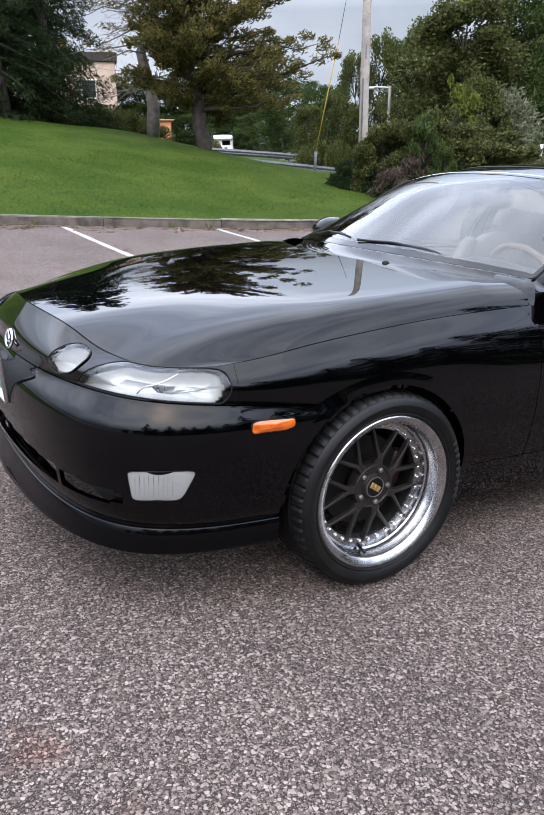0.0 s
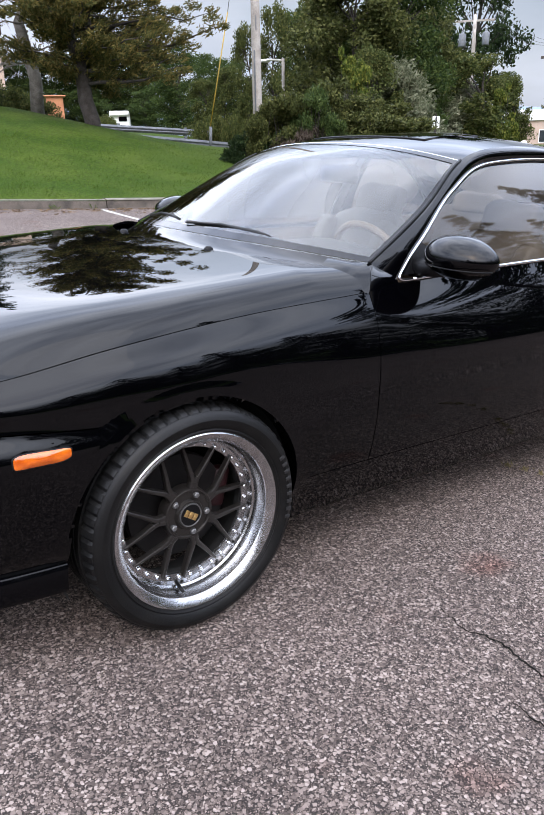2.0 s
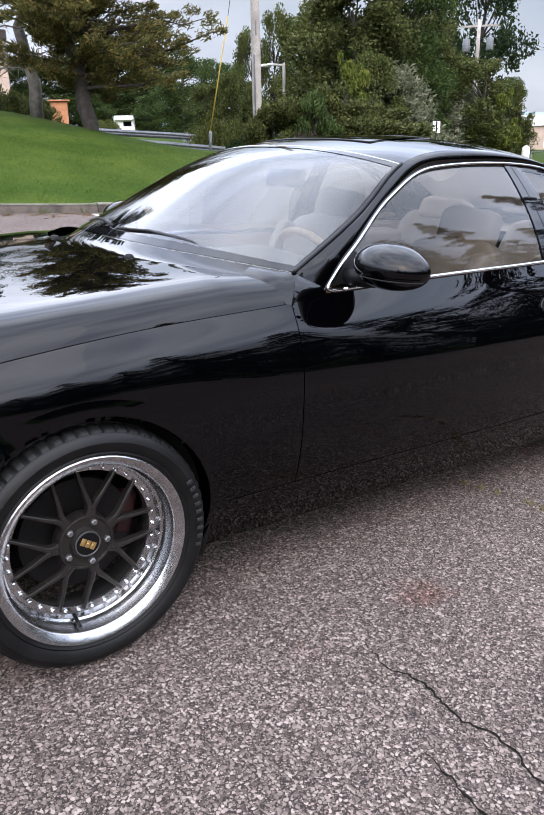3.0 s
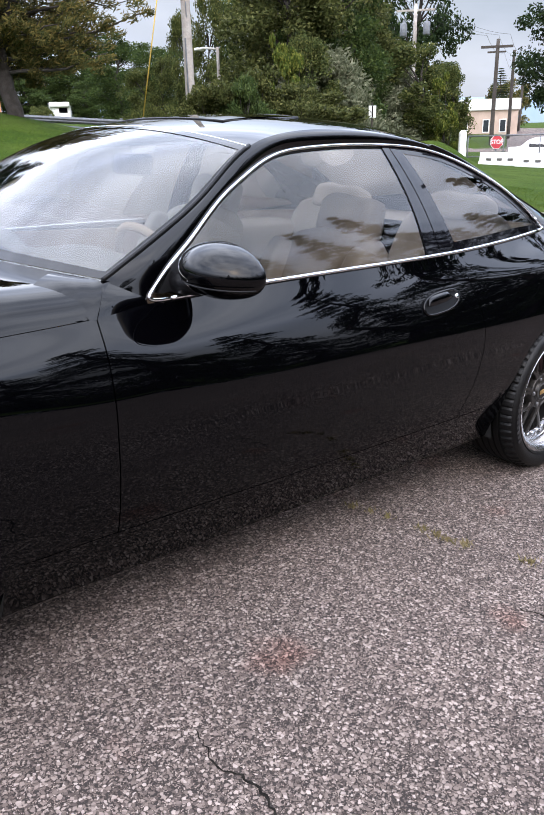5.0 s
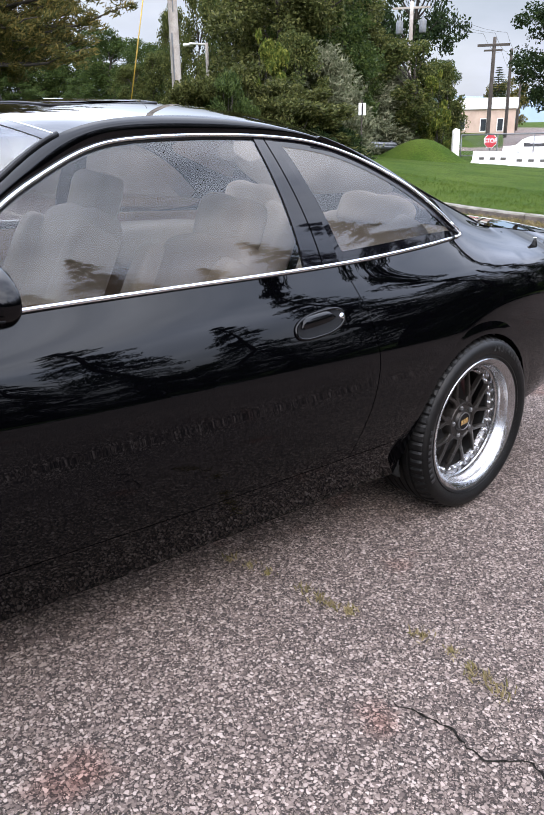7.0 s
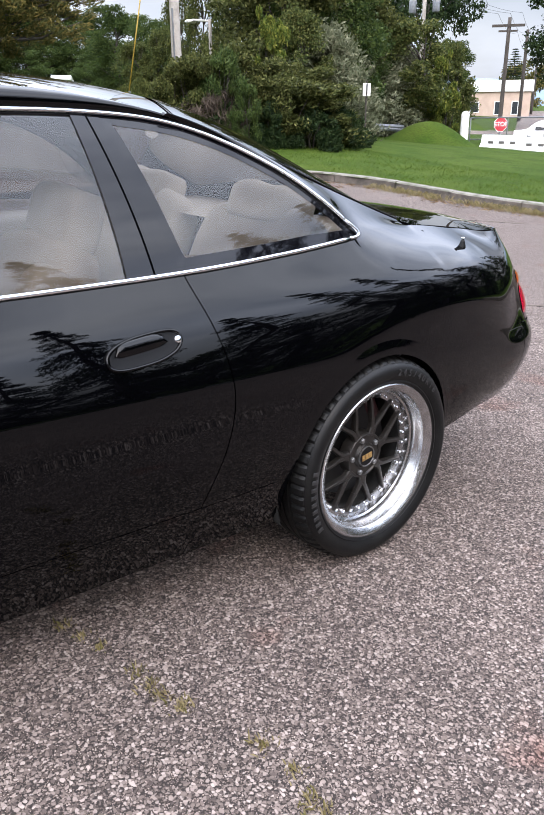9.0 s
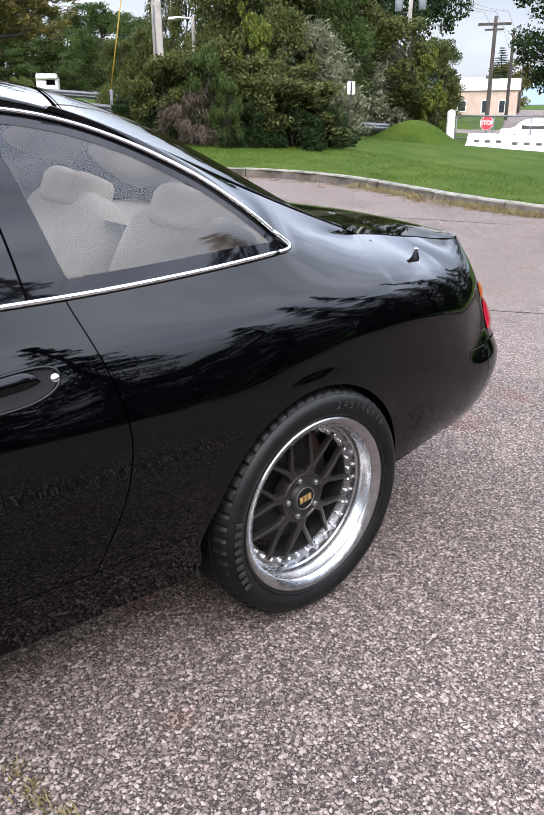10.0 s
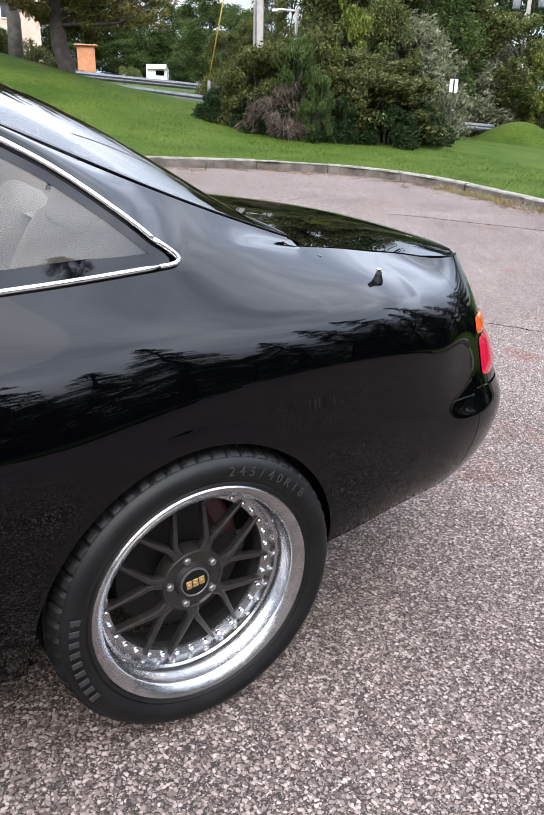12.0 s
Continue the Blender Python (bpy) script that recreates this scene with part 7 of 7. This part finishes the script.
# grass mound
vs = []
for i in range(33):
    for j in range(33):
        u, v = -1 + i / 16, -1 + j / 16
        x, y = 29.9 + u * 2.3 - v * 0.2, 20.6 + v * 2.3
        r = min(1, math.hypot(u, v))
        hgt = 0.98 * (0.5 + 0.5 * math.cos(math.pi * r)) ** 0.75 + 0.03 * noise.noise((x * 2, y * 2, 0)) * (1 - r)
        vs.append((x, y, lawn_at(x, y) - 0.06 + hgt))
mound = put("grass_mound", mesh_of("grass_mound", vs, grid_faces(33, 33), M_GRASS))
tagged(mound, "low round mound of rough grass", "mound")

# small sign seen end on, stop sign, gate and barriers
sg = empty("road_sign", "white rectangular sign with a dark bar on a thin post", "sign", m=pose(22.72, 17.95, lawn_at(22.72, 17.95), 0, 0, 55))
boxes("post", [(0.05, 0.05, 2.2, pose(0, 0, 0.95))], M_DARKWOOD, sg)
boxes("panel", [(0.03, 0.28, 0.42, pose(-0.045, 0, 1.75))], M_WHITE, sg)
boxes("dark_bar", [(0.012, 0.05, 0.40, pose(-0.066, 0, 1.75))], M_TRIM, sg, bevel=0.0)

st = empty("stop_sign", "red octagonal stop sign with white lettering", "sign", m=pose(36.4, 21.3, 0.28, 0, 0, 57 - 90))
M_STOP = mat("sign_red", (0.55, 0.02, 0.035), 0.45, second=(0.48, 0.018, 0.03), scale=8)
for nm, r, yy, mt in (("rim", 0.375, 0.0, M_WHITE), ("panel", 0.345, -0.012, M_STOP)):
    bm = bmesh.new()
    fr = [bm.verts.new((r * math.cos(math.pi * (k + 0.5) / 4), yy, r * math.sin(math.pi * (k + 0.5) / 4))) for k in range(8)]
    bk = [bm.verts.new((v.co.x, yy + 0.02, v.co.z)) for v in fr]
    bm.faces.new(fr)
    bm.faces.new(bk[::-1])
    for k in range(8):
        bm.faces.new((fr[k], fr[(k + 1) % 8], bk[(k + 1) % 8], bk[k]))
    part(nm, bm, mt, st, smooth=False)
cu = bpy.data.curves.new("word", "FONT")
cu.body, cu.size, cu.extrude, cu.align_x, cu.align_y, cu.offset = "STOP", 0.30, 0.006, "CENTER", "CENTER", 0.008
tmp = new("word", cu)
bpy.context.view_layer.update()
me = bpy.data.meshes.new_from_object(tmp.evaluated_get(bpy.context.evaluated_depsgraph_get()))
bpy.data.objects.remove(tmp)
me.materials.clear()
me.materials.append(M_WHITE)
put("word", me, st, m=pose(0, -0.02, 0, 90, 0, 0))
boxes("post", [(0.06, 0.05, 2.4, pose(0, 0.05, -1.2))], M_GALV, st)

gate = empty("gate_post", "white round-topped gate post", "post", m=pose(33.9, 21.7, lawn_at(33.9, 21.7)))
bm = bmesh.new()
lathe(bm, [(0.20, -0.3), (0.20, 1.30), (0.17, 1.40), (0.08, 1.47), (0.0001, 1.49)], 16, axis="z")
part("shaft", bm, M_WHITE, gate)
fence = empty("chain_link_gate", "grey tubular gate with wire mesh", "gate")
zf = 0.62
bm = bmesh.new()
A, B = Vector((34.1, 21.5, zf)), Vector((37.6, 17.4, zf + 0.02))
tube(bm, [A, B], 0.035, 8)
part("top_rail", bm, M_GALV, fence)
bm = bmesh.new()
tube(bm, [A - Vector((0, 0, 1.0)), B - Vector((0, 0, 1.0))], 0.03, 8)
part("bottom_rail", bm, M_GALV, fence)
for t in (0.0, 0.33, 0.66, 1.0):
    bm = bmesh.new()
    p = A.lerp(B, t)
    tube(bm, [p, p - Vector((0, 0, 1.4))], 0.03, 8)
    part("upright", bm, M_GALV, fence)
bm = bmesh.new()
for k in range(34):
    for sg_ in (0, 1):
        t0, t1 = (k / 34, min(1, (k + 9) / 34)) if sg_ else (min(1, (k + 9) / 34), k / 34)
        tube(bm, [A.lerp(B, t0), A.lerp(B, t1) - Vector((0, 0, 1.0))], 0.005, 3, caps=False)
tagged(part("wire_mesh", bm, M_GALV, fence), kind="stuff")


def barrier(x, y, z, turn):
    root = empty("road_barrier", "white plastic water-filled road barrier", "barrier", "road barriers", pose(x, y, z, 0, 0, turn))
    prof = [(-0.30, 0.0), (-0.30, 0.12), (-0.17, 0.27), (-0.12, 0.60), (-0.10, 0.64), (0.10, 0.64), (0.12, 0.60), (0.17, 0.27), (0.30, 0.12), (0.30, 0.0)]
    vs = []
    n = 15
    for i in range(n):
        xx = -1.05 + 2.1 * i / (n - 1)
        notch = 0.03 if i % 4 == 2 else 0.0
        for yy, zz in prof:
            vs.append((xx, yy * (1 - notch), zz))
    fs = grid_faces(n, 10) + [tuple(range(10)), tuple(range((n - 1) * 10 + 9, (n - 1) * 10 - 1, -1))]
    sharp(put("body", mesh_of("body", vs, fs, M_WHITE), root), 25)
    for k in (-0.55, 0.0, 0.55):
        boxes("fork_slot", [(0.26, 0.05, 0.12, pose(k, -0.165, 0.32))], M_DASH, root, bevel=0.005)
    return root


barrier(32.55, 18.5, -0.72, -85)
barrier(32.3, 16.35, -0.76, -84)
barrier(32.05, 14.2, -0.80, -83)

# parked white car beyond the gate, mostly hidden
pc_ = empty("parked_car", "white saloon car parked beyond the gate", "car", m=pose(43.0, 22.2, -1.05, 0, 0, 120))
cb = bmesh.new()
vs = []
for i in range(13):
    x = -2.1 + 4.2 * i / 12
    top = 0.62 + 0.55 * max(0, 1 - (abs(x - 0.1) / 1.35) ** 3)
    for y, z in ((-0.82, 0.25), (-0.86, 0.55), (-0.80, 0.86 if top > 0.9 else 0.80), (-0.58, max(0.84, top + 0.22)), (0, max(0.87, top + 0.27)), (0.58, max(0.84, top + 0.22)), (0.80, 0.84), (0.86, 0.55), (0.82, 0.25)):
        vs.append(cb.verts.new((x, y, z)))
for f in grid_faces(13, 9):
    cb.faces.new([vs[i] for i in f])
part("body", cb, M_WHITE, pc_)
for sx in (-1.25, 1.3):
    for sy in (-0.8, 0.8):
        bm = bmesh.new()
        lathe(bm, [(0.0001, -0.08), (0.2, -0.09), (0.30, -0.07), (0.31, 0.07), (0.0001, 0.09)], 20, m=Matrix.Translation((sx, sy, 0.31)))
        part("wheel", bm, M_RUBBER, pc_)
for sy in (-1, 1):
    boxes("window", [(1.7, 0.02, 0.26, pose(0.1, sy * 0.735, 1.0, sy * 32, 0, 0))], M_FRIT, pc_)

# far building, house, camper and hoarding
M_STUCCO = mat("beige_stucco", (0.47, 0.35, 0.28), 0.9, second=(0.40, 0.295, 0.235), scale=1.2, fine=0.1, fine_scale=20)
M_BRICKY = mat("orange_panel", (0.42, 0.17, 0.075), 0.7, second=(0.34, 0.13, 0.06), scale=3)
M_PANE = mat("dark_window", (0.03, 0.035, 0.04), 0.12, fine=0.2, fine_scale=3)


def building(name, label, x, y, z, turn, sx, sy, sz, roof_mat, wall_mat, wins, roof_h=0.25, cat="house"):
    root = empty(name, label, cat, m=pose(x, y, z, 0, 0, turn))
    boxes("wall", [(sx, sy, sz, pose(0, 0, sz / 2))], wall_mat, root, bevel=0.02)
    boxes("roof", [(sx + 0.5, sy + 0.5, roof_h, pose(0, 0, sz + roof_h / 2))], roof_mat, root, bevel=0.05)
    for wx, wz, ww, wh in wins:
        w = boxes("window", [(ww + 0.2, 0.10, wh + 0.2, pose(wx, -sy / 2 - 0.03, wz))], M_WHITE, root)
        boxes("pane", [(ww, 0.06, wh, pose(wx, -sy / 2 - 0.07, wz))], M_PANE, w, bevel=0.0)
    return root


building("far_building", "beige flat-roofed commercial building by the road", 96.5, 62.5, -0.4, 122 - 180, 9.0, 7.5, 3.3, M_WHITE, M_STUCCO, [(-2.6, 1.4, 1.0, 1.2), (0.4, 1.3, 0.7, 1.5), (2.6, 1.3, 0.7, 1.5)], 1.4, "building")
building("stucco_house", "pale beige house behind the trees", 22.6, 87.5, 3.2, -16, 15.0, 10.0, 8.6, M_BARK, M_STUCCO, [(4.6, 5.9, 1.4, 1.7), (-1.5, 5.9, 1.4, 1.7), (4.6, 2.2, 1.4, 1.7), (-2.2, 2.2, 1.4, 1.7)], 0.9)
building("orange_shed", "small faded orange shed on the far slope", 28.4, 68.2, 3.2, -22, 1.5, 1.5, 2.1, M_BRICKY, M_BRICKY, [], 0.12, "shed")
rv = empty("camper", "white camper with a dark rear window", "camper", m=pose(40.6, 79.6, 2.0, 0, 0, -28))
boxes("body", [(2.3, 5.0, 2.2, pose(0, 2.4, 1.35)), (2.2, 0.8, 0.5, pose(0, -0.1, 2.35))], M_WHITE, rv, bevel=0.12)
boxes("rear_window", [(0.9, 0.06, 0.5, pose(0.35, -0.12, 1.75))], M_FRIT, rv)
boxes("lower_panel", [(1.9, 0.06, 0.3, pose(0, -0.12, 0.75))], M_GALV, rv)
for sx in (-0.9, 0.9):
    bm = bmesh.new()
    lathe(bm, [(0.0001, -0.1), (0.3, -0.1), (0.33, 0.0), (0.3, 0.1), (0.0001, 0.1)], 18, axis="y", m=Matrix.Translation((sx, 3.0, 0.3)) @ pose(0, 0, 0, 0, 0, 90))
    part("wheel", bm, M_RUBBER, rv)

# hill at the end of the road, distance haze painted into its blue colour
M_HILL = mat("hazy_hill", (0.16, 0.21, 0.26), 1.0, second=(0.13, 0.18, 0.21), scale=0.02)
vs = []
for i in range(61):
    a = i / 60
    x, y = 300 + 900 * a, 1150 - 900 * a
    hh = 42 + 16 * math.sin(a * 9) + 8 * math.sin(a * 23 + 1)
    for k, (o, z) in enumerate(((0, -5), (20, hh * 0.55), (60, hh), (160, hh * 0.8))):
        vs.append((x + o * 0.7, y + o * 0.7, z))
tagged(put("hill_backdrop", mesh_of("hill_backdrop", vs, grid_faces(61, 4, flip=True), M_HILL)), "hazy blue wooded hill on the horizon", "hill", kind="structure")

# ---- cracks, weeds, litter ----
M_CRACK = mat("crack_shadow", (0.012, 0.011, 0.010), 1.0, spec=0.0, fine=0.4, fine_scale=60)


def crack(pts, width, seed):
    r = random.Random(seed)
    P = np.array(pts, float)
    L = np.r_[0, np.cumsum(np.hypot(*np.diff(P, axis=0).T))]
    n = int(L[-1] / 0.012)
    bm = bmesh.new()
    prev = None
    off = 0.0
    for i in range(n + 1):
        s_ = L[-1] * i / n
        x, y = np.interp(s_, L, P[:, 0]), np.interp(s_, L, P[:, 1])
        off = 0.75 * off + r.uniform(-0.008, 0.008)
        w = width * r.uniform(0.35, 1.2) * min(1, 6 * (i + 1) / n, 6 * (n - i + 1) / n)
        a = bm.verts.new((x - w / 2 + off, y, lot_at(x, y) + 0.002))
        b = bm.verts.new((x + w / 2 + off, y, lot_at(x, y) + 0.002))
        if prev:
            bm.faces.new((prev[0], prev[1], b, a))
        prev = (a, b)
    ob = part("asphalt_crack", bm, M_CRACK, None, smooth=False)
    return tagged(ob, "thin dark crack in the worn asphalt", "crack", group="asphalt cracks", kind="structure")


def to_world(x, y):
    p = TILT @ Vector((x, y, 0))
    return p.x, p.y


crack([to_world(*p) for p in ((0.60, -1.12), (0.625, -1.19), (0.61, -1.28), (0.625, -1.37), (0.62, -1.46), (0.61, -1.54), (0.63, -1.62), (0.60, -1.74), (0.61, -2.0), (0.58, -2.6))], 0.008, 1)
crack([to_world(*p) for p in ((0.46, -1.55), (0.44, -1.63), (0.44, -1.71), (0.41, -1.9), (0.43, -2.4))], 0.009, 2)
crack([to_world(*p) for p in ((1.65, -1.36), (1.66, -1.46), (1.675, -1.53), (1.66, -1.58), (1.655, -1.63), (1.72, -1.70), (1.70, -1.9))], 0.007, 3)
crack([(9.2, 6.4), (9.8, 6.0), (10.6, 5.1), (11.2, 4.4), (11.6, 3.9)], 0.05, 4)
crack([(5.3, 2.4), (6.0, 1.9), (6.6, 1.0), (7.2, 0.4), (8.3, -0.5)], 0.025, 5)
crack([(7.4, 7.8), (8.6, 7.4), (9.4, 7.9)], 0.03, 6)

def tufts(name, spots, n_each, length, material, label, seed, spread=0.05, lot_surface=True):
    rs = np.random.default_rng(seed)
    V, F = [], []
    for sx, sy, k in spots:
        for i in range(int(n_each * k)):
            x, y = sx + rs.normal() * spread, sy + rs.normal() * spread
            z = (lot_at(x, y) if lot_surface else lawn_at(x, y)) - 0.003
            a = rs.uniform(0, 2 * math.pi)
            l = length * rs.uniform(0.4, 1.2)
            w = 0.0022 + 0.02 * length * 0.4
            dx, dy = math.cos(a), math.sin(a)
            o = len(V)
            lean = rs.uniform(0.2, 1.0) * l
            V += [(x - dy * w, y + dx * w, z), (x + dy * w, y - dx * w, z), (x + dx * lean * 0.5 + dy * w * 0.7, y + dy * lean * 0.5 - dx * w * 0.7, z + l * 0.55), (x + dx * lean, y + dy * lean, z + l * 0.75)]
            F.append((o, o + 1, o + 2, o + 3))
    me = bpy.data.meshes.new(name)
    me.from_pydata(V, [], F)
    me.materials.append(material)
    return tagged(put(name, me), label, "weeds", kind="stuff")


weed = [(*to_world(*p), k) for p, k in (((1.75, -0.63), 0.8), ((1.77, -0.70), 0.7), ((1.79, -0.77), 0.5), ((1.81, -0.91), 0.9), ((1.815, -0.96), 0.8), ((1.82, -1.01), 1.2), ((1.84, -1.07), 1.4), ((1.91, -1.265), 1.3), ((1.92, -1.37), 0.7), ((1.90, -1.44), 1.2), ((1.89, -1.48), 1.2), ((1.88, -1.54), 1.3))]
tufts("crack_weeds", weed, 45, 0.022, M_DRYBLADE, "dry yellow grass tufts growing in an asphalt crack", 5, 0.014)
rk = random.Random(12)
kw = []
for k in range(90):
    t = rk.random()
    y = 3.2 + 5.2 * t
    x = float(np.interp(y, KERB[::-1][:, 1][(KERB[::-1][:, 1] < 9) & (KERB[::-1][:, 1] > -3)], KERB[::-1][:, 0][(KERB[::-1][:, 1] < 9) & (KERB[::-1][:, 1] > -3)]))
    kw.append((x - rk.uniform(0.05, 0.40) * rk.random(), y, rk.uniform(0.4, 1.3)))
tufts("kerb_weeds", kw, 26, 0.13, M_DRYBLADE, "dry weeds along the foot of the kerb", 6, 0.10)
kw2 = [(x + rk.uniform(-0.1, 0.1), 10.93, rk.uniform(0.2, 0.8)) for x in (1.9, 2.6, 4.4, 5.2, 7.9, 9.0)]
tufts("kerb_weeds", kw2, 20, 0.12, M_BLADE, "green weeds sprouting at the kerb", 7, 0.05)
rs = np.random.default_rng(77)
lawn_spots = []
while len(lawn_spots) < 5200:
    x, y = rs.uniform(-2, 18), rs.uniform(2.5, 19)
    lawn_spots.append((x, y))
P = np.array(lawn_spots)
d_, _near = signed(P)
P = P[d_ > 0.24]
tufts("lawn_grass", [(x, y, 1) for x, y in P], 14, 0.065, M_BLADE, "short mown lawn grass blades", 8, 0.16, lot_surface=False)

# small fallen twigs and leaves
M_DEADLEAF = leaf_mat("dead_leaves", (0.06, 0.035, 0.018), (0.13, 0.075, 0.035), (0.26, 0.17, 0.08))
rs = np.random.default_rng(91)
cs = [(x, y, lot_at(x, y) + 0.006) for x, y in zip(rs.uniform(-2.0, 6.0, 40), rs.uniform(-2.2, 9.0, 40)) if y > 1.2]
me = leaf_mesh("fallen_leaves", rs, cs, [(0.02, 0.02, 0.001)] * len(cs), 46, 0.03, 0.018, M_DEADLEAF, 6.0)
tagged(put("fallen_leaves", me), "a few small dry leaves on the asphalt", "leaves", kind="stuff")
cs = []
for x in rs.uniform(-4.0, 9.2, 420):
    y = 10.92 - abs(rs.normal()) * 0.30
    cs.append((x, y, lot_at(x, y) + 0.008))
for k in range(260):
    x, y = KERB[(KERB[:, 0] > 9.4) & (KERB[:, 1] > 2.0)][rs.integers(0, int(((KERB[:, 0] > 9.4) & (KERB[:, 1] > 2.0)).sum()))]
    x, y = x - abs(rs.normal()) * 0.25 - 0.05, y - abs(rs.normal()) * 0.20
    cs.append((x, y, lot_at(x, y) + 0.008))
me = leaf_mesh("kerb_litter", rs, cs, [(0.16, 0.10, 0.004)] * len(cs), 4200, 0.055, 0.022, M_DEADLEAF, 5.0)
tagged(put("kerb_litter", me), "brown leaf litter gathered along the kerb", "leaves", kind="stuff")
